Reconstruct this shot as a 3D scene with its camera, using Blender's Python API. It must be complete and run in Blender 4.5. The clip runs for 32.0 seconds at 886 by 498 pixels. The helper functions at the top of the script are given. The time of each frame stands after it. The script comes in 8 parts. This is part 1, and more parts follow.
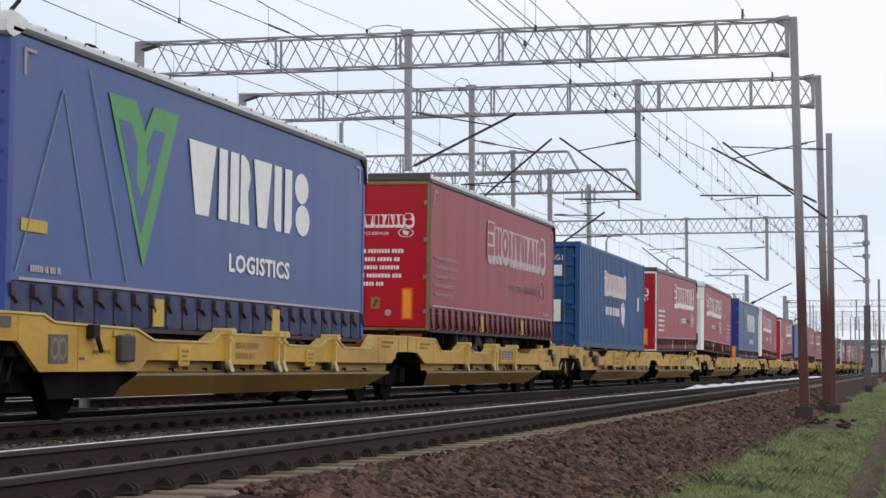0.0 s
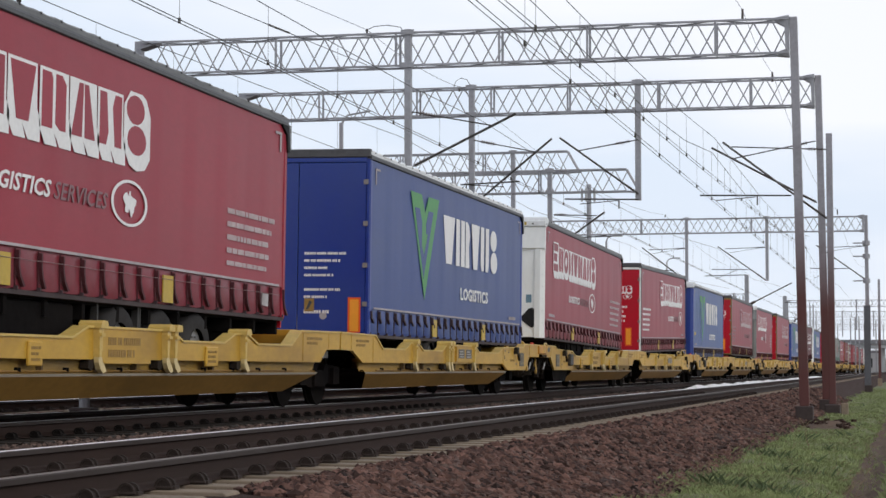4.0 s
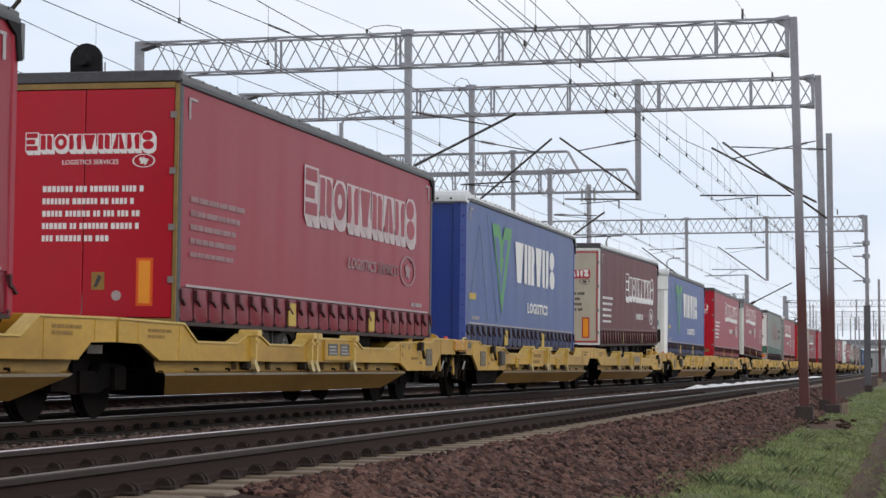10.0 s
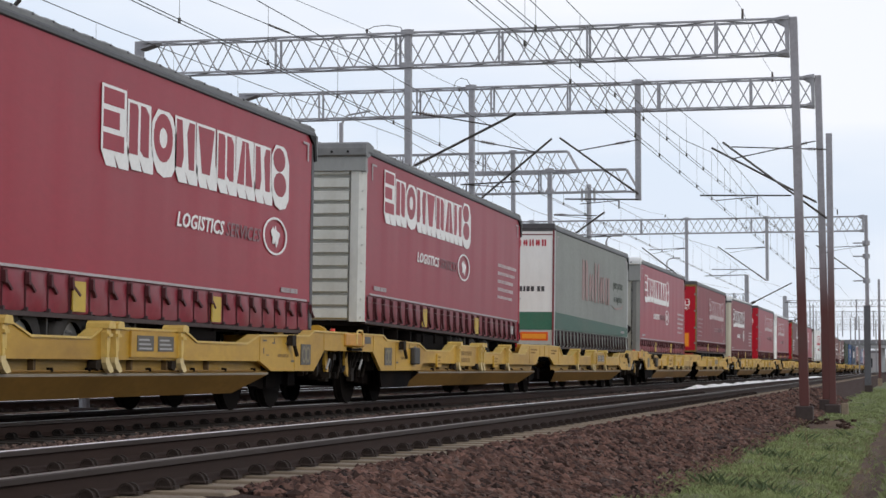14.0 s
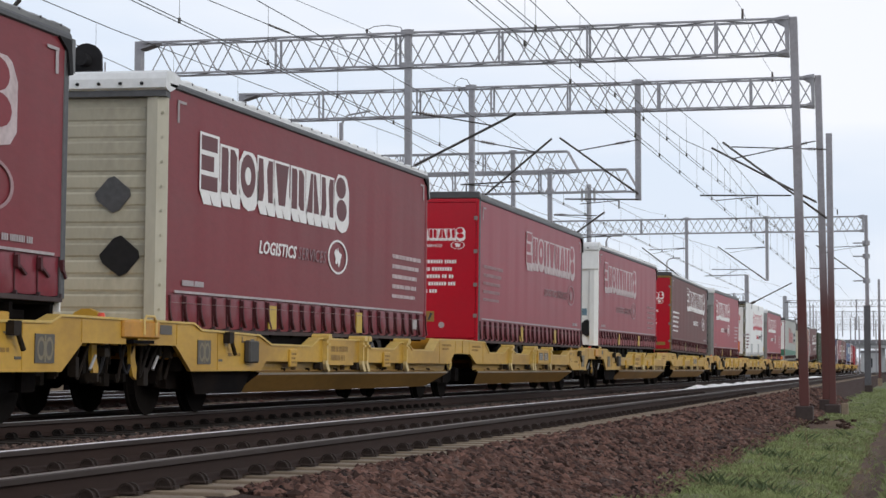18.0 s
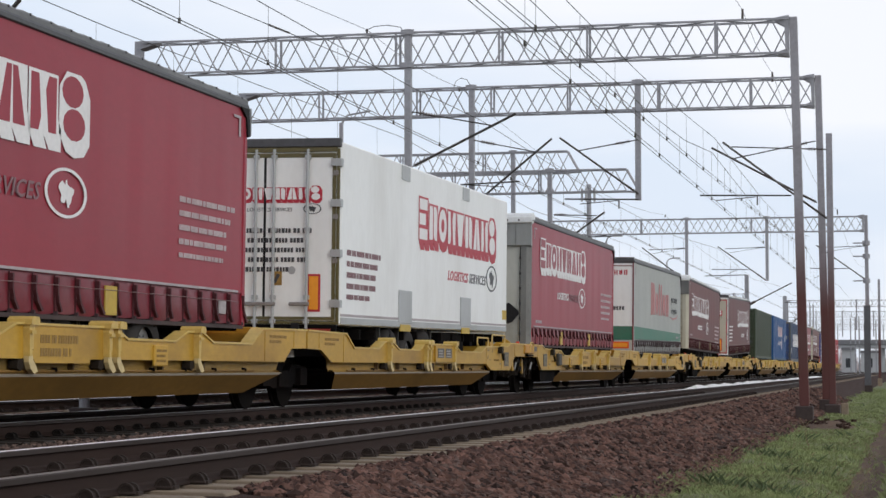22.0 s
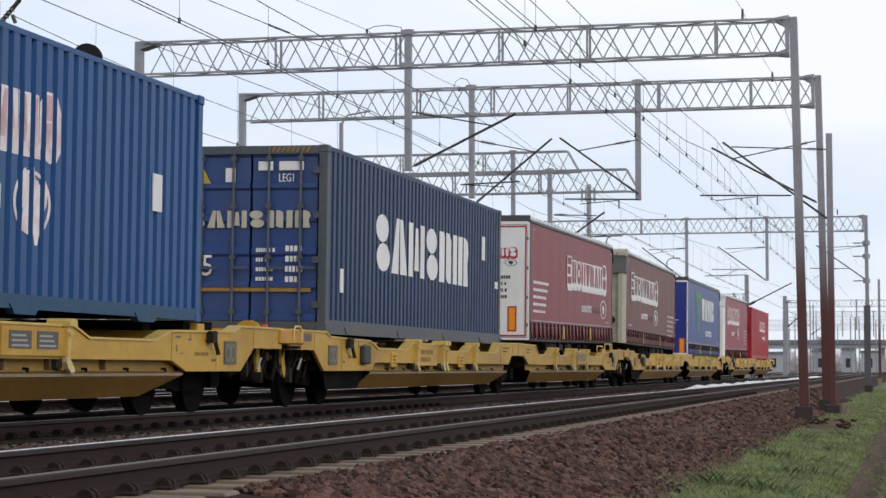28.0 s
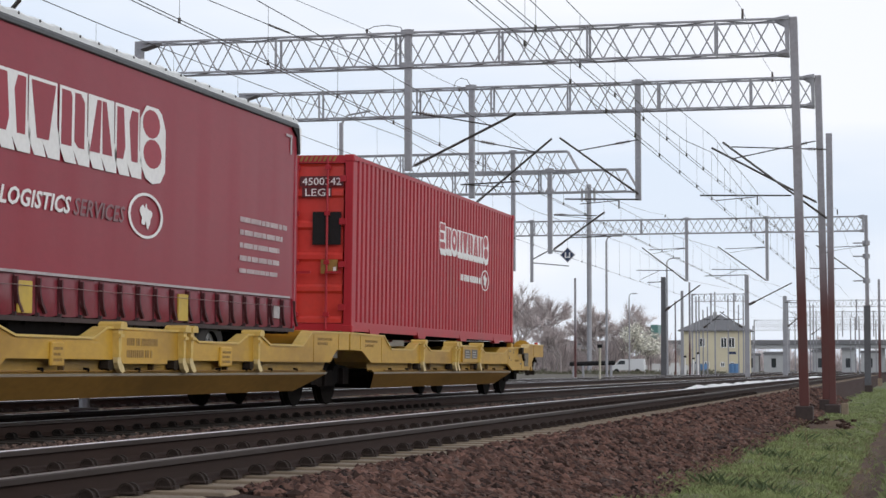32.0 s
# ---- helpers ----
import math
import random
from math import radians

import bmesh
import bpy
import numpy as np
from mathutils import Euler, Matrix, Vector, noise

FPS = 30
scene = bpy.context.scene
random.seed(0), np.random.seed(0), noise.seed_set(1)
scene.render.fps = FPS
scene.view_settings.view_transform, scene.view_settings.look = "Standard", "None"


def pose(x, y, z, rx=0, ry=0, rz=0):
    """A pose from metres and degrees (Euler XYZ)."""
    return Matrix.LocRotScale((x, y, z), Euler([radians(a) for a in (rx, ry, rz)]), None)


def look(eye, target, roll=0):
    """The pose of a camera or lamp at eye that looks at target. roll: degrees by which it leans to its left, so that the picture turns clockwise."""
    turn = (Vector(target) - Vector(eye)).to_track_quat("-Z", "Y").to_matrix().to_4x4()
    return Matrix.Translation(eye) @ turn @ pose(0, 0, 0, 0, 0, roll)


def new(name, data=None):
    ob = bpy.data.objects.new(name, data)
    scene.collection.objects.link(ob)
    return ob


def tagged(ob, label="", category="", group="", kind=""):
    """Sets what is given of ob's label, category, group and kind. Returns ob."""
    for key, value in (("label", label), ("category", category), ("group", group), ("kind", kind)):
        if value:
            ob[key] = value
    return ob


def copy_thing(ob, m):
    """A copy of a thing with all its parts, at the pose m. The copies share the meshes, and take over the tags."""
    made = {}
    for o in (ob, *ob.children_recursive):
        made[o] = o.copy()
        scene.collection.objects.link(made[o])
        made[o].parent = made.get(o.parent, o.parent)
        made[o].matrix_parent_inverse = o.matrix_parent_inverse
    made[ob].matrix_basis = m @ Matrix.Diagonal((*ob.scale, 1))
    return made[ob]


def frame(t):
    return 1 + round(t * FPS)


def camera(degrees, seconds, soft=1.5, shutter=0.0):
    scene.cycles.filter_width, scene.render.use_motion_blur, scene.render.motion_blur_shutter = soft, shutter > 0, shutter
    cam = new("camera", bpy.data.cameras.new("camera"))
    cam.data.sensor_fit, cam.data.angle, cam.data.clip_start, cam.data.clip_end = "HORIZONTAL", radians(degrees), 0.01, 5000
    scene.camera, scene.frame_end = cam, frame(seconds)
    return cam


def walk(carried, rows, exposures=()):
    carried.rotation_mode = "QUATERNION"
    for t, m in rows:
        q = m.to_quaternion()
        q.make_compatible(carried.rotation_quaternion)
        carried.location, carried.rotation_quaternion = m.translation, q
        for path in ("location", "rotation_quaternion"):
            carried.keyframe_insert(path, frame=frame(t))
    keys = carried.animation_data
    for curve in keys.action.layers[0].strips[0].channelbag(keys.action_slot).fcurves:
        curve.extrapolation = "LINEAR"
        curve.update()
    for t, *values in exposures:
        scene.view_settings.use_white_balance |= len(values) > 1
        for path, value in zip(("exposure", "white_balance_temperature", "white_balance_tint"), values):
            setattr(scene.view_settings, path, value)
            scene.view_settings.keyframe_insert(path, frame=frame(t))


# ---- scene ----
cam = camera(24.505, 32.0, soft=1.5)
EYE_Z = 0.562
STAND = pose(0, 0, EYE_Z, 90 + 3.360, 0, 12.948)
walk(cam, [(0, STAND), (32, STAND)], exposures=[(0, 0.0), (12, 0.0), (14, -0.02), (18, -0.02), (20, -0.03), (22, -0.03), (24, -0.07), (25, -0.04), (27, 0.0), (32, 0.0)])

# ---- light ----
world = bpy.data.worlds.new("overcast_sky")
scene.world = world
world.use_nodes = True
wn, wl = world.node_tree.nodes, world.node_tree.links
wn.clear()
w_out = wn.new("ShaderNodeOutputWorld")
w_bg = wn.new("ShaderNodeBackground")
w_sky = wn.new("ShaderNodeTexSky")
w_sky.sky_type = "NISHITA"
w_sky.sun_disc = False
w_sky.sun_elevation = radians(30.5)
w_sky.sun_rotation = radians(121.6)
w_scale = wn.new("ShaderNodeVectorMath")
w_scale.operation = "SCALE"
w_scale.inputs["Scale"].default_value = 0.11
w_coord = wn.new("ShaderNodeTexCoord")
w_map = wn.new("ShaderNodeMapping")
w_map.inputs["Scale"].default_value = (1.0, 1.0, 3.2)
w_cloud = wn.new("ShaderNodeTexNoise")
w_cloud.inputs["Scale"].default_value = 3.2
w_cloud.inputs["Detail"].default_value = 5.0
w_cloud.inputs["Roughness"].default_value = 0.45
w_ramp = wn.new("ShaderNodeValToRGB")
w_ramp.color_ramp.elements[0].position = 0.40
w_ramp.color_ramp.elements[0].color = (0.785, 0.87, 1.005, 1)
w_ramp.color_ramp.elements[1].position = 0.60
w_ramp.color_ramp.elements[1].color = (0.985, 1.005, 1.065, 1)
w_mix = wn.new("ShaderNodeMixRGB")
# the cloud veil is thick towards the horizon and thins out overhead
w_sep = wn.new("ShaderNodeSeparateXYZ")
w_veil = wn.new("ShaderNodeMapRange")
w_veil.inputs["From Min"].default_value = 0.28
w_veil.inputs["From Max"].default_value = 0.80
w_veil.inputs["To Min"].default_value = 0.95
w_veil.inputs["To Max"].default_value = 0.80
wl.new(w_coord.outputs["Generated"], w_sep.inputs["Vector"])
wl.new(w_sep.outputs["Z"], w_veil.inputs["Value"])
wl.new(w_veil.outputs["Result"], w_mix.inputs["Fac"])
wl.new(w_sky.outputs["Color"], w_scale.inputs[0])
wl.new(w_coord.outputs["Generated"], w_map.inputs["Vector"])
wl.new(w_map.outputs["Vector"], w_cloud.inputs["Vector"])
wl.new(w_cloud.outputs["Fac"], w_ramp.inputs["Fac"])
wl.new(w_scale.outputs["Vector"], w_mix.inputs["Color1"])
# thicker, greyer cloud overhead
w_dim = wn.new("ShaderNodeMapRange")
w_dim.inputs["From Min"].default_value = 0.26
w_dim.inputs["From Max"].default_value = 0.80
w_dim.inputs["To Min"].default_value = 1.0
w_dim.inputs["To Max"].default_value = 0.55
w_grey = wn.new("ShaderNodeVectorMath")
w_grey.operation = "SCALE"
wl.new(w_ramp.outputs["Color"], w_grey.inputs[0])
wl.new(w_sep.outputs["Z"], w_dim.inputs["Value"])
wl.new(w_dim.outputs["Result"], w_grey.inputs["Scale"])
wl.new(w_grey.outputs["Vector"], w_mix.inputs["Color2"])
wl.new(w_mix.outputs["Color"], w_bg.inputs["Color"])
w_bg.inputs["Strength"].default_value = 1.0
wl.new(w_bg.outputs["Background"], w_out.inputs["Surface"])

sun = new("sun", bpy.data.lights.new("sun", "SUN"))
sun.data.energy = 1.15
sun.data.angle = radians(40)
sun.data.color = (1.0, 0.97, 0.92)
sun.matrix_basis = look((26, -16, 18), (0, 0, 0))

# ---- materials ----


def mat(name, color, rough=0.6, metal=0.0, vary=0.18, scale=2.0, stain=None, stain_amount=0.0, stain_scale=0.7,
        bump=0.0, bump_scale=60.0, rand=0.0, stretch=(1, 1, 1), spec=0.5, island=0.0, low=None):
    """A painted, metal or mineral surface: grain, a second colour in stains, fine relief, and a shift from piece to piece."""
    m = bpy.data.materials.new(name)
    m.use_nodes = True
    n, l = m.node_tree.nodes, m.node_tree.links
    b = n["Principled BSDF"]
    b.inputs["Roughness"].default_value = rough
    b.inputs["Metallic"].default_value = metal
    b.inputs["Specular IOR Level"].default_value = spec
    co = n.new("ShaderNodeTexCoord")
    mp = n.new("ShaderNodeMapping")
    mp.inputs["Scale"].default_value = stretch
    l.new(co.outputs["Object"], mp.inputs["Vector"])
    g = n.new("ShaderNodeTexNoise")
    g.inputs["Scale"].default_value = scale * 7
    g.inputs["Detail"].default_value = 6
    l.new(mp.outputs["Vector"], g.inputs["Vector"])
    r = n.new("ShaderNodeMapRange")
    r.inputs["From Min"].default_value = 0.25
    r.inputs["From Max"].default_value = 0.75
    r.inputs["To Min"].default_value = 1 - vary
    r.inputs["To Max"].default_value = 1 + vary
    l.new(g.outputs["Fac"], r.inputs["Value"])
    mul = n.new("ShaderNodeVectorMath")
    mul.operation = "SCALE"
    mul.inputs[0].default_value = color
    l.new(r.outputs["Result"], mul.inputs["Scale"])
    last = mul.outputs["Vector"]
    if rand:
        oi = n.new("ShaderNodeObjectInfo")
        rr = n.new("ShaderNodeMapRange")
        rr.inputs["To Min"].default_value = 1 - rand
        rr.inputs["To Max"].default_value = 1 + rand
        l.new(oi.outputs["Random"], rr.inputs["Value"])
        m2 = n.new("ShaderNodeVectorMath")
        m2.operation = "SCALE"
        l.new(last, m2.inputs[0])
        l.new(rr.outputs["Result"], m2.inputs["Scale"])
        last = m2.outputs["Vector"]
    if island:
        ge = n.new("ShaderNodeNewGeometry")
        gr = n.new("ShaderNodeMapRange")
        gr.inputs["To Min"].default_value = 1 - island
        gr.inputs["To Max"].default_value = 1 + island
        l.new(ge.outputs["Random Per Island"], gr.inputs["Value"])
        m3 = n.new("ShaderNodeVectorMath")
        m3.operation = "SCALE"
        l.new(last, m3.inputs[0])
        l.new(gr.outputs["Result"], m3.inputs["Scale"])
        last = m3.outputs["Vector"]
    if low:
        # a second coat of paint on the lower part: (colour, height where it is full, height where it ends)
        sp = n.new("ShaderNodeSeparateXYZ")
        l.new(co.outputs["Object"], sp.inputs["Vector"])
        lr = n.new("ShaderNodeMapRange")
        lr.inputs["From Min"].default_value = low[1]
        lr.inputs["From Max"].default_value = low[2]
        lr.inputs["To Min"].default_value = 1.0
        lr.inputs["To Max"].default_value = 0.0
        l.new(sp.outputs["Z"], lr.inputs["Value"])
        lm = n.new("ShaderNodeMixRGB")
        lm.inputs["Color2"].default_value = (*low[0], 1)
        l.new(lr.outputs["Result"], lm.inputs["Fac"])
        l.new(last, lm.inputs["Color1"])
        last = lm.outputs["Color"]
    if stain:
        s = n.new("ShaderNodeTexNoise")
        s.inputs["Scale"].default_value = stain_scale
        s.inputs["Detail"].default_value = 7
        s.inputs["Roughness"].default_value = 0.62
        l.new(mp.outputs["Vector"], s.inputs["Vector"])
        sr = n.new("ShaderNodeMapRange")
        sr.inputs["From Min"].default_value = 0.45
        sr.inputs["From Max"].default_value = 0.72
        sr.inputs["To Max"].default_value = stain_amount
        l.new(s.outputs["Fac"], sr.inputs["Value"])
        mx = n.new("ShaderNodeMixRGB")
        mx.inputs["Color2"].default_value = (*stain, 1)
        l.new(sr.outputs["Result"], mx.inputs["Fac"])
        l.new(last, mx.inputs["Color1"])
        last = mx.outputs["Color"]
    l.new(last, b.inputs["Base Color"])
    if bump:
        bn = n.new("ShaderNodeTexNoise")
        bn.inputs["Scale"].default_value = bump_scale
        bn.inputs["Detail"].default_value = 5
        l.new(mp.outputs["Vector"], bn.inputs["Vector"])
        bp = n.new("ShaderNodeBump")
        bp.inputs["Strength"].default_value = bump
        bp.inputs["Distance"].default_value = 0.02
        l.new(bn.outputs["Fac"], bp.inputs["Height"])
        l.new(bp.outputs["Normal"], b.inputs["Normal"])
    return m


DUST = (0.16, 0.12, 0.10)
M = {
    "red": mat("red_curtain", (0.295, 0.015, 0.033), 0.42, vary=0.06, stain=(0.235, 0.032, 0.045), stain_amount=0.45, stain_scale=0.5, bump=0.05, bump_scale=14, rand=0.10, stretch=(1, 0.35, 1), spec=0.32),
    # faded red, paled further to paint in haze and sky sheen
    "dusty": mat("dusty_faded_red_curtain", (0.272, 0.050, 0.060), 0.5, vary=0.08, stain=(0.22, 0.085, 0.092), stain_amount=0.6, stain_scale=0.5, bump=0.05, bump_scale=14, rand=0.06, stretch=(1, 0.35, 1), spec=0.4),
    "faded": mat("faded_red_curtain", (0.210, 0.024, 0.033), 0.5, vary=0.08, stain=(0.165, 0.046, 0.050), stain_amount=0.6, stain_scale=0.5, bump=0.12, bump_scale=14, rand=0.06, stretch=(1, 0.35, 1), spec=0.32),
    "maroon": mat("grimy_maroon_curtain", (0.118, 0.012, 0.017), 0.5, vary=0.1, stain=(0.091, 0.023, 0.023), stain_amount=0.6, stain_scale=0.5, bump=0.05, bump_scale=14, stretch=(1, 0.35, 1), spec=0.32),
    # red-brown cloth with distance haze mixed into its colour
    "dusty_brown": mat("dusty_red_brown_curtain", (0.158, 0.050, 0.044), 0.5, vary=0.1, stain=(0.140, 0.070, 0.060), stain_amount=0.6, stain_scale=0.5, bump=0.05, bump_scale=14, rand=0.06, stretch=(1, 0.35, 1), spec=0.4),
    "brown": mat("grimy_red_brown_curtain", (0.132, 0.031, 0.027), 0.5, vary=0.1, stain=(0.112, 0.050, 0.043), stain_amount=0.6, stain_scale=0.5, bump=0.05, bump_scale=14, rand=0.06, stretch=(1, 0.35, 1), spec=0.3),
    "blue": mat("blue_curtain", (0.042, 0.085, 0.300), 0.42, vary=0.06, stain=(0.053, 0.076, 0.175), stain_amount=0.5, stain_scale=0.5, bump=0.05, bump_scale=14, rand=0.10, stretch=(1, 0.35, 1), spec=0.4),
    "deep_blue": mat("deep_blue_curtain", (0.021, 0.051, 0.212), 0.42, vary=0.06, stain=(0.053, 0.076, 0.175), stain_amount=0.5, stain_scale=0.5, bump=0.05, bump_scale=14, rand=0.10, stretch=(1, 0.35, 1), spec=0.4),
    "faded_blue": mat("dusty_blue_curtain", (0.062, 0.105, 0.290), 0.45, vary=0.08, stain=(0.105, 0.135, 0.235), stain_amount=0.6, stain_scale=0.5, bump=0.05, bump_scale=14, stretch=(1, 0.35, 1), spec=0.4),
    "navy_skirt": mat("grimy_navy_skirt", (0.034, 0.045, 0.115), 0.55, vary=0.15, stain=(0.09, 0.10, 0.15), stain_amount=0.6, stain_scale=2.0, spec=0.25),
    "grey": mat("pale_grey_curtain", (0.375, 0.385, 0.358), 0.5, vary=0.06, stain=(0.297, 0.306, 0.288), stain_amount=0.5, stain_scale=0.5, bump=0.05, bump_scale=14, stretch=(1, 0.35, 1), spec=0.4),
    "green": mat("green_band", (0.03, 0.16, 0.10), 0.5, vary=0.08, stain=DUST, stain_amount=0.3),
    "red_door": mat("red_door_paint", (0.460, 0.011, 0.026), 0.33, vary=0.04, stain=(0.276, 0.028, 0.037), stain_amount=0.35, rand=0.06, spec=0.25),
    "blue_door": mat("blue_door_paint", (0.009, 0.034, 0.235), 0.35, vary=0.04, stain=(0.046, 0.074, 0.184), stain_amount=0.3),
    "white_paint": mat("white_trailer_paint", (0.84, 0.845, 0.83), 0.38, vary=0.03, stain=(0.58, 0.56, 0.52), stain_amount=0.45, stain_scale=0.6, stretch=(1, 1, 0.4)),
    "dirty_white": mat("dirty_white_panel", (0.46, 0.46, 0.42), 0.45, vary=0.05, stain=(0.36, 0.36, 0.31), stain_amount=0.65, stain_scale=0.9, stretch=(1, 1, 0.35)),
    "pale_slat": mat("pale_grey_white_slats", (0.56, 0.56, 0.53), 0.45, vary=0.06, stain=(0.34, 0.33, 0.29), stain_amount=0.6, stain_scale=1.2, stretch=(1, 1, 0.5), rand=0.08),
    "grimy_panel": mat("grimy_grey_panel", (0.33, 0.33, 0.30), 0.5, vary=0.08, stain=(0.20, 0.20, 0.18), stain_amount=0.7, stain_scale=1.5, stretch=(1, 1, 0.5)),
    "dark_label": mat("dark_maroon_label", (0.10, 0.012, 0.016), 0.5, vary=0.08),
    "plank": mat("grimy_cream_planks", (0.43, 0.395, 0.305), 0.55, vary=0.08, stain=(0.17, 0.16, 0.125), stain_amount=0.85, stain_scale=0.8, stretch=(1, 1, 0.5), rand=0.15),
    "olive": mat("dark_olive_door_frame", (0.115, 0.095, 0.030), 0.5, vary=0.1, stain=(0.06, 0.05, 0.03), stain_amount=0.5),
    "cream": mat("dirty_cream_panel", (0.50, 0.47, 0.375), 0.5, vary=0.05, stain=(0.33, 0.30, 0.23), stain_amount=0.6, stain_scale=0.8, stretch=(1, 1, 0.4)),
    "grey_panel": mat("grey_aluminium_panel", (0.42, 0.43, 0.43), 0.42, 0.25, vary=0.06, stain=(0.28, 0.28, 0.27), stain_amount=0.6, stretch=(1, 1, 0.35)),
    "dark_panel": mat("dark_tarpaulin", (0.10, 0.10, 0.10), 0.55, vary=0.12, stain=(0.2, 0.19, 0.17), stain_amount=0.4),
    "roof": mat("white_roof_tarpaulin", (0.78, 0.79, 0.80), 0.5, vary=0.06, stain=(0.45, 0.44, 0.42), stain_amount=0.45, bump=0.15, bump_scale=6),
    "roof_rail": mat("dark_roof_rail", (0.075, 0.074, 0.078), 0.5, 0.2, vary=0.2),
    "hem": mat("dusty_curtain_hem", (0.44, 0.39, 0.40), 0.6, vary=0.15, stain=DUST, stain_amount=0.5),
    "hem_dull": mat("grimy_brown_hem", (0.20, 0.135, 0.125), 0.6, vary=0.2, stain=DUST, stain_amount=0.6),
    "cord": mat("dusty_cord", (0.24, 0.17, 0.165), 0.7, vary=0.2),
    "rave": mat("dark_side_rave", (0.050, 0.034, 0.034), 0.6, vary=0.2, spec=0.2, stain=(0.09, 0.07, 0.065), stain_amount=0.5),
    "grey_skirt": mat("dirty_grey_skirt", (0.20, 0.20, 0.19), 0.55, vary=0.15, stain=(0.09, 0.09, 0.085), stain_amount=0.6, stain_scale=2.0),
    "grimy_grey": mat("grimy_grey_curtain", (0.235, 0.245, 0.222), 0.55, vary=0.08, stain=(0.17, 0.172, 0.155), stain_amount=0.6, stain_scale=0.5, bump=0.05, bump_scale=14, stretch=(1, 0.35, 1), spec=0.4),
    "grimy_skirt": mat("grimy_green_grey_skirt", (0.12, 0.135, 0.118), 0.6, vary=0.15, stain=(0.07, 0.075, 0.066), stain_amount=0.6, stain_scale=2.0, spec=0.25),
    "grimy_green": mat("grimy_green_band", (0.055, 0.115, 0.088), 0.55, vary=0.1, stain=(0.11, 0.125, 0.105), stain_amount=0.6, stretch=(1, 0.35, 1), spec=0.25),
    "grimy_pink": mat("worn_off_pink_print", (0.30, 0.175, 0.165), 0.55, vary=0.2, stain=(0.235, 0.24, 0.215), stain_amount=0.85, stain_scale=3.0),
    "grey_roof": mat("grey_roof_tarpaulin", (0.14, 0.14, 0.142), 0.5, vary=0.1, stain=(0.30, 0.30, 0.295), stain_amount=0.5, bump=0.15, bump_scale=6),
    "worn_white": mat("worn_greyish_print", (0.56, 0.46, 0.465), 0.55, vary=0.12, stain=(0.28, 0.17, 0.18), stain_amount=0.5, stain_scale=3.0),
    "faint": mat("faint_worn_lettering", (0.36, 0.225, 0.235), 0.55, vary=0.15, stain=(0.22, 0.09, 0.10), stain_amount=0.6, stain_scale=3.0),
    "dull_trim": mat("dull_ochre_door_trim", (0.27, 0.165, 0.040), 0.5, vary=0.12, stain=(0.12, 0.08, 0.03), stain_amount=0.6, stain_scale=2.0),
    "hinge": mat("dull_steel_hinge", (0.24, 0.22, 0.21), 0.5, 0.2, vary=0.1, stain=DUST, stain_amount=0.4),
    "post_red": mat("dull_dark_red_post", (0.20, 0.03, 0.035), 0.5, vary=0.15, stain=DUST, stain_amount=0.4),
    "tail_red": mat("dusty_red_lamp_glass", (0.30, 0.03, 0.02), 0.3, vary=0.1, stain=DUST, stain_amount=0.5),
    "orange_rim": mat("red_orange_plate_rim", (0.75, 0.10, 0.012), 0.4, vary=0.05),
    "rim_dark": mat("dark_grey_stay", (0.035, 0.033, 0.032), 0.6, vary=0.2),
    "brown_skirt": mat("grimy_brown_skirt", (0.142, 0.042, 0.040), 0.55, vary=0.12, stain=(0.13, 0.07, 0.064), stain_amount=0.6, stain_scale=1.4, spec=0.25, rand=0.08),
    "red_skirt": mat("dusty_red_skirt", (0.190, 0.020, 0.032), 0.45, vary=0.12, stain=(0.195, 0.080, 0.082), stain_amount=0.65, stain_scale=1.4, spec=0.3, rand=0.12),
    "strap": mat("black_strap", (0.016, 0.015, 0.016), 0.7, vary=0.2, spec=0.2),
    "buckle_pale": mat("pale_zinc_buckle", (0.42, 0.38, 0.37), 0.45, 0.2, vary=0.15, stain=(0.2, 0.15, 0.14), stain_amount=0.5, stain_scale=6.0),
    "buckle_red": mat("dark_red_brown_strap", (0.075, 0.022, 0.026), 0.6, vary=0.2, spec=0.3),
    "buckle": mat("dull_dark_buckle", (0.060, 0.038, 0.042), 0.6, vary=0.2, spec=0.3),
    "olive_tag": mat("grimy_olive_plate", (0.20, 0.155, 0.060), 0.6, vary=0.15, stain=DUST, stain_amount=0.6, stain_scale=3.0),
    "tag_yellow": mat("yellow_plate", (0.527, 0.357, 0.043), 0.5, vary=0.08, stain=DUST, stain_amount=0.4),
    "orange": mat("orange_reflective_plate", (0.85, 0.33, 0.03), 0.35, vary=0.05),
    "white": mat("white_print", (0.82, 0.80, 0.79), 0.5, vary=0.06, stain=(0.6, 0.52, 0.52), stain_amount=0.35),
    "print_patchy": mat("patchy_worn_print", (0.80, 0.74, 0.75), 0.55, vary=0.15, scale=1.0, stain=(0.62, 0.36, 0.38), stain_amount=0.8, stain_scale=3.0),
    "pink_patch": mat("pink_worn_print", (0.58, 0.36, 0.38), 0.55, vary=0.2, scale=1.0, stain=(0.80, 0.76, 0.78), stain_amount=0.8, stain_scale=4.0),
    "dim": mat("faded_grey_print", (0.22, 0.11, 0.12), 0.5, vary=0.06),
    "dark_print": mat("dark_print", (0.05, 0.05, 0.055), 0.5, vary=0.05),
    "red_print": mat("red_print", (0.45, 0.02, 0.04), 0.5, vary=0.05),
    "pink_print": mat("faded_red_print", (0.47, 0.17, 0.165), 0.5, vary=0.08),
    "lime": mat("green_print", (0.085, 0.30, 0.095), 0.5, vary=0.08),
    "pale_line": mat("pale_blue_green_line", (0.13, 0.22, 0.28), 0.5, vary=0.15),
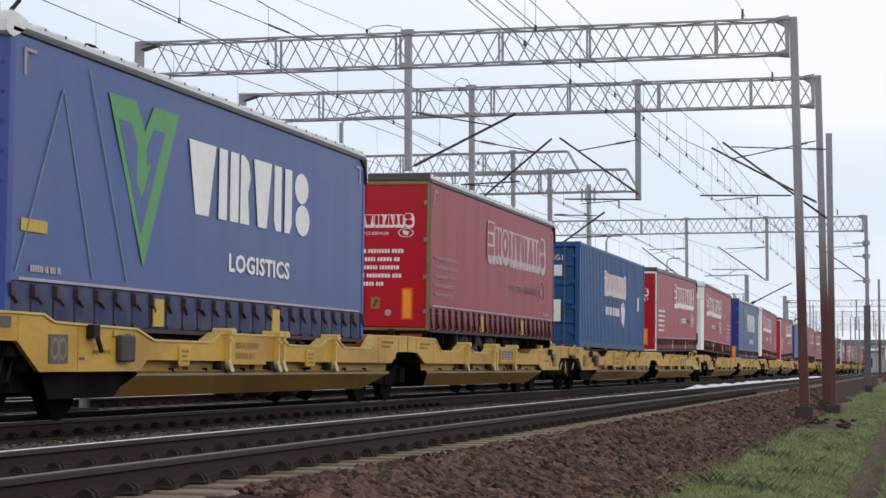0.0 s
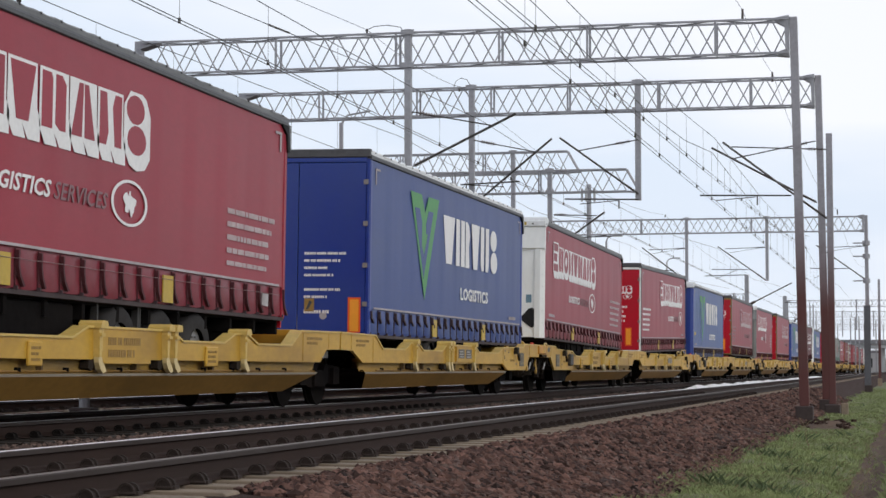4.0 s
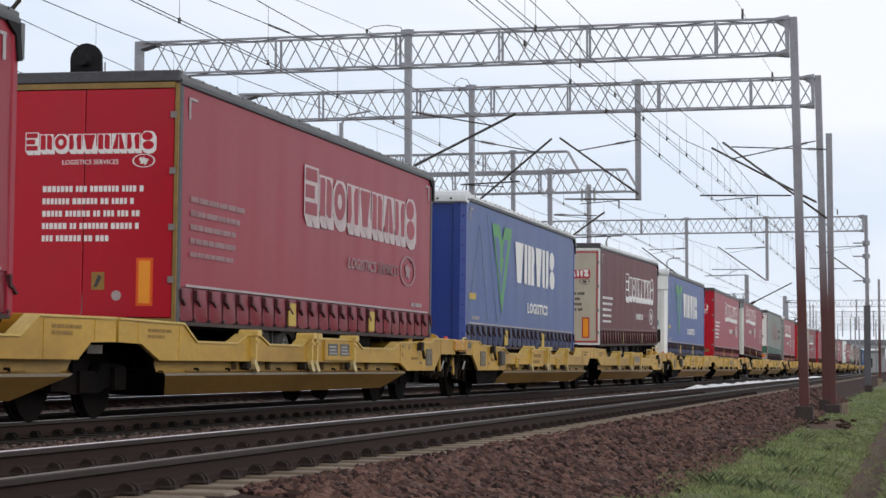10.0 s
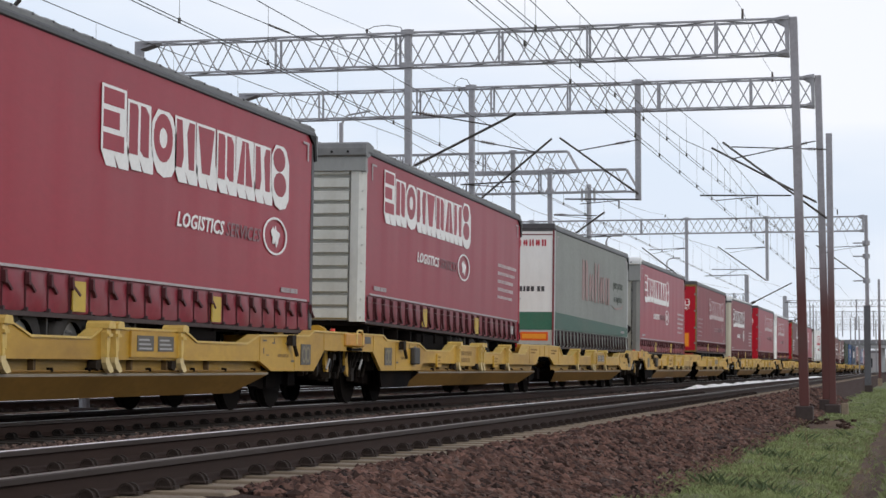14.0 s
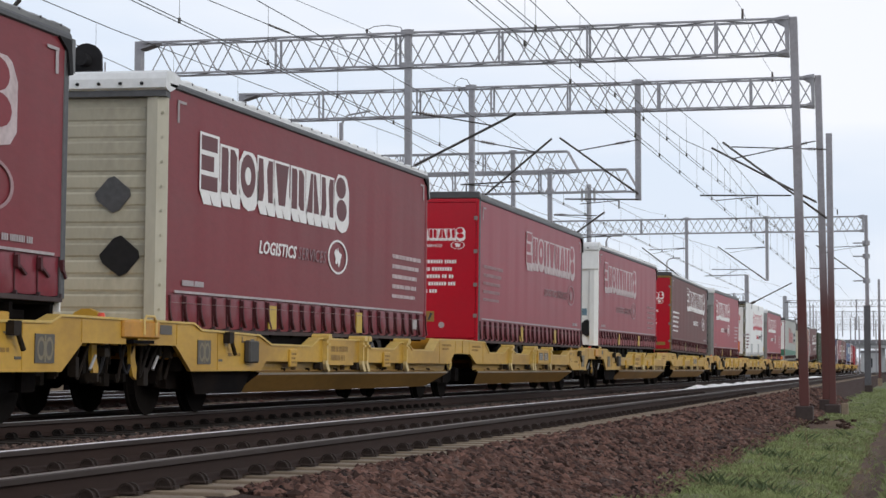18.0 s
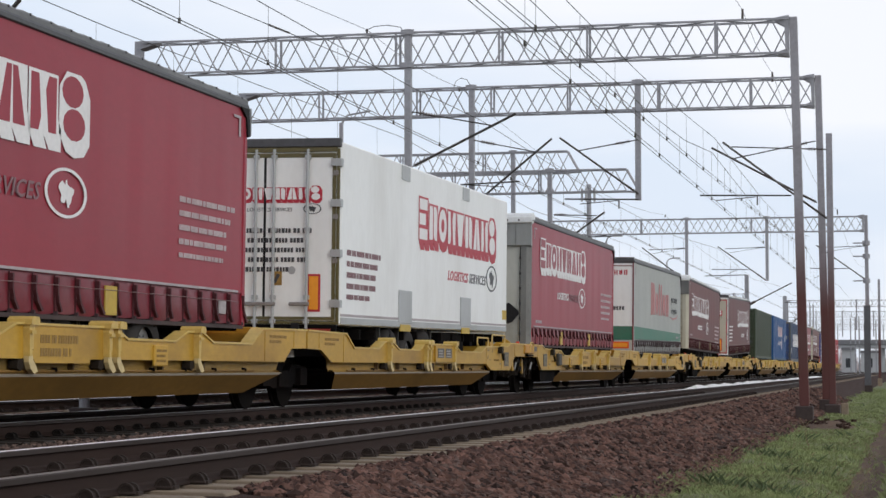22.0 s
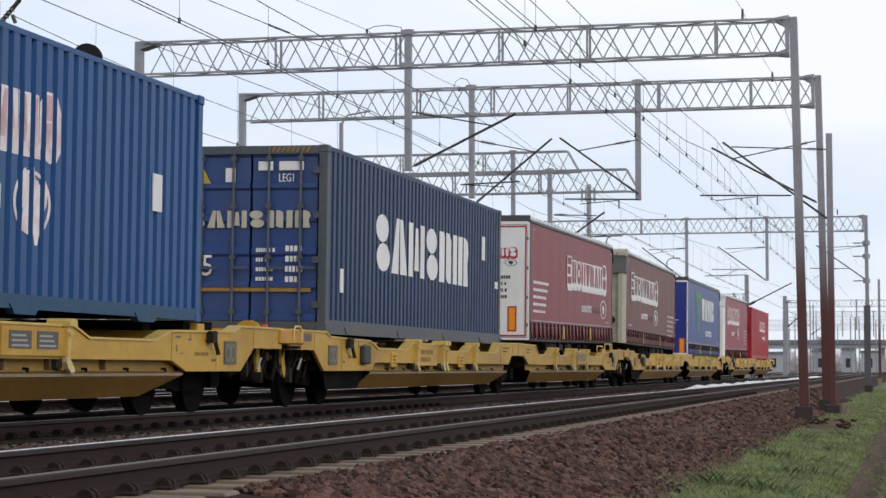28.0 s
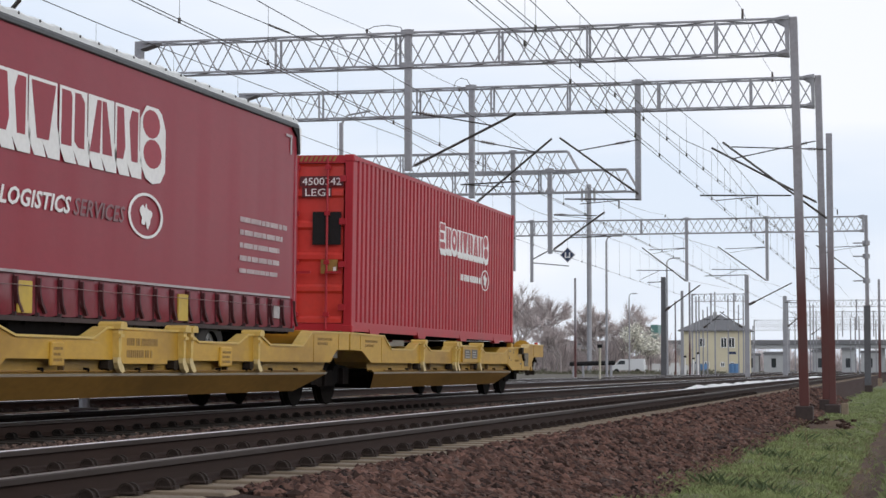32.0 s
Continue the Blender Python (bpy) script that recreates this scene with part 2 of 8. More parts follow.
    # chassis: near black, with the shade of the wagon's pocket in its colour
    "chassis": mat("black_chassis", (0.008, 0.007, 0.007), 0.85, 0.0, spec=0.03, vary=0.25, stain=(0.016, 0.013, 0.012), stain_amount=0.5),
    "tyre": mat("dusty_tyre_rubber", (0.030, 0.028, 0.028), 0.85, vary=0.2, spec=0.15, stain=(0.065, 0.060, 0.056), stain_amount=0.6),
    "rim": mat("grey_wheel_rim", (0.28, 0.28, 0.28), 0.45, 0.6, vary=0.1, stain=DUST, stain_amount=0.5),
    "yellow": mat("yellow_wagon_paint", (0.515, 0.298, 0.038), 0.45, spec=0.35, vary=0.08, stain=(0.25, 0.125, 0.018), stain_amount=0.8, stain_scale=0.9, rand=0.08, stretch=(1, 0.5, 1)),
    "yellow_edge": mat("rubbed_pale_yellow_edge", (0.62, 0.43, 0.12), 0.45, vary=0.1, spec=0.35, stain=(0.40, 0.24, 0.06), stain_amount=0.5, stain_scale=2.0),
    # recessed strip: dirty wagon yellow, dulled to hold the recess's shade
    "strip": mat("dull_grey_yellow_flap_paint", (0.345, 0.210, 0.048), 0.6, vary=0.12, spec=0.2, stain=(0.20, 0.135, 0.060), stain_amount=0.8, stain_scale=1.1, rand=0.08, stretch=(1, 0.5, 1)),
    "stay": mat("rusty_dark_stay", (0.12, 0.075, 0.034), 0.7, vary=0.3, spec=0.2, stain=(0.02, 0.015, 0.012), stain_amount=0.6, stain_scale=3.0),
    "ledge": mat("dusty_grey_ledge", (0.21, 0.175, 0.13), 0.6, vary=0.2, stain=(0.16, 0.12, 0.08), stain_amount=0.6, stretch=(1, 0.3, 1)),
    "lever_foot": mat("worn_cream_lever_foot", (0.64, 0.49, 0.23), 0.45, vary=0.1, stain=(0.35, 0.25, 0.12), stain_amount=0.5, stain_scale=4.0),
    "yellow_light": mat("pale_yellow_lever_paint", (0.646, 0.451, 0.145), 0.45, vary=0.06, stain=(0.425, 0.340, 0.170), stain_amount=0.4),
    # lower flank: a darker, browner yellow than the side plates
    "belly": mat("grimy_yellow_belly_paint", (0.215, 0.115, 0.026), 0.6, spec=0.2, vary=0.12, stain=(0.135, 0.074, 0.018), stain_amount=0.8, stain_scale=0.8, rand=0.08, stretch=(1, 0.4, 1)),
    "bogie_brown": mat("worn_brown_stencil", (0.29, 0.168, 0.040), 0.6, vary=0.2),
    "orange_yellow": mat("orange_yellow_box_paint", (0.52, 0.23, 0.012), 0.45, vary=0.1, stain=(0.20, 0.10, 0.015), stain_amount=0.7, stain_scale=2.5),
    "red_cap": mat("red_plastic_cap", (0.62, 0.05, 0.02), 0.4, vary=0.05),
    # bogies and wheels: greasy, darkened further for the shade under the wagons
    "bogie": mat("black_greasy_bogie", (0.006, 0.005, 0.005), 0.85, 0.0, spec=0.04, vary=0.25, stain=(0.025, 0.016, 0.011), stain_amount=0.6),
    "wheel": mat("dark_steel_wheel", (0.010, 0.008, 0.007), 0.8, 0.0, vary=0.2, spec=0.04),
    "grease": mat("greasy_ochre_coupling", (0.022, 0.015, 0.010), 0.7, 0.0, spec=0.2, vary=0.4, stain=(0.012, 0.010, 0.009), stain_amount=0.9, stain_scale=2.0),
    "plate": mat("dark_warning_plate", (0.085, 0.072, 0.058), 0.5, vary=0.1),
    "sign_line": mat("faded_sign_rings", (0.20, 0.165, 0.10), 0.5, vary=0.15),
    "plate_line": mat("grey_plate_lines", (0.34, 0.33, 0.32), 0.5, vary=0.1),
    "cont_blue": mat("blue_container_paint", (0.018, 0.080, 0.235), 0.42, vary=0.08, stain=(0.040, 0.096, 0.176), stain_amount=0.5, stretch=(1, 1, 0.3), spec=0.25),
    "blue_rail": mat("dull_blue_bottom_rail", (0.022, 0.072, 0.150), 0.5, vary=0.12, stain=(0.05, 0.075, 0.10), stain_amount=0.6, spec=0.25),
    "cont_navy": mat("navy_container_paint", (0.019, 0.042, 0.108), 0.45, vary=0.08, stain=(0.048, 0.064, 0.096), stain_amount=0.55, stretch=(1, 1, 0.3), spec=0.25),
    "navy_door": mat("navy_door_paint", (0.02, 0.055, 0.20), 0.42, vary=0.08, stain=(0.06, 0.08, 0.12), stain_amount=0.5),
    "cont_green": mat("olive_green_container_paint", (0.044, 0.060, 0.036), 0.5, vary=0.1, stain=(0.080, 0.072, 0.048), stain_amount=0.5, stretch=(1, 1, 0.3), spec=0.25),
    "cont_red": mat("red_container_paint", (0.384, 0.024, 0.036), 0.42, vary=0.06, stain=(0.272, 0.048, 0.048), stain_amount=0.5, stretch=(1, 1, 0.3), spec=0.25),
    "cont_red_door": mat("bright_red_door_paint", (0.60, 0.045, 0.035), 0.4, vary=0.06, stain=(0.4, 0.08, 0.06), stain_amount=0.4),
    "frame_grey": mat("worn_grey_container_frame", (0.075, 0.085, 0.10), 0.5, 0.2, vary=0.15, stain=(0.16, 0.13, 0.10), stain_amount=0.5),
    "steel": mat("galvanised_grey_steel", (0.32, 0.32, 0.345), 0.5, 0.15, vary=0.12, stain=(0.19, 0.17, 0.165), stain_amount=0.45, stain_scale=1.2),
    "dark_steel": mat("dark_weathered_steel", (0.10, 0.10, 0.11), 0.6, 0.1, vary=0.15, stain=(0.06, 0.05, 0.05), stain_amount=0.5),
    "rust_post": mat("grey_post_red_oxide_below", (0.31, 0.30, 0.325), 0.6, 0.1, vary=0.12, stain=(0.090, 0.063, 0.059), stain_amount=0.35, stain_scale=1.3, low=((0.105, 0.032, 0.028), 2.2, 4.6)),
    "wire": mat("dark_copper_wire", (0.07, 0.065, 0.06), 0.5, 0.6, vary=0.1),
    "insulator": mat("brown_insulator", (0.05, 0.035, 0.03), 0.3, vary=0.1),
    "concrete": mat("weathered_concrete", (0.25, 0.188, 0.130), 0.85, vary=0.15, stain=(0.13, 0.11, 0.09), stain_amount=0.6, stain_scale=2.5, bump=0.3, bump_scale=50, rand=0.15),
    # sleepers under the train: oil stains plus the train's shade in the colour
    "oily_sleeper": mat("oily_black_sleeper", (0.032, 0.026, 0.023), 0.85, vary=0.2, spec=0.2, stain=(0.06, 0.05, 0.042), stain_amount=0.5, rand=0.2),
    "dark_concrete": mat("dark_stained_plinth", (0.050, 0.034, 0.031), 0.85, vary=0.2, stain=(0.04, 0.035, 0.03), stain_amount=0.6, bump=0.3),
    "rail": mat("brown_rail_steel", (0.036, 0.022, 0.018), 0.75, 0.0, spec=0.1, vary=0.15, stain=(0.03, 0.024, 0.022), stain_amount=0.5, stretch=(1, 0.2, 1)),
    # polished rail head: near-white base colour paints in the sky's reflection
    "rail_top": mat("polished_rail_head", (0.92, 0.91, 0.92), 0.30, 0.1, vary=0.08, stain=(0.4, 0.36, 0.32), stain_amount=0.3, stretch=(1, 0.1, 1)),
    "fairing": mat("mid_grey_fairing", (0.27, 0.275, 0.27), 0.5, vary=0.08, stain=(0.12, 0.12, 0.11), stain_amount=0.5, stretch=(1, 1, 0.35)),
    "dull_edge": mat("dull_dark_grey_corner_panel", (0.165, 0.165, 0.158), 0.5, vary=0.1, stain=(0.30, 0.30, 0.28), stain_amount=0.6, stain_scale=0.9, stretch=(1, 1, 0.5)),
    "rail_dull": mat("dull_brown_rail_top", (0.150, 0.122, 0.105), 0.6, 0.0, vary=0.1, stain=(0.15, 0.12, 0.10), stain_amount=0.5, stretch=(1, 0.1, 1)),
    "toolbox": mat("dark_brown_grey_box", (0.055, 0.05, 0.045), 0.6, vary=0.15, spec=0.3),
    "rail_head": mat("worn_rail_head", (0.030, 0.021, 0.018), 0.65, 0.0, spec=0.2, vary=0.1, stain=(0.09, 0.07, 0.06), stain_amount=0.5, stretch=(1, 0.1, 1)),
    # fastenings under the train, blackened to carry its shade
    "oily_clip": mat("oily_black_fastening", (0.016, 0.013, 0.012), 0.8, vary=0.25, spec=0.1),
    "clip": mat("rusty_rail_fastening", (0.036, 0.026, 0.022), 0.75, 0.0, spec=0.15, vary=0.25, stain=(0.05, 0.035, 0.03), stain_amount=0.6),
}

# ---- mesh helpers ----


def box(bm, x0, x1, y0, y1, z0, z1):
    vs = [bm.verts.new((x, y, z)) for z in (z0, z1) for y in (y0, y1) for x in (x0, x1)]
    for f in ((0, 2, 3, 1), (4, 5, 7, 6), (0, 1, 5, 4), (2, 6, 7, 3), (0, 4, 6, 2), (1, 3, 7, 5)):
        bm.faces.new([vs[i] for i in f])


def prism(bm, pts, axis, a, b):
    """The polygon pts drawn out along an axis from a to b. Along x: (y, z); along y: (x, z); along z: (x, y)."""
    def at(p, c):
        return {"x": (c, p[0], p[1]), "y": (p[0], c, p[1]), "z": (p[0], p[1], c)}[axis]
    va = [bm.verts.new(at(p, a)) for p in pts]
    vb = [bm.verts.new(at(p, b)) for p in pts]
    n = len(pts)
    bm.faces.new(va[::-1])
    bm.faces.new(vb)
    for i in range(n):
        bm.faces.new((va[i], va[(i + 1) % n], vb[(i + 1) % n], vb[i]))


def rod(bm, p, q, r, sides=6, r2=None):
    p, q = Vector(p), Vector(q)
    d = (q - p).normalized()
    side = d.cross(Vector((0, 0, 1)) if abs(d.z) < 0.9 else Vector((1, 0, 0))).normalized()
    up = side.cross(d)
    r2 = r if r2 is None else r2
    rings = []
    for c, rad in ((p, r), (q, r2)):
        rings.append([bm.verts.new(c + rad * (math.cos(2 * math.pi * i / sides) * side + math.sin(2 * math.pi * i / sides) * up)) for i in range(sides)])
    for i in range(sides):
        bm.faces.new((rings[0][i], rings[0][(i + 1) % sides], rings[1][(i + 1) % sides], rings[1][i]))
    bm.faces.new(rings[0][::-1])
    bm.faces.new(rings[1])


def tube(bm, pts, r, sides=6):
    """One bent tube through the points."""
    pts = [Vector(p) for p in pts]
    rings = []
    for i, p in enumerate(pts):
        d = (pts[min(i + 1, len(pts) - 1)] - pts[max(i - 1, 0)]).normalized()
        side = d.cross(Vector((1, 0, 0)) if abs(d.x) < 0.9 else Vector((0, 0, 1))).normalized()
        up = side.cross(d)
        rings.append([bm.verts.new(p + r * (math.cos(2 * math.pi * k / sides) * side + math.sin(2 * math.pi * k / sides) * up)) for k in range(sides)])
    for a, b in zip(rings, rings[1:]):
        for k in range(sides):
            bm.faces.new((a[k], a[(k + 1) % sides], b[(k + 1) % sides], b[k]))
    bm.faces.new(rings[0][::-1])
    bm.faces.new(rings[-1])


def to_mesh(name, bm, material, smooth=False, bevel=0.0):
    if bevel:
        bmesh.ops.bevel(bm, geom=bm.edges[:], offset=bevel, segments=1, affect="EDGES", clamp_overlap=True)
    bmesh.ops.recalc_face_normals(bm, faces=bm.faces[:])
    me = bpy.data.meshes.new(name)
    bm.to_mesh(me)
    bm.free()
    for x in material if isinstance(material, (list, tuple)) else [material]:
        me.materials.append(x)
    if smooth:
        me.polygons.foreach_set("use_smooth", [True] * len(me.polygons))
    return me


def part(name, bm, material, parent=None, label="", smooth=False, bevel=0.0):
    ob = new(name, to_mesh(name, bm, material, smooth, bevel))
    ob.parent = parent
    return tagged(ob, label) if label else ob


MESHES = {}


def shared(key, build, material, smooth=False, bevel=0.0):
    """A mesh that is built once and then used by all alike pieces."""
    if key not in MESHES:
        bm = bmesh.new()
        build(bm)
        MESHES[key] = to_mesh(str(key).split("|")[0], bm, material, smooth, bevel)
    return MESHES[key]


def piece(name, mesh, parent, at=(0, 0, 0), label=""):
    ob = new(name, mesh)
    ob.parent = parent
    ob.location = at
    return tagged(ob, label) if label else ob


def cloud_mesh(name, verts, faces, material, smooth=False):
    me = bpy.data.meshes.new(name)
    me.from_pydata(verts.tolist() if hasattr(verts, "tolist") else verts, [], faces.tolist() if hasattr(faces, "tolist") else faces)
    me.materials.append(material)
    if smooth:
        me.polygons.foreach_set("use_smooth", [True] * len(me.polygons))
    return me


# ---- ground ----
TRACK_1, TRACK_2, TRACK_3, TRACK_4 = -5.333, -10.12, -14.75, -19.4
Z_2 = 0.068            # height of the wagons' datum
RAIL_2 = -0.006        # rail head under the train
CANT = 0.73


def ground_height(x):
    """Cross section of the embankment, the same all along the line."""
    xs = (-400, -24, -21.5, -13.0, -12.4, -11.6, -8.8, -8.2, -7.4, -6.7, -4.05, -3.55, -2.5, -1.05, -0.80, -0.40, -0.26, 3, 400)
    zs = (-0.1, -0.1, -0.18, -0.16, -0.24, -0.225, -0.225, -0.25, -0.26, -0.215, -0.205, -0.235, -0.66, -0.72, -0.80, -0.80, -0.70, -0.66, -0.66)
    return float(np.interp(x, xs, zs))


GROUND_MATS = {
    "ballast": mat("dark_brown_ballast_bed", (0.050, 0.029, 0.023), 0.9, vary=0.5, scale=3.5, spec=0.15, stain=(0.036, 0.022, 0.018), stain_amount=0.6, bump=1.0, bump_scale=28),
    "stones": mat("brown_ballast_stones", (0.099, 0.053, 0.041), 0.85, vary=0.25, scale=2, stain=(0.055, 0.030, 0.024), stain_amount=0.7, stain_scale=1.5, bump=0.3, bump_scale=60, island=0.9, spec=0.2),
    "grey_stones": mat("grey_brown_ballast_stones", (0.130, 0.088, 0.073), 0.85, vary=0.25, scale=2, stain=(0.06, 0.042, 0.036), stain_amount=0.6, stain_scale=1.5, island=0.6, spec=0.2),
    # bed and stones under the train: oily, and darkened for its shadow
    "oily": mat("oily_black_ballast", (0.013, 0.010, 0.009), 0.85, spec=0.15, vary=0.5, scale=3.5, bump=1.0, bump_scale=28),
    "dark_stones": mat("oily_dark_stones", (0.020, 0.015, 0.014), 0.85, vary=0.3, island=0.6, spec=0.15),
    "soil": mat("trodden_earth", (0.120, 0.080, 0.058), 0.95, vary=0.3, scale=1.5, spec=0.2, stain=(0.085, 0.060, 0.046), stain_amount=0.6, bump=0.8, bump_scale=16),
    "yard": mat("grey_brown_yard_earth", (0.17, 0.15, 0.125), 0.95, vary=0.25, scale=0.5, spec=0.2, stain=(0.10, 0.105, 0.06), stain_amount=0.6, stain_scale=0.15),
    "turf": mat("mossy_turf", (0.135, 0.150, 0.064), 0.95, vary=0.35, scale=1.2, stain=(0.12, 0.09, 0.05), stain_amount=0.6, stain_scale=0.8, bump=0.8, bump_scale=20),
    "grass": mat("fresh_short_grass", (0.225, 0.270, 0.108), 0.8, vary=0.45, scale=0.25, stain=(0.12, 0.115, 0.055), stain_amount=0.75, stain_scale=1.1),
    "rank": mat("rank_green_grass", (0.080, 0.110, 0.045), 0.8, vary=0.4, scale=0.25),
    "dry": mat("dry_grass_stems", (0.20, 0.15, 0.085), 0.85, vary=0.3, scale=0.6),
    "white_lime": mat("white_gravel", (0.82, 0.82, 0.81), 0.9, vary=0.10, stain=(0.55, 0.53, 0.50), stain_amount=0.3, stain_scale=2, bump=0.5, bump_scale=20),
}


def build_ground():
    xs = [-400, -200, -100, -60, -40, -30, -24, -21.5, -19, -17, -15, -13.0, -12.4, -11.6, -10, -8.8, -8.2, -7.4, -6.7, -5.3, -4.05, -3.55, -3.2, -2.85, -2.5,
          -2.1, -1.7, -1.3, -1.05, -0.80, -0.64, -0.48, -0.3, 1, 3, 20, 100, 400]
    ys = [-60, -20, 0, 6] + [8 + 0.8 * i for i in range(90)] + [84, 92, 100, 115, 130, 150, 180, 220, 280, 360, 500, 800, 1400, 2500]
    verts, faces, slots = [], [], []
    rng = random.Random(3)
    for y in ys:
        for x in xs:
            near = 8 <= y <= 84 and -4 < x < 3
            verts.append((x + (rng.uniform(-0.09, 0.09) if near and -2.9 < x < -0.05 else 0), y, ground_height(x) + (rng.uniform(-0.03, 0.03) if near else 0)))
    nx = len(xs)
    for j in range(len(ys) - 1):
        for i in range(nx - 1):
            faces.append((j * nx + i, j * nx + i + 1, (j + 1) * nx + i + 1, (j + 1) * nx + i))
            mid = (xs[i] + xs[i + 1]) / 2
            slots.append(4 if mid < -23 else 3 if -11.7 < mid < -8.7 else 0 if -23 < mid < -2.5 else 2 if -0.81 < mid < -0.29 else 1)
    me = bpy.data.meshes.new("ground")
    me.from_pydata(verts, [], faces)
    for k in ("ballast", "turf", "soil", "oily", "yard"):
        me.materials.append(GROUND_MATS[k])
    me.polygons.foreach_set("material_index", slots)
    tagged(new("ground", me), "dark brown ballast bed, grassy bank and trodden path beside the tracks", "ground", kind="structure")


def scatter_stones(name, count, strip, sizes, material, label, seed, lift=0.0, clear=0.0):
    """Broken stones strewn over a strip (x0, x1, y0, y1) of the ground, denser towards its near end."""
    tmp = bmesh.new()
    bmesh.ops.create_icosphere(tmp, subdivisions=1, radius=1.0)
    base = np.array([v.co[:] for v in tmp.verts])
    tri = np.array([[v.index for v in f.verts] for f in tmp.faces])
    tmp.free()
    rng = np.random.default_rng(seed)
    x = rng.uniform(strip[0], strip[1], count)
    u = rng.uniform(0, 1, count)
    y = 1 / ((1 - u) / strip[2] + u / strip[3])
    if clear:
        # none on the sleepers
        off = np.abs((y - 10.06 + 0.3) % 0.6 - 0.3)
        x, y = x[off > clear], y[off > clear]
        count = len(x)
    z = np.array([ground_height(a) for a in x]) + lift
    size = rng.uniform(sizes[0], sizes[1], count) * np.clip(y / 26, 1.0, 2.6) ** 0.6
    wob = base[None] * rng.uniform(0.6, 1.25, (count, len(base), 1))
    wob = wob * np.stack([rng.uniform(0.7, 1.3, count), rng.uniform(0.7, 1.3, count), rng.uniform(0.5, 0.95, count)], 1)[:, None, :] * size[:, None, None]
    a = rng.uniform(0, 6.28, count)
    ca, sa = np.cos(a)[:, None], np.sin(a)[:, None]
    wx, wy = wob[:, :, 0] * ca - wob[:, :, 1] * sa, wob[:, :, 0] * sa + wob[:, :, 1] * ca
    pts = np.stack([wx + x[:, None], wy + y[:, None], wob[:, :, 2] + z[:, None] + 0.15 * size[:, None]], 2).reshape(-1, 3)
    fs = (tri[None] + (np.arange(count) * len(base))[:, None, None]).reshape(-1, 3)
    tagged(new(name, cloud_mesh(name, pts, fs, material)), label, "ballast", kind="stuff")


def scatter_blades(name, count, strip, height, material, label, seed, lean=0.5, gather=-1.1, ragged=0.0):
    rng = np.random.default_rng(seed)
    x = rng.uniform(strip[0], strip[1], count)
    u = rng.uniform(0, 1, count)
    y = 1 / ((1 - u) / strip[2] + u / strip[3])
    # tufts: blades gather where a slow wave is high
    keep = (np.sin(x * 3.1 + np.sin(y * 0.9) * 2) + np.sin(y * 1.7 + x * 2) + rng.normal(0, 1.0 if gather < 0 else 0.3, count)) > gather
    # the edge towards the ballast wanders in and out
    keep &= x > strip[0] + ragged * (0.6 + 0.4 * np.sin(y * 1.3 + 2 * np.sin(y * 0.7)) + rng.normal(0, 0.35, count))
    x, y = x[keep], y[keep]
    n = len(x)
    z = np.array([ground_height(a) for a in x]) - 0.015
    h = rng.uniform(height[0], height[1], n)
    a = rng.uniform(0, 6.28, n)
    w = 0.005 * np.clip(y / 24, 0.8, 3)
    dx, dy = np.cos(a), np.sin(a)
    lx, ly = rng.normal(0, lean, n) * h, rng.normal(0, lean, n) * h
    p0 = np.stack([x - dx * w, y - dy * w, z], 1)
    p1 = np.stack([x + dx * w, y + dy * w, z], 1)
    p2 = np.stack([x + lx * 0.4 + dx * w * 0.7, y + ly * 0.4 + dy * w * 0.7, z + h * 0.6], 1)
    p3 = np.stack([x + lx, y + ly, z + h], 1)
    pts = np.stack([p0, p1, p2, p3], 1).reshape(-1, 3)
    i = np.arange(n)[:, None] * 4
    fs = np.concatenate([i + [0, 1, 2], i + [0, 2, 3]])
    tagged(new(name, cloud_mesh(name, pts, fs, material)), label, "grass", kind="stuff")


# ---- tracks ----
RAIL_PROFILE = [(-0.075, -0.172), (0.075, -0.172), (0.075, -0.160), (0.018, -0.142), (0.009, -0.128), (0.009, -0.052), (0.036, -0.040), (0.036, -0.012),
                (0.030, -0.004), (0.018, 0.0), (-0.018, 0.0), (-0.030, -0.004), (-0.036, -0.012), (-0.036, -0.040), (-0.009, -0.052), (-0.009, -0.128), (-0.018, -0.142), (-0.075, -0.160)]


def rail_mesh(far, top="rail_top"):
    def build(bm):
        n = len(RAIL_PROFILE)
        cuts = [-30, 5] + [far * 0.1 * i for i in range(1, 11)]
        cuts = sorted(c for c in cuts if c <= far)
        rows = [[bm.verts.new((p[0], y, p[1])) for p in RAIL_PROFILE] for y in cuts]
        for a, b in zip(rows, rows[1:]):
            for i in range(n):
                f = bm.faces.new((a[i], a[(i + 1) % n], b[(i + 1) % n], b[i]))
                # top and one upper corner carry the painted sky glint
                f.material_index = 1 if i in (8, 9) else 2 if i in (6, 7, 10, 11, 12) else 0
        bm.faces.new(rows[0][::-1])
        bm.faces.new(rows[-1])
    return shared("rail|%g%s" % (far, top), build, [M["rail"], M[top], M["rail_head"]])


def sleeper_build(bm):
    prism(bm, [(-1.30, 0), (-1.30, 0.12), (-1.28, 0.135), (-0.45, 0.145), (-0.3, 0.11), (0.3, 0.11), (0.45, 0.145), (1.28, 0.135), (1.30, 0.12), (1.30, 0)], "y", -0.13, 0.13)


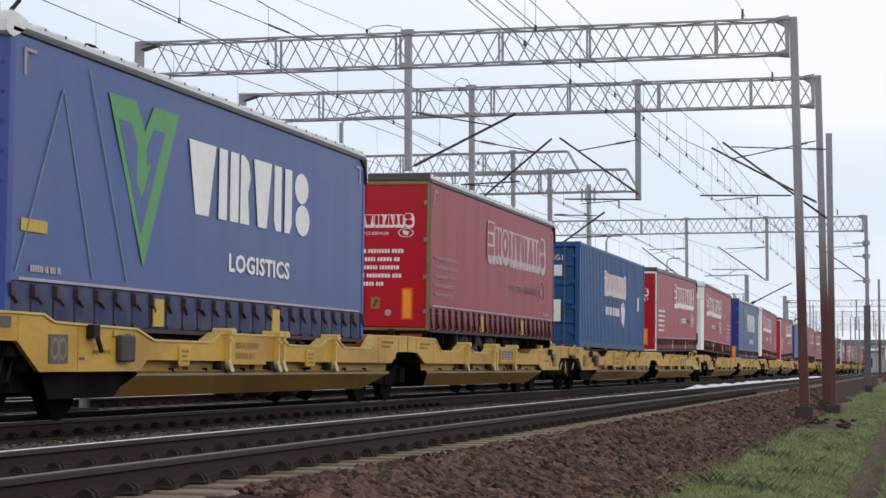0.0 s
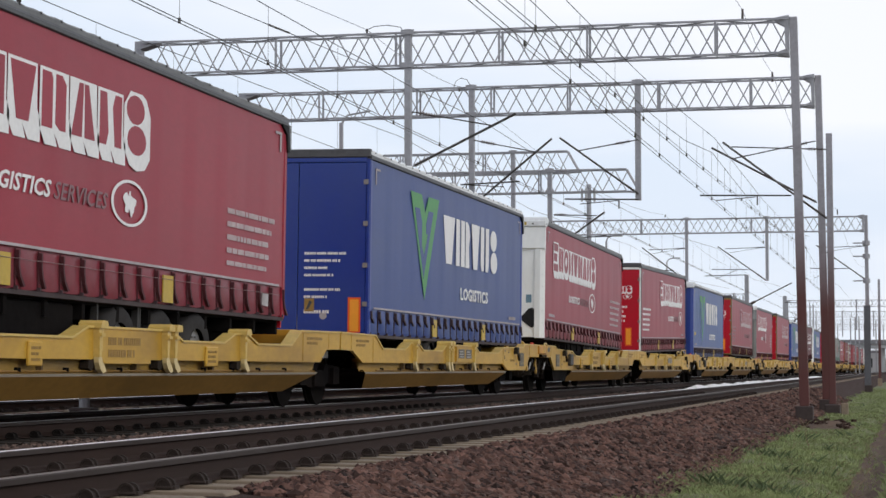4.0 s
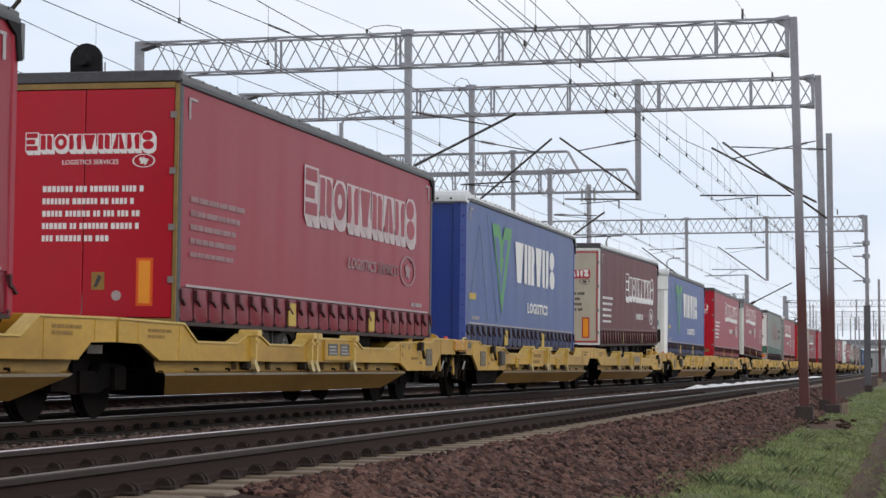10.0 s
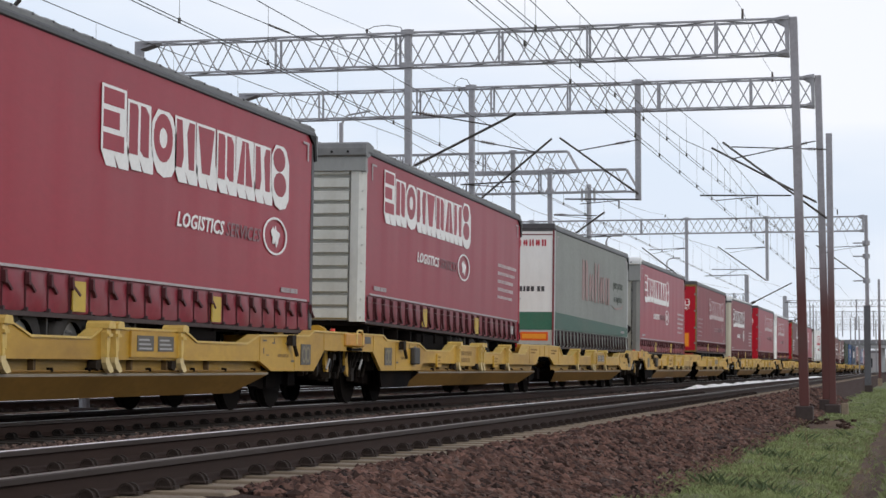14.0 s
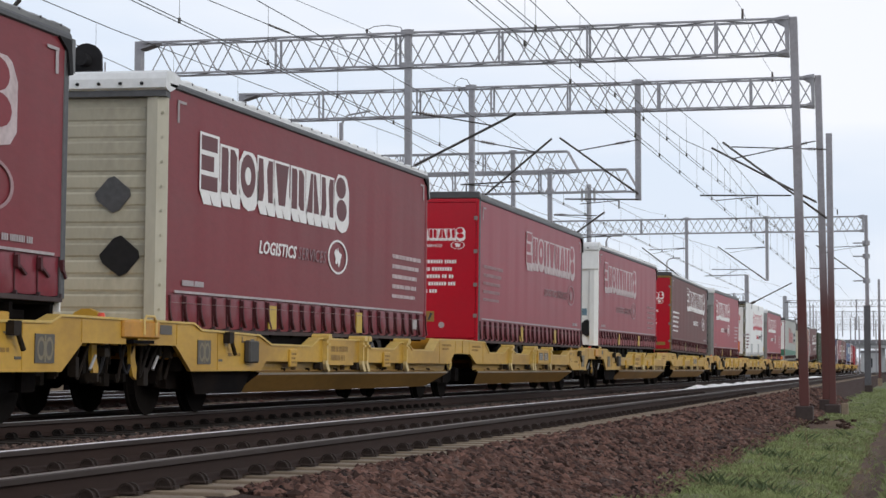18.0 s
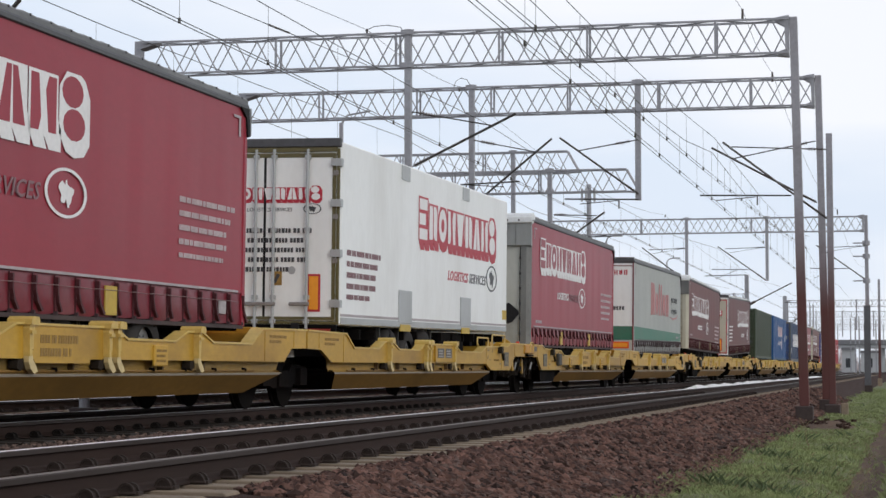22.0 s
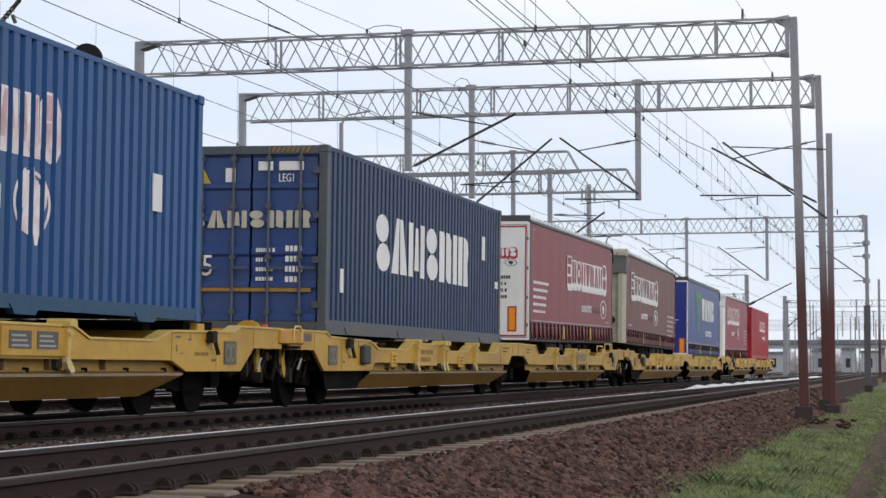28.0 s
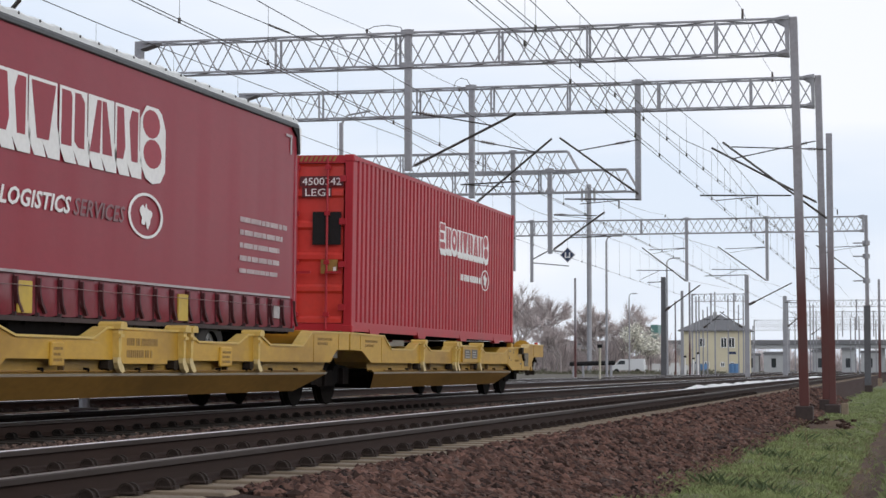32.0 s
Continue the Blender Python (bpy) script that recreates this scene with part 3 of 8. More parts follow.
def clip_build(bm):
    """A fastening: a drum-shaped spring bent over its shoulder, seen round from along the track."""
    def arch(r, n=10):
        return [(r * math.cos(math.pi * i / n), 0.018 + 1.08 * r * math.sin(math.pi * i / n)) for i in range(n + 1)]
    prism(bm, arch(0.043) + [(-0.046, 0.0), (0.046, 0.0)], "y", -0.055, 0.055)
    for y in (-0.066, 0.030):
        prism(bm, arch(0.060) + [(-0.045, 0.018)] + arch(0.045)[1:-1][::-1] + [(0.045, 0.018)], "y", y, y + 0.024)
    rod(bm, (-0.05, -0.075, 0.012), (0.075, -0.075, 0.012), 0.012, 6)
    box(bm, 0.03, 0.085, -0.05, 0.05, 0.0, 0.022)


def build_track(cx, z, cant, far, sleepers, label, clips):
    root = tagged(new("railway_track"), label, "railway track", kind="structure")
    root.matrix_basis = pose(cx, 0, z, 0, cant, 0)
    for u in (-0.7535, 0.7535):
        piece("rail", rail_mesh(far, "rail_dull" if u > 0 and cx == TRACK_1 else "rail_top"), root, (u, 0, 0), "worn brown steel rail with a bright running edge")
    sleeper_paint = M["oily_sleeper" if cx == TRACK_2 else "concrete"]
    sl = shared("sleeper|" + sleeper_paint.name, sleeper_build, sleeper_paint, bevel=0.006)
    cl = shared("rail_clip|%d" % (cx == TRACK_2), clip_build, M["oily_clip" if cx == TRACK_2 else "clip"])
    y = sleepers[0]
    while y < sleepers[1]:
        piece("sleeper", sl, root, (0, y, -0.172 - 0.145))
        if clips and y < clips:
            for u in (-0.7535 + 0.108, 0.7535 + 0.108):
                piece("rail_clip", cl, root, (u, y, -0.172)).scale = (0.9, 0.85, 0.86)
        y += 0.6
    # the rest of the sleepers, too far off to be told apart
    bm = bmesh.new()
    while y < min(far, 260):
        prism(bm, [(-1.30, -0.32), (-1.30, -0.205), (-0.45, -0.174), (0.45, -0.174), (1.30, -0.205), (1.30, -0.32)], "y", y - 0.13, y + 0.13)
        y += 0.6
    tagged(part("far_sleepers", bm, sleeper_paint, root), kind="stuff")
    return root


def build_rail_things():
    build_track(TRACK_1, 0.0, 0, 900, (10.06 - 0.6 * 6, 75), "empty main line track on concrete sleepers in brown ballast", 60)
    build_track(TRACK_2, RAIL_2, 0, 900, (14, 60), "main line track under the goods train, dark with brake dust", 40)
    build_track(TRACK_3, 0.05, 0, 500, (26, 60), "rusty side track behind the goods train", 44)
    build_track(TRACK_4, 0.03, 0, 500, (40, 60), "rusty station track behind the goods train", 0)
    bm = bmesh.new()
    rng = random.Random(5)
    rows = []
    for i in range(110):
        y = 66 + i * 1.0
        h = 0.07 + 0.05 * rng.random()
        w = 0.36 + 0.12 * rng.random()
        h *= min(1, (i + 1) / 8)
        rows.append([bm.verts.new((-7.6 + u * w, y, -0.24 + max(0.0, h * 1.9 * (1 - abs(u) ** 1.5)) + rng.uniform(-0.02, 0.02))) for u in (-1.3, -0.7, -0.3, 0, 0.3, 0.7, 1.3)])
    for a, b in zip(rows, rows[1:]):
        for i in range(6):
            bm.faces.new((a[i], a[i + 1], b[i + 1], b[i]))
    tagged(part("gravel_ridge", bm, GROUND_MATS["white_lime"], None), "low ridge of white gravel between the two main tracks", "gravel", kind="stuff")


# ---- overhead line ----


def lattice(bm, x0, x1, y, z0, z1, panel, shift=0.0, r=0.0165, depth=0.46):
    """A four-chord lattice girder across the tracks: angle chords, zigzag bracing on both faces, counted from its right end."""
    ends = []
    b = x1 + shift
    while b - panel > x0:
        ends.append((b - panel, b))
        b -= panel
    for yy in (y - depth / 2, y + depth / 2):
        for z in (z0, z1):
            box(bm, x0, x1, yy - 0.026, yy + 0.026, z - 0.024, z + 0.024)
        za, zb = (z0, z1) if yy < y else (z1, z0)
        for a, b in ends:
            m = (a + b) / 2
            rod(bm, (a, yy, za), (m, yy, zb), r, 4)
            rod(bm, (m, yy, zb), (min(b, x1), yy, za), r, 4)
    for i, (a, b) in enumerate(ends):
        side = depth / 2 if i % 2 else -depth / 2
        for z in (z0, z1):
            rod(bm, (a, y - side, z), (min(b, x1), y + side, z), r * 0.9, 4)


def insulator_build(bm):
    for i in range(6):
        rod(bm, (0, 0, i * 0.07), (0, 0, i * 0.07 + 0.03), 0.055, 8, 0.03)
    rod(bm, (0, 0, -0.05), (0, 0, 0.47), 0.02, 6)


def rod_part(name, p, q, r, material, parent, sides=6, label=""):
    bm = bmesh.new()
    rod(bm, p, q, r, sides)
    return part(name, bm, material, parent, label)


def insulator(parent, p, q):
    d = Vector(q) - Vector(p)
    ob = piece("insulator", shared("insulator", insulator_build, M["insulator"]), parent)
    ob.matrix_basis = Matrix.Translation(p) @ d.to_track_quat("Z", "Y").to_matrix().to_4x4()
    return ob


def bracket(parent, x, y, top, low, reach, steady):
    """A swivel bracket on a post: a raking tube with its insulator, a tie above and a registration arm over the track."""
    s = 1 if reach > 0 else -1
    tip = (x + reach, y - 0.25, top)
    rod_part("raking_tube", (x + 0.1 * s, y, low), tip, 0.035, M["wire"], parent)
    insulator(parent, (x + 0.12 * s, y, low), tip)
    rod_part("tie_rod", (x + 0.1 * s, y, top - 0.05), (x + reach * 0.86, y - 0.2, top - 0.12), 0.02, M["wire"], parent)
    insulator(parent, (x + 0.15 * s, y, top - 0.05), (x + reach, y - 0.2, top - 0.1))
    reg = low + 0.31 * (top - low)
    rod_part("registration_arm", (x + reach * 0.33, y - 0.1, reg), (x + reach * 1.13, y - 0.3, reg + 0.02), 0.022, M["wire"], parent)
    rod_part("steady_arm", (x + reach * 0.62, y - 0.3, reg - 0.02), (x + reach * 1.05, y - 0.3, steady + 0.06), 0.014, M["wire"], parent)
    rod_part("stay", (x + reach * 0.80, y - 0.2, top - 0.38 * abs(top - low) * 0.5), (x + 0.1 * s, y, top - 0.05), 0.010, M["wire"], parent)


def swivel(parent, y, tube_line, tie_line, arm_line=None):
    """A swivel bracket given by its (x, z) ends: raking tube and tie with their insulators by the post, and a registration arm."""
    (xa, za), (xb, zb) = tube_line
    rod_part("raking_tube", (xa, y, za), (xb, y - 0.15, zb), 0.032, M["wire"], parent)
    insulator(parent, (xa, y, za), (xb, y - 0.15, zb))
    (xa, za), (xb, zb) = tie_line
    rod_part("tie_rod", (xa, y, za), (xb, y - 0.1, zb), 0.018, M["wire"], parent)
    d = (Vector((xb, y - 0.1, zb)) - Vector((xa, y, za))).normalized()
    insulator(parent, Vector((xa, y, za)) + d * 0.25, (xb, y - 0.1, zb))
    if arm_line:
        (xa, za), (xb, zb) = arm_line
        s = 1 if xb > xa else -1
        rod_part("registration_arm", (xa, y, za), (xb, y - 0.1, zb), 0.024, M["wire"], parent)
        rod_part("drop_bracket", (xb - 1.58 * s, y - 0.1, zb - 0.03), (xb - 1.58 * s, y - 0.1, zb - 0.30), 0.022, M["wire"], parent)
        rod_part("steady_arm", (xb - 1.55 * s, y - 0.1, zb - 0.07), (xb - 0.45 * s, y - 0.1, zb - 0.15), 0.013, M["wire"], parent)


def gantry(y, x0, x1, z0, z1, drops, label, left_post=True, right_post=True, lean=0.0, panel=0.878, shift=0.0, joints=()):
    root = tagged(new("catenary_gantry"), label, "gantry", group="gantries over the tracks")
    bm = bmesh.new()
    lattice(bm, x0, x1, y, z0, z1, panel, shift)
    part("girder", bm, M["steel"], root, "grey lattice girder with zigzag bracing")
    for xx in joints or [x0 + (x1 - x0) * k / 5 for k in range(1, 5)]:
        for yy in (y - 0.22, y + 0.22):
            piece("girder_joint", shared("girder_joint|%.2f" % (z1 - z0), lambda m: box(m, -0.026, 0.026, -0.02, 0.02, 0, z1 - z0), M["steel"]), root, (xx, yy, z0))
    if right_post:
        for x, s in ((x1 + 0.1, 1),):
            bm = bmesh.new()
            prism(bm, [(x - 0.09, z1 + 0.06), (x + 0.09, z1 + 0.06), (x + 0.11 + lean, -0.30), (x - 0.11 + lean, -0.30)], "y", y - 0.10, y + 0.10)
            post = part("post", bm, M["rust_post"], root, "tall steel post, rusty red towards the foot", bevel=0.01)
            bm = bmesh.new()
            box(bm, x + lean - 0.20, x + lean + 0.20, y - 0.22, y + 0.22, -0.95, -0.30)
            part("plinth", bm, M["dark_concrete"], root, "dark stained concrete plinth", bevel=0.02)
            bm = bmesh.new()
            prism(bm, [(x - 0.10, z0 - 0.08), (x - 0.10, z1 + 0.1), (x - 0.42, z1 + 0.05), (x - 0.40, z1 - 0.05), (x - 0.20, z1 - 0.16), (x - 0.18, z0 + 0.10), (x - 0.36, z0 + 0.04), (x - 0.36, z0 - 0.05)], "y", y - 0.12, y + 0.12)
            part("gusset", bm, M["steel"], root)
    if left_post:
        bm = bmesh.new()
        box(bm, x0 - 0.27, x0 - 0.09, y - 0.12, y + 0.12, -0.30, z1 + 0.06)
        part("post", bm, M["steel"], root, bevel=0.01)
        bm = bmesh.new()
        prism(bm, [(x0 - 0.09, z1 - 0.16), (x0 - 0.09, z1 + 0.05), (x0 + 0.35, z1 + 0.04), (x0 + 0.28, z1 - 0.05)], "y", y - 0.2, y + 0.2)
        part("gusset", bm, M["steel"], root)
    for x, low in drops:
        bm = bmesh.new()
        box(bm, x - 0.08, x + 0.08, y - 0.30, y - 0.14, low, z1 + 0.08)
        d = part("drop_post", bm, M["steel"], root, bevel=0.008)
        for z in (z0, z1):
            bm = bmesh.new()
            box(bm, x - 0.16, x + 0.16, y - 0.34, y - 0.30, z - 0.06, z + 0.06)
            part("clamp", bm, M["steel"], root)
    return root


def build_gantries():
    g = gantry(48, -18.7, -2.72, 7.92, 8.72, [(-11.85, 5.35)], "grey lattice catenary gantry spanning the tracks on steel posts", lean=0.17, shift=0.035, joints=(-15.22, -12.16, -9.60, -7.46, -4.42))
    swivel(g, 47.8, ((-11.68, 5.48), (-9.17, 6.65)), ((-11.79, 6.79), (-9.72, 6.38)))
    g = gantry(58.5, -19.5, -2.62, 8.02, 8.82, [(-12.53, 5.55), (-7.63, 5.40)], "grey lattice catenary gantry with two hanging posts", lean=0.15, shift=-0.045, joints=(-17.2, -14.19, -11.95, -9.68, -7.05, -4.41))
    swivel(g, 58.2, ((-7.65, 5.60), (-9.88, 7.24)), ((-7.64, 7.14), (-9.37, 6.85)), ((-7.62, 5.42), (-9.75, 5.46)))
    swivel(g, 58.2, ((-12.45, 5.36), (-10.11, 7.22)), ((-12.45, 7.25), (-10.6, 6.85)), ((-12.85, 5.95), (-11.08, 6.00)))
    swivel(g, 58.3, ((-2.62, 5.27), (-5.51, 6.85)), ((-2.60, 6.99), (-4.92, 6.53)))
    for gy, pts in ((48, ((-12.92, 8.80), (-12.70, 8.90), (-12.37, 8.92), (-12.05, 8.86), (-11.93, 8.72))), (58.5, ((-13.06, 8.86), (-13.0, 9.02), (-12.85, 9.10), (-12.68, 9.06), (-12.58, 8.90)))):
        bm = bmesh.new()
        tube(bm, [(x, gy - 0.25, z) for x, z in pts], 0.010, 5)
        part("jumper_loop", bm, M["wire"], g)
    g = gantry(79, -30, -13.1, 8.25, 9.10, [(-15.27, 4.4)], "grey lattice gantry arm over the side tracks", right_post=False)
    for yy in (78.77, 79.23):
        rod_part("end_brace", (-13.12, yy, 9.10), (-12.67, yy, 8.30), 0.03, M["steel"], g)
    rod_part("end_chord", (-13.1, 79, 8.26), (-12.6, 79, 8.28), 0.04, M["steel"], g)
    g = gantry(73, -26, -9.95, 6.95, 7.75, [(-12.75, 4.72)], "grey lattice gantry arm ending in a hanging post", right_post=False)
    bracket(g, -12.75, 73, 6.2, 4.9, 2.0, 5.3)
    for yy in (72.77, 73.23):
        rod_part("end_brace", (-9.96, yy, 7.72), (-9.50, yy, 6.90), 0.03, M["steel"], g)
    rod_part("end_chord", (-9.95, 73, 6.95), (-9.45, 73, 6.90), 0.04, M["steel"], g)
    g = gantry(110, -32, -2.42, 7.85, 8.62, [(-11.78, 5.25), (-7.5, 5.25), (-20.25, 5.29)], "grey lattice catenary gantry farther down the line", lean=0.05)
    bm = bmesh.new()
    box(bm, -2.48, -2.14, 109.83, 110.17, -0.3, 3.9)
    part("sleeve", bm, M["dark_steel"], g, "dark sleeve round the post's foot", bevel=0.01)
    for z in (5.2, 6.5, 7.2):
        insulator(g, (-2.55, 109.9, z), (-3.2, 109.9, z))
        rod_part("collar", (-2.32, 110, z - 0.12), (-2.32, 110, z + 0.12), 0.20, M["steel"], g, 10)
    rod_part("registration_arm", (-20.2, 109.8, 6.35), (-18.19, 109.7, 6.15), 0.03, M["wire"], g)
    rod_part("raking_tube", (-20.2, 109.8, 6.55), (-19.2, 109.7, 7.05), 0.035, M["wire"], g)
    bracket(g, -11.78, 110, 7.1, 5.3, -2.4, 5.3)
    bracket(g, -7.5, 110, 7.1, 5.3, -2.6, 5.3)
    bracket(g, -2.3, 110, 7.1, 5.3, -2.6, 5.3)
    # the lone post beside the second gantry
    root = tagged(new("catenary_post"), "square steel catenary post, rusty red below, grey above", "post")
    bm = bmesh.new()
    prism(bm, [(-2.26, 7.05), (-2.09, 7.05), (-2.06, -0.4), (-2.24, -0.4)], "y", 56.95, 57.12)
    part("shaft", bm, M["rust_post"], root, bevel=0.01)
    swivel(root, 57.0, ((-2.27, 4.71), (-5.08, 6.86)), ((-2.10, 6.60), (-4.84, 6.73)), ((-3.22, 5.35), (-5.72, 5.39)))
    bm = bmesh.new()
    box(bm, -2.36, -1.94, 56.75, 57.3, -1.0, -0.42)
    part("plinth", bm, M["dark_concrete"], root, bevel=0.02)
    # bent lamp arm on the post behind the second gantry
    rod_part("lamp_arm", (-19.83, 70, 9.3), (-19.6, 70, 9.62), 0.035, M["steel"], root)
    rod_part("lamp_arm", (-19.6, 70, 9.62), (-18.75, 70, 9.75), 0.035, M["steel"], root)
    # posts farther along
    for x, y, top, w in ((-2.3, 150, 7.0, 0.2), (-20.2, 170, 8.2, 0.45), (-13.3, 170, 8.3, 0.4), (-12.0, 200, 7.6, 0.45), (-20.85, 190, 7.8, 0.3), (-19.83, 70, 9.35, 0.15), (-24.4, 150, 7.3, 0.17),
                         (-22.62, 200, 7.2, 0.16), (-21.22, 200, 9.0, 0.2), (-24.63, 232, 7.8, 0.16), (-23.88, 232, 8.75, 0.17), (-23.55, 232, 8.75, 0.17), (-23.1, 232, 7.25, 0.16), (-22.61, 232, 7.57, 0.15), (-21.75, 232, 9.27, 0.17),
                         (-20.27, 232, 8.83, 0.15), (-19.11, 232, 7.76, 0.14), (-18.57, 232, 8.82, 0.16), (-18.24, 330, 8.9, 0.18), (-15.85, 330, 10.7, 0.22), (-15.35, 330, 10.7, 0.22), (-14.9, 330, 9.8, 0.18), (-9.54, 330, 8.6, 0.22), (-8.81, 330, 8.7, 0.26),
                         (-8.22, 330, 8.9, 0.22), (-19.15, 330, 7.0, 0.18), (-7.2, 290, 6.9, 0.18), (-5.6, 330, 8.2, 0.2)):
        root = tagged(new("catenary_post"), "tall weathered post beside the station tracks", "post", group="posts along the station tracks")
        bm = bmesh.new()
        prism(bm, [(x - w * 0.4, top), (x + w * 0.4, top), (x + w / 2, -0.3), (x - w / 2, -0.3)], "y", y - w / 2, y + w / 2)
        part("shaft", bm, M["dark_steel"] if (x, y) == (-20.2, 170) else M["steel"] if w > 0.24 or y > 200 else M["rust_post"], root, bevel=0.01)
        bm = bmesh.new()
        box(bm, x - w * 0.8, x + w * 0.8, y - w, y + w, -0.8, -0.12)
        part("plinth", bm, M["concrete"], root)
        reach = {(-13.3, 170): ((0.2, 5.85), (3.7, 7.6), (-3.4, 8.25)), (-20.2, 170): ((0.15, 5.4), (3.1, 7.5), (-1.3, 7.75)), (-12.0, 200): ((0.3, 4.65), (1.35, 5.55), (1.6, 6.9)),
                 (-23.1, 232): ((0.1, 5.2), (2.4, 7.0), (2.0, 6.1)), (-18.57, 232): ((-0.1, 5.2), (-2.6, 7.0), (-2.2, 6.1)), (-15.85, 330): ((0.2, 6.0), (2.9, 8.0), (-2.6, 7.4))}.get((x, y))
        if reach:
            (ax, az), (bx, bz), (cx, cz) = reach
            rod_part("raking_tube", (x + ax, y - 0.2, az), (x + bx, y - 0.4, bz), 0.055, M["wire"], root)
            rod_part("tie_rod", (x, y - 0.2, cz + 0.06), (x + cx, y - 0.3, cz), 0.04, M["wire"], root)
            rod_part("insulator", (x + ax, y - 0.21, az), (x + ax + (bx - ax) * 0.15, y - 0.23, az + (bz - az) * 0.15), 0.11, M["insulator"], root, 8)


def strand(root, name, x, points, r, twin=0.0):
    """One wire along the line through (y, z) points; two side by side where twin is given."""
    for off in ((-twin, twin) if twin else (0.0,)):
        bm = bmesh.new()
        for (ya, za), (yb, zb) in zip(points, points[1:]):
            rod(bm, (x + off, ya, za), (x + off, yb, zb), r, 4)
        part(name, bm, M["wire"], root)


def hang(points, y):
    return float(np.interp(y, [q[0] for q in points], [q[1] for q in points]))


def build_wires():
    """Two contact lines over the near track (they overlap here), one over each of the others."""
    far = ((110, 5.4), (300, 5.4))
    lines = (
        (-5.50, ((-5, 5.33), (30, 5.33), (60, 5.38)) + far, ((-5, 6.9), (12, 6.25), (29, 6.06), (39, 6.08), (44, 6.12), (47.2, 6.18), (51.1, 6.29), (58.2, 6.72), (75, 6.4), (92, 6.45), (110, 7.0), (135, 6.4), (160, 7.0), (300, 6.8)), 0.05, 17),
        (-5.32, ((-5, 5.35), (26, 5.50), (35.6, 5.61), (46.4, 5.73), (56, 5.86), (80, 6.2), (110, 6.9)), ((-5, 6.9), (15, 6.48), (31, 6.43), (36.5, 6.48), (40.9, 6.54), (45.7, 6.62), (53.3, 6.87), (57.0, 7.0), (75, 6.8), (95, 6.9), (110, 7.6)), 0.045, 21),
        (-10.10, ((-14, 5.51), (48, 5.49)) + far, ((-14, 7.2), (15, 6.55), (31, 6.42), (41, 6.42), (48, 6.56), (70, 6.3), (90, 6.4), (110, 7.0), (135, 6.4), (160, 7.0), (300, 6.8)), 0.05, 19),
        (-14.75, ((-14, 5.6), (60, 5.6)) + far, ((10, 6.95), (36, 7.01), (45, 7.15), (58.5, 7.45), (80, 6.9), (110, 7.2), (140, 6.6), (170, 7.2)), 0.0, 23),
    )
    for cx, low, high, twin, first in lines:
        root = tagged(new("overhead_line"), "copper contact wire hung from a sagging messenger wire by droppers", "overhead line")
        strand(root, "contact_wire", cx, low, 0.008, twin)
        strand(root, "messenger_wire", cx, high, 0.009)
        y = first
        while y < min(low[-1][0], 130):
            top, foot = hang(high, y), hang(low, y)
            if top - foot > 0.15:
                rod_part("dropper", (cx, y, top), (cx, y, foot), 0.004, M["wire"], root, 3)
                rod_part("dropper_clamp", (cx, y, foot + 0.05), (cx, y, foot - 0.03), 0.022, M["wire"], root, 5)
            y += 4.1
    root = tagged(new("swivel_bracket"), "dark steel bracket tube of a catenary post beside the side track", "bracket")
    rod_part("raking_tube", (-13.95, 29, 5.63), (-13.38, 29, 6.26), 0.035, M["wire"], root)
    insulator(root, (-13.75, 29, 5.85), (-13.38, 29, 6.26))
    rod_part("post", (-14.1, 29, -0.2), (-14.1, 29, 6.3), 0.09, M["steel"], root, 8)
    rod_part("clamp", (-13.50, 29, 6.02), (-13.45, 29, 5.90), 0.03, M["wire"], root)
    strand(root, "cable", -13.52, ((29, 6.03), (31.2, 5.96), (35, 5.86), (60, 5.9)), 0.007)
    root = tagged(new("anchor_wire"), "slanting anchor wire with long insulators running up to a gantry", "wire")
    strand(root, "cable", -12.95, ((15, 6.7), (36, 7.54), (48, 8.0)), 0.009)
    rod_part("insulator_rod", (-12.95, 40.2, 7.70), (-12.95, 41.6, 7.76), 0.022, M["insulator"], root, 6)
    for x, z, r in ((-12.95, 8.87, 0.007), (-3.80, 9.0, 0.006)):
        root = tagged(new("feeder_wire"), "thin overhead wire strung along the gantry tops", "wire")
        ys = [-10, 48, 58.5, 110, 172, 240]
        pts = [(a + (b - a) * k / 8, z - 4 * (k / 8) * (1 - k / 8) * 0.015 * (b - a)) for a, b in zip(ys, ys[1:]) for k in range(8)]
        strand(root, "strand", x, pts, r)
        for y in (48, 58.5, 110):
            rod_part("pin_insulator", (x, y, 8.74), (x, y, z + 0.02), 0.028, M["insulator"], root, 8)


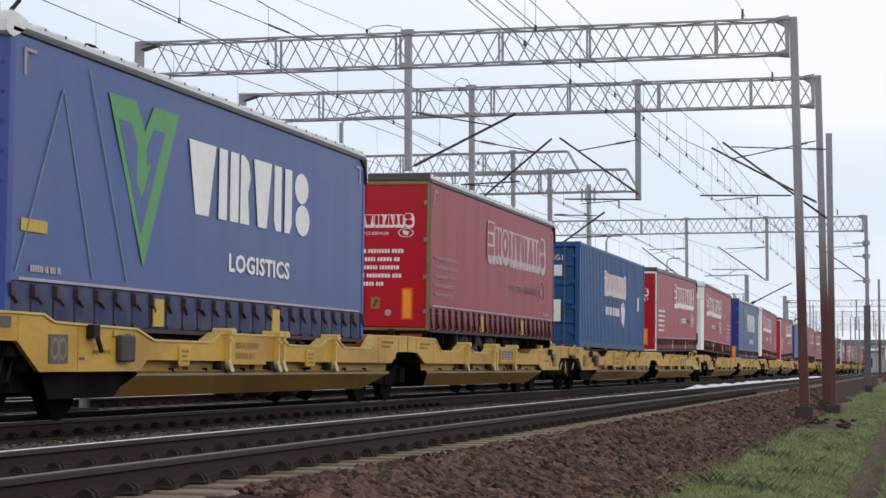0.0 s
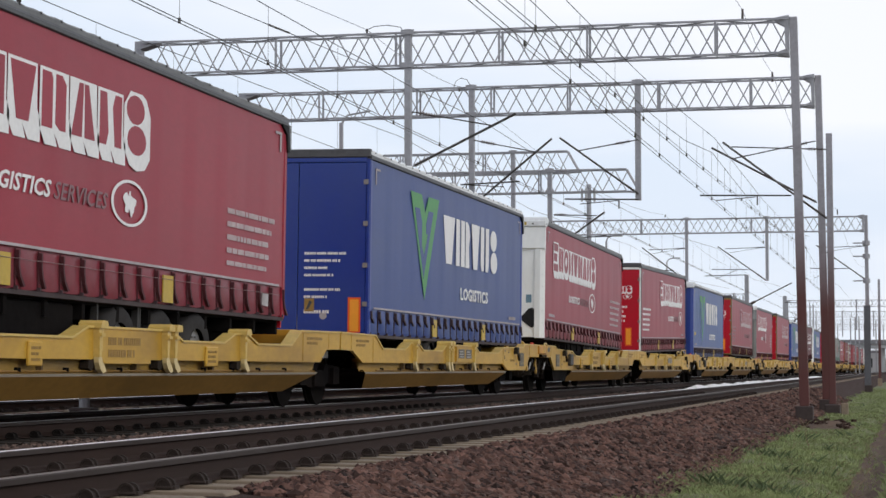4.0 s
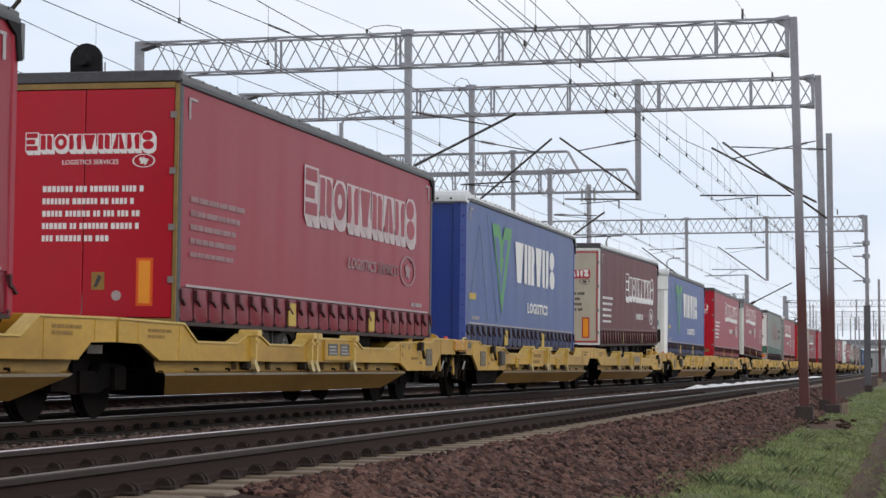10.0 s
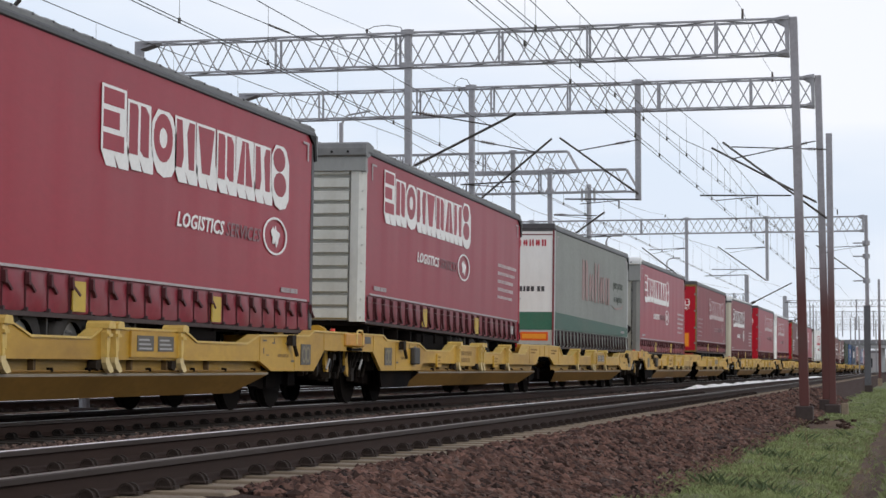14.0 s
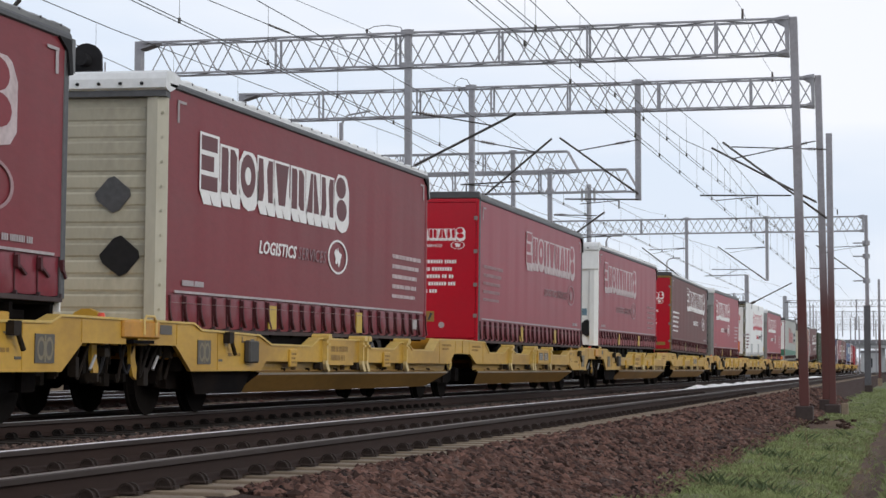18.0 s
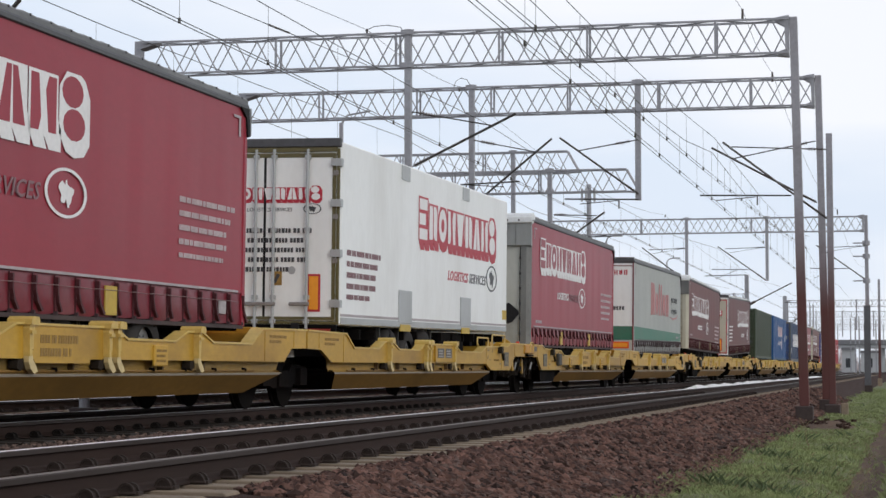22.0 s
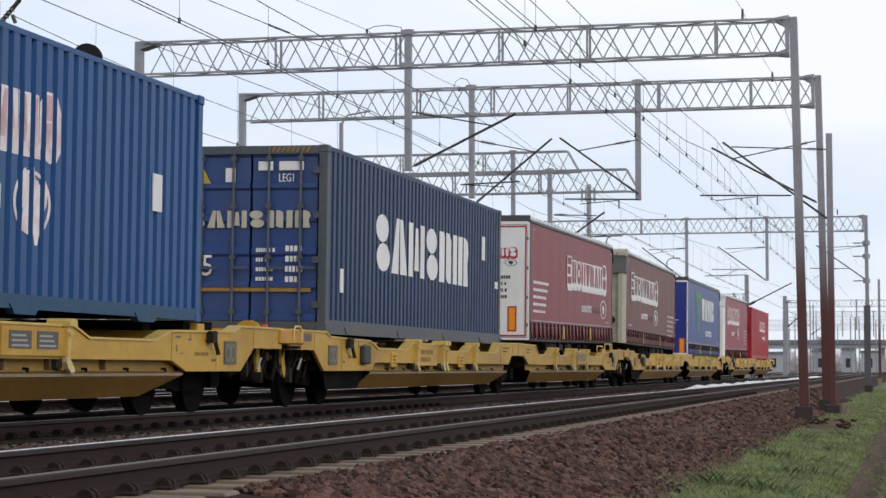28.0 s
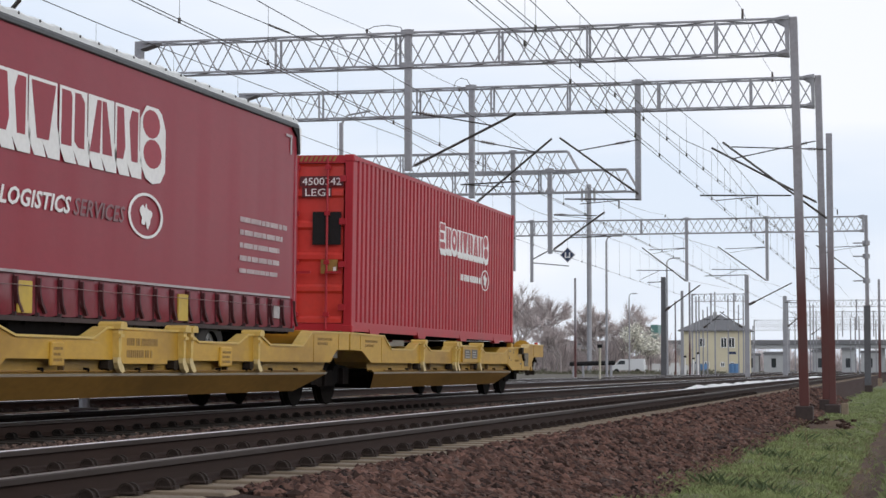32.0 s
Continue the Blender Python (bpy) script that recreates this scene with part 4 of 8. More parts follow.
def build_signal():
    root = tagged(new("railway_signal"), "black oval light signal head on a slim grey post", "signal")
    x, y = -12.35, 29.2
    bm = bmesh.new()
    pts = []
    for i in range(24):
        a = 2 * math.pi * i / 24
        pts.append((x + 0.26 * math.cos(a), 5.17 + (0.14 if math.sin(a) > 0 else -0.14) + 0.26 * math.sin(a)))
    prism(bm, pts, "y", y - 0.03, y + 0.03)
    part("backboard", bm, M["strap"], root)
    for z in (4.98, 5.30):
        bm = bmesh.new()
        rod(bm, (x, y - 0.22, z), (x, y - 0.02, z), 0.10, 14)
        part("lamp_hood", bm, M["strap"], root)
    rod_part("post", (x, y + 0.05, -0.2), (x, y + 0.05, 5.2), 0.08, M["steel"], root, 12)
    bm = bmesh.new()
    box(bm, x - 0.18, x + 0.18, y - 0.15, y + 0.2, -0.5, -0.03)
    part("base", bm, M["dark_concrete"], root, bevel=0.02)
    bm = bmesh.new()
    for s in (-0.22, 0.22):
        rod(bm, (x + s, y + 0.2, 4.6), (x + s, y + 0.2, 5.3), 0.012, 5)
        rod(bm, (x + s, y + 0.2, 4.6), (x, y + 0.05, 4.5), 0.012, 5)
    part("ladder_guard", bm, M["steel"], root)


build_ground()
build_rail_things()
build_gantries()
build_wires()
build_signal()
scatter_stones("ballast_stones", 17000, (-3.98, -2.30, 12, 80), (0.026, 0.060), GROUND_MATS["stones"], "brown broken stone ballast on the shoulder of the bank", 1)
scatter_stones("ballast_stones", 6000, (-3.95, -2.30, 13, 75), (0.022, 0.046), GROUND_MATS["grey_stones"], "grey brown broken stones among the ballast", 2)
scatter_stones("ballast_stones", 4000, (-7.4, -6.6, 15, 90), (0.022, 0.04), GROUND_MATS["stones"], "grey brown ballast between the two main tracks", 3)
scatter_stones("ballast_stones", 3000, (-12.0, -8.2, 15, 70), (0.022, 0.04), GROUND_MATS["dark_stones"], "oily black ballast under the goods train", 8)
scatter_stones("ballast_stones", 6000, (-9.0, -7.4, 15, 80), (0.022, 0.042), GROUND_MATS["grey_stones"], "grey brown broken stones beside the train's track", 21)
scatter_stones("ballast_stones", 5000, (-21.0, -11.9, 24, 70), (0.03, 0.055), GROUND_MATS["stones"], "brown ballast between the side tracks", 22)
scatter_stones("ballast_stones", 3500, (-6.6, -4.6, 10, 60), (0.022, 0.036), GROUND_MATS["stones"], "brown ballast between the rails of the empty track", 4)
scatter_stones("ballast_stones", 5000, (-4.55, -3.98, 12, 60), (0.022, 0.036), GROUND_MATS["stones"], "brown ballast packed between the sleeper ends", 9, -0.02, 0.15)
scatter_stones("ballast_stones", 450, (-4.10, -3.94, 12, 60), (0.020, 0.034), GROUND_MATS["stones"], "brown ballast heaped over the sleeper ends", 14, 0.02)
scatter_blades("grass", 125000, (-2.66, -0.74, 17, 130), (0.02, 0.08), GROUND_MATS["grass"], "short fresh green grass on the bank", 5, 0.5, -1.0, 0.36)
scatter_blades("grass", 16000, (-0.33, 0.6, 17, 90), (0.03, 0.12), GROUND_MATS["grass"], "short fresh green grass beside the path", 6)
scatter_blades("grass", 2200, (-0.85, -0.30, 17, 60), (0.02, 0.06), GROUND_MATS["grass"], "thin grass on the trodden path", 13)
scatter_blades("tall_grass", 9000, (-2.5, -0.8, 18, 70), (0.06, 0.17), GROUND_MATS["rank"], "taller dark green tufts in the turf", 12, 0.6, 1.75)
scatter_blades("dry_grass", 2600, (-2.6, -0.6, 20, 60), (0.03, 0.09), GROUND_MATS["dry"], "dry brown grass stems in the turf", 7, 0.8)



def bank_details():
    """A heap of earth and rubble by the second post's foot, a pale block beside it, a dead stalk."""
    rng = random.Random(31)
    root = tagged(new("earth_heap"), "low heap of dark earth and rubble on the grassy bank", "earth heap")
    bm = bmesh.new()
    nu, nv = 16, 12
    grid = []
    for j in range(nv + 1):
        row = []
        for i in range(nu + 1):
            u, v = i / nu * 2 - 1, j / nv * 2 - 1
            h = max(0.0, 1 - u * u - v * v) ** 0.8
            x, y = -1.75 + u * 0.62 + 0.12 * v, 44.2 + v * 2.6
            row.append(bm.verts.new((x, y, ground_height(x) - 0.04 + h * 0.16 + h * rng.uniform(-0.03, 0.05))))
        grid.append(row)
    for a, b in zip(grid, grid[1:]):
        for i in range(nu):
            bm.faces.new((a[i], a[i + 1], b[i + 1], b[i]))
    part("mound", bm, GROUND_MATS["soil"], root)
    bm = bmesh.new()
    for _ in range(46):
        x, y, r = -1.75 + rng.uniform(-0.5, 0.5), 44.2 + rng.uniform(-2.2, 2.2), rng.uniform(0.03, 0.08)
        z = ground_height(x) + 0.03 + rng.uniform(0, 0.09)
        prism(bm, [(x + r * math.cos(k * 1.257 + r * 90), y + r * math.sin(k * 1.257 + r * 90)) for k in range(5)], "z", z, z + r * 0.8)
    tagged(part("rubble", bm, GROUND_MATS["ballast"], root), kind="stuff")
    root = tagged(new("concrete_block"), "small pale concrete block beside a post's plinth", "block")
    bm = bmesh.new()
    box(bm, -1.90, -1.70, 56.0, 56.25, -0.9, -0.36)
    part("block", bm, M["concrete"], root, bevel=0.02)
    root = tagged(new("dead_stalk"), "bare dead stalk standing in the grass", "plant")
    bm = bmesh.new()
    base = Vector((-1.62, 33.0, ground_height(-1.62) - 0.02))
    tube(bm, [base, base + Vector((-0.05, 0, 0.22)), base + Vector((-0.06, 0, 0.36)), base + Vector((-0.15, 0, 0.50))], 0.006, 5)
    tube(bm, [base + Vector((-0.06, 0, 0.36)), base + Vector((0.02, 0, 0.46))], 0.004, 4)
    tube(bm, [base + Vector((-0.05, 0, 0.22)), base + Vector((0.08, 0, 0.30)), base + Vector((0.12, 0, 0.24))], 0.004, 4)
    part("stalk", bm, GROUND_MATS["dry"], root)


bank_details()

# ---- the goods train ----
PITCH = 35.079          # length of one double pocket wagon, coupler to coupler
HALF = PITCH / 2
FIRST = 34.958          # articulation of the first wagon at the start


def run(t):
    """How far the train has come after t seconds: it gathers a little speed."""
    return 18.4515 * t + 0.043724 * t * t


TEXTS = {}


def text_mesh(words, size, material, slant=0.0, bold=0.0):
    key = (words, round(size, 3), material.name, slant, bold)
    if key not in TEXTS:
        cu = bpy.data.curves.new("words", "FONT")
        cu.body, cu.size, cu.extrude, cu.align_x, cu.resolution_u = words, size, 0.003, "LEFT", 2
        cu.shear, cu.offset, cu.space_character = slant, bold, 1.0 + 2.5 * bold
        ob = new("words", cu)
        bpy.context.view_layer.update()
        me = bpy.data.meshes.new_from_object(ob.evaluated_get(bpy.context.evaluated_depsgraph_get()))
        bpy.data.objects.remove(ob)
        me.materials.clear()
        me.materials.append(material)
        TEXTS[key] = me
    return TEXTS[key]


SIDE = Matrix(((0, 0, 1, 0), (1, 0, 0, 0), (0, 1, 0, 0), (0, 0, 0, 1)))      # writing on a flank that faces the camera
REAR = Matrix(((1, 0, 0, 0), (0, 0, -1, 0), (0, 1, 0, 0), (0, 0, 0, 1)))     # writing on an end wall


def words_on(parent, words, at, width, height, material, wall=SIDE, slant=0.0, bold=0.0):
    me = text_mesh(words, 1.0, material, slant, bold)
    xs = [v.co.x for v in me.vertices]
    ys = [v.co.y for v in me.vertices]
    ob = new("lettering", me)
    ob.parent = parent
    sx, sy = width / (max(xs) - min(xs)), height / (max(ys) - min(ys))
    ob.matrix_basis = Matrix.Translation(at) @ wall @ Matrix.Diagonal((sx, sy, 1, 1))
    return ob


def bars(bm, wall, along, up, face, width, heights, rng, line_gap):
    """Lines of writing too small to read, as plain upright bars in groups of word length."""
    z = up
    for h, w in heights:
        a = along
        end = along + width * w
        left = rng.randint(3, 8)
        while a < end - 0.4 * h:
            b = a + h * rng.uniform(0.42, 0.68)
            if wall == "side":
                prism(bm, [(a, z - h), (b, z - h), (b, z), (a, z)], "x", face, face + 0.004)
            else:
                prism(bm, [(a, z - h), (b, z - h), (b, z), (a, z)], "y", face - 0.004, face)
            left -= 1
            a = b + h * (0.20 if left else 0.62)
            if not left:
                left = rng.randint(2, 8)
        z -= h + line_gap


def oval(u, v, ru, rv, n=14):
    return [(u + ru * math.cos(2 * math.pi * i / n), v + rv * math.sin(2 * math.pi * i / n)) for i in range(n)]


def half_ring(u, v, ru, rv, k, a0, a1, n=9):
    """Part of a flat ring from angle a0 to a1, its hole k times as large."""
    arc = [math.radians(a0 + (a1 - a0) * i / n) for i in range(n + 1)]
    return [(u + ru * math.cos(a), v + rv * math.sin(a)) for a in arc] + [(u + k * ru * math.cos(a), v + k * rv * math.sin(a)) for a in arc[::-1]]


# plain shapes of which the brand marks are put together, each in a cell of width and height one
SHAPES = {
    "stack": [[(0, 0), (0.96, 0), (0.96, 0.27), (0, 0.27)], [(0, 0.36), (0.74, 0.36), (0.74, 0.64), (0, 0.64)], [(0, 0.73), (0.94, 0.73), (0.94, 1), (0, 1)]],
    "halves": [[(0, 0), (0.42, 0), (0.42, 0.9), (0.36, 1), (0, 1)], [(0.54, 0.10), (0.72, 0), (0.96, 0.0), (0.96, 0.86), (0.78, 1), (0.54, 1)]],
    "ring": [half_ring(0.5, 0.5, 0.5, 0.5, 0.42, 90, 270), half_ring(0.5, 0.5, 0.5, 0.5, 0.42, -90, 90)],
    "bars": [[(0, 0), (0.30, 0), (0.40, 0.25), (0.30, 1), (0, 1)], [(0.58, 0.75), (0.70, 0), (1, 0), (1, 1), (0.70, 1)]],
    "wedge": [[(0.26, 0), (0.74, 0), (1, 1), (0, 1)]],
    "tent": [[(0, 0), (0.44, 0), (0.48, 1), (0.30, 1)], [(0.56, 0), (1, 0), (0.70, 1), (0.52, 1)]],
    "blobs": [oval(0.46, 0.755, 0.44, 0.245), oval(0.54, 0.25, 0.46, 0.25)],
    "pebble": [oval(0.25, 0.5, 0.23, 0.5), oval(0.76, 0.5, 0.23, 0.5)],
    "post": [[(0, 0), (1, 0), (1, 1), (0, 1)]],
    "round_block": [[(0, 0), (0.40, 0), (0.40, 1), (0, 1)], [(0.50, 0), (0.94, 0), (0.86, 0.46), (0.98, 0.70), (0.88, 0.92), (0.66, 1), (0.50, 1)]],
    "twin": [[(0, 0.14), (0.12, 0), (0.40, 0), (0.40, 1), (0, 1)], [(0.60, 0), (0.88, 0), (1, 0.14), (1, 1), (0.60, 1)]],
    "triple": [[(0, 0), (0.26, 0), (0.26, 1), (0, 1)], [(0.36, 0.12), (0.64, 0.12), (0.58, 0.92), (0.42, 0.92)], [(0.74, 0), (1, 0), (1, 1), (0.74, 1)]],
}


def mark(parent, wall, kinds, widths, a0, z0, height, face, ink, gap=0.06, thick=0.004):
    """A row of plain shapes in one colour, standing for a brand name."""
    a = a0
    for kind, w in zip(kinds, widths):
        def build(bm):
            for poly in SHAPES[kind]:
                pts = [(u * w, v * height) for u, v in poly]
                if wall == "side":
                    prism(bm, pts, "x", 0, thick)
                else:
                    prism(bm, pts, "y", -thick, 0)
        key = "brand_shape|%s%s%.2f%.2f%s" % (wall, kind, w, height, ink.name)
        piece("brand_shape", shared(key, build, ink), parent, (face, a, z0) if wall == "side" else (a, face, z0))
        a += w + gap


CREST = ("stack", "halves", "ring", "bars", "wedge", "halves", "tent", "bars", "blobs")


def crest(parent, wall, a0, z0, width, height, face, white, fill):
    """A wide brand mark: a row of plain stout shapes in the ground colour, each with a thin pale outline and a thick pale drop edge."""
    unit = width / len(CREST)
    for i, kind in enumerate(CREST):
        big = i in (0, len(CREST) - 1)
        top = height * (1.0 if big else 0.91)
        low = height * (0.17 if big else 0.20)
        w, d, drop = unit * (0.97 if kind != "wedge" else 0.93), unit * 0.20, height * 0.19
        def slab(bm, p, lift, thick):
            if wall == "side":
                prism(bm, p, "x", lift, lift + thick)
            else:
                prism(bm, p, "y", -lift - thick, -lift)
        def base(bm):
            if kind in ("ring", "blobs"):
                slab(bm, [(0, low + drop), (0, low + drop * 0.4), (w * 0.25, low - drop * 0.7), (w * 0.55, low - drop), (w * 0.9, low - drop * 0.8), (w + d * 0.5, low), (w + d * 0.5, top - drop * 1.4), (w * 0.92, top - drop * 0.3), (w * 0.75, top), (w * 0.25, top), (0, top - drop)], 0.0, 0.003)
            else:
                slab(bm, [(0, low), (d, low - drop), (w * 0.62, low - drop), (w * 0.50, low - drop * 0.1), (w * 0.70, low - drop), (w + d * 0.5, low - drop), (w + d * 0.5, low + drop * 0.4), (w, low + drop), (w - d * 0.1, top), (0, top)], 0.0, 0.003)
        def inked(bm):
            e, f = height * 0.04, unit * 0.07
            for poly in SHAPES[kind]:
                slab(bm, [(f + u * (w - 2 * f), low + e * 0.3 + v * (top - low - e * 1.3)) for u, v in poly], 0.003, 0.003)
        size = "%s%.2f%.2f%d%s" % (wall, width, height, big, kind)
        at = (face, a0 + i * unit, z0) if wall == "side" else (a0 + i * unit, face, z0)
        s = piece("brand_slab", shared("brand_slab|" + size + white.name, base, white), parent, at)
        piece("brand_fill", shared("brand_fill|%s%s" % (size, fill.name), inked, fill), s)


def roundel(parent, wall, a, z, wide, tall, face, ink, fat=1.0):
    bm = bmesh.new()
    n = 32
    loops = []
    for k, lift in ((0.88, 0.0), (0.88, 0.005), (1.0, 0.005), (1.0, 0.0)):
        ring = []
        for i in range(n):
            e = 2 * math.pi * i / n
            p, q = a + wide * k * math.cos(e), z + tall * k * math.sin(e)
            ring.append(bm.verts.new((face + lift, p, q) if wall == "side" else (p, face - lift, q)))
        loops.append(ring)
    for u, v in ((0, 1), (1, 2), (2, 3)):
        for i in range(n):
            bm.faces.new((loops[u][i], loops[u][(i + 1) % n], loops[v][(i + 1) % n], loops[v][i]))
    ring_part = part("roundel", bm, ink, parent)
    bm = bmesh.new()
    blob = []
    for i in range(30):
        e = 2 * math.pi * i / 30
        k = (0.46 + 0.15 * math.sin(2 * e + 1.9) + 0.10 * math.sin(5 * e + 0.6) + 0.06 * math.sin(9 * e)) * fat
        blob.append((a + wide * k * 0.62 * math.cos(e), z + tall * k * 1.45 * math.sin(e)))
    prism(bm, blob, "x" if wall == "side" else "y", face if wall == "side" else face - 0.004, face + 0.004 if wall == "side" else face)
    return part("roundel_figure", bm, ink, ring_part)


# -- curtain trailer --
LONG = 13.66
FLANK = 1.25


def curtain_build(wave, base):
    def build(bm):
        z0 = base + 0.45
        ny, zs = 66, [z0 + (4.02 - z0) * k for k in (0, 0.15, 0.4, 0.63, 0.87, 1.0)]
        rows = []
        for z in zs:
            row = []
            for i in range(ny + 1):
                y = 0.10 + (LONG - 0.2) * i / ny
                f = math.sin((z - z0) / (4.02 - z0) * math.pi)
                row.append(bm.verts.new((FLANK - 0.006 + f * wave * (0.5 + math.sin(y * 4.6 + math.sin(y * 1.3)) + 0.6 * math.sin(y * 10.5)), y, z)))
            rows.append(row)
        for a, b in zip(rows, rows[1:]):
            for i in range(ny):
                bm.faces.new((a[i], a[i + 1], b[i + 1], b[i]))
        back = [[bm.verts.new((FLANK - 0.03, 0.10 + (LONG - 0.2) * k, z)) for k in (0, 1)] for z in (zs[0], zs[-1])]
        bm.faces.new((back[0][0], back[1][0], back[1][1], back[0][1]))
    return build


def skirt_build(base):
    def build(bm):
        n = 24 * 6
        rng = random.Random(21)
        sag = [rng.uniform(0.6, 1.25) for _ in range(25)]
        rows = []
        for z, k in ((0.45, 0.0), (0.39, 0.5), (0.28, 1.0), (0.16, 0.9), (0.06, 0.35), (0.02, 0.1)):
            row = []
            for i in range(n + 1):
                y = 0.10 + (LONG - 0.2) * i / n
                f = abs(math.sin(math.pi * i / 6)) ** 0.6 * sag[min(24, i // 6)]
                row.append(bm.verts.new((FLANK - 0.024 + k * (0.044 * f - 0.010), y, base + z + (0.024 * (1 - f) if z < 0.1 else 0))))
            rows.append(row)
        for a, b in zip(rows, rows[1:]):
            for i in range(n):
                bm.faces.new((a[i], a[i + 1], b[i + 1], b[i]))
    return build


def strap_build(swing, make):
    """A tensioner: strap, buckle and loose tail. Make 0 has a dark hook with a slanting tail, 2 a knob and a band that curves away."""
    def build(bm):
        wide = 0.006
        prism(bm, [(-wide, 0.44), (wide, 0.44), (wide + 0.004, 0.28), (wide, 0.03), (-wide, 0.03)], "x", FLANK - 0.04, FLANK - 0.012)
        if make == 0:
            prism(bm, [(-0.028, 0.415), (0.020, 0.425), (0.034, 0.33), (0.012, 0.275), (-0.016, 0.30)], "x", FLANK - 0.02, FLANK + 0.030)
            prism(bm, [(0.00, 0.32), (0.026, 0.335), (0.075 + swing * 1.7, 0.235), (0.045 + swing * 1.7, 0.215)], "x", FLANK - 0.01, FLANK + 0.028)
        elif make == 2:
            prism(bm, [(-0.020, 0.42), (0.016, 0.42), (0.020, 0.37), (-0.016, 0.37)], "x", FLANK - 0.02, FLANK + 0.030)
            k = 0.6 + swing * 6
            for p in ([(-0.014, 0.37), (0.018, 0.37), (0.022, 0.27), (-0.010, 0.26)], [(-0.010, 0.26), (0.022, 0.27), (0.065 * k, 0.17), (0.030 * k, 0.15)], [(0.030 * k, 0.15), (0.065 * k, 0.17), (0.175 * k, 0.06), (0.125 * k, 0.05)]):
                prism(bm, p, "x", FLANK - 0.01, FLANK + 0.028)
        n = len(bm.faces)
        if make == 2:
            prism(bm, [(-0.014, 0.06), (0.014, 0.06), (0.014, 0.02), (-0.014, 0.02)], "x", FLANK - 0.03, FLANK + 0.016)
        else:
            prism(bm, [(-0.020, 0.060), (0.020, 0.060), (0.016, 0.02), (-0.016, 0.02)], "x", FLANK - 0.03, FLANK + 0.012)
        bm.faces.ensure_lookup_table()
        for f in bm.faces[n:]:
            f.material_index = 1
    return build


def wheel_tyre(bm):
    prof = [(0.30, 0.16), (0.46, 0.17), (0.50, 0.13), (0.515, 0.0), (0.50, -0.13), (0.46, -0.17), (0.30, -0.16)]
    n = 24
    rings = [[bm.verts.new((x, r * math.cos(2 * math.pi * i / n), r * math.sin(2 * math.pi * i / n))) for r, x in prof] for i in range(n)]
    for i in range(n):
        for k in range(len(prof) - 1):
            bm.faces.new((rings[i][k], rings[(i + 1) % n][k], rings[(i + 1) % n][k + 1], rings[i][k + 1]))


def wheel_rim(bm):
    rod(bm, (-0.10, 0, 0), (0.10, 0, 0), 0.30, 20)
    rod(bm, (0.10, 0, 0), (0.16, 0, 0), 0.12, 12)
    for i in range(10):
        a = 2 * math.pi * i / 10
        rod(bm, (0.10, 0.2 * math.cos(a), 0.2 * math.sin(a)), (0.125, 0.2 * math.cos(a), 0.2 * math.sin(a)), 0.018, 6)


def add_running_gear(root, rear_near):
    """Chassis beams, three axles under the rear, landing legs under the front."""
    def beams(bm):
        for s in (-0.55, 0.55):
            box(bm, s - 0.06, s + 0.06, 0.2, LONG - 0.2, 0.78, 1.17)
        for i in range(14):
            box(bm, -1.2, 1.2, 0.4 + i, 0.48 + i, 1.00, 1.17)
    piece("chassis", shared("chassis", beams, M["chassis"]), root)
    y0 = 7.4 if rear_near else LONG - 9.6
    piece("pallet_box", shared("pallet_box", lambda bm: box(bm, 0.68, 1.16, 0, 2.2, 0.78, 1.16), M["chassis"], bevel=0.02), root, (0, y0, 0))
    ys = [3.5, 4.8, 6.1] if rear_near else [LONG - 3.5, LONG - 4.8, LONG - 6.1]
    for y in ys:
        for s in (-1, 1):
            w = piece("wheel", shared("tyre", wheel_tyre, M["tyre"], smooth=True), root, (s * 1.03, y, 0.70))
            piece("rim", shared("rim", wheel_rim, M["rim"]), w)
        piece("axle", shared("axle", lambda bm: rod(bm, (-1, 0, 0.76), (1, 0, 0.76), 0.07, 8), M["chassis"]), root, (0, y, 0))
    for y in (ys[0] - 0.62, ys[1] - 0.62, ys[2] - 0.62, ys[2] + 0.62):
        piece("mudguard_stay", shared("mud_stay", lambda bm: box(bm, 1.08, 1.16, -0.02, 0.02, 0.80, 1.22), M["rim_dark"]), root, (0, y, 0))
    yl = LONG - 3.0 if rear_near else 3.0
    for s in (-1, 1):
        def leg(bm):
            box(bm, -0.07, 0.07, -0.07, 0.07, 0.62, 1.0)
            box(bm, -0.14, 0.14, -0.14, 0.14, 0.58, 0.62)
        piece("landing_leg", shared("leg", leg, M["chassis"]), root, (s * 0.8, yl, 0))
    def bumper(bm):
        y0 = 0.06 if rear_near else LONG - 0.14
        box(bm, -1.15, 1.15, y0, y0 + 0.08, 0.72, 0.82)
        for s in (-0.5, 0.5):
            box(bm, s - 0.04, s + 0.04, y0, y0 + 0.06, 0.82, 1.0)
    piece("rear_bumper", shared("bumper|%d" % rear_near, bumper, M["chassis"]), root)


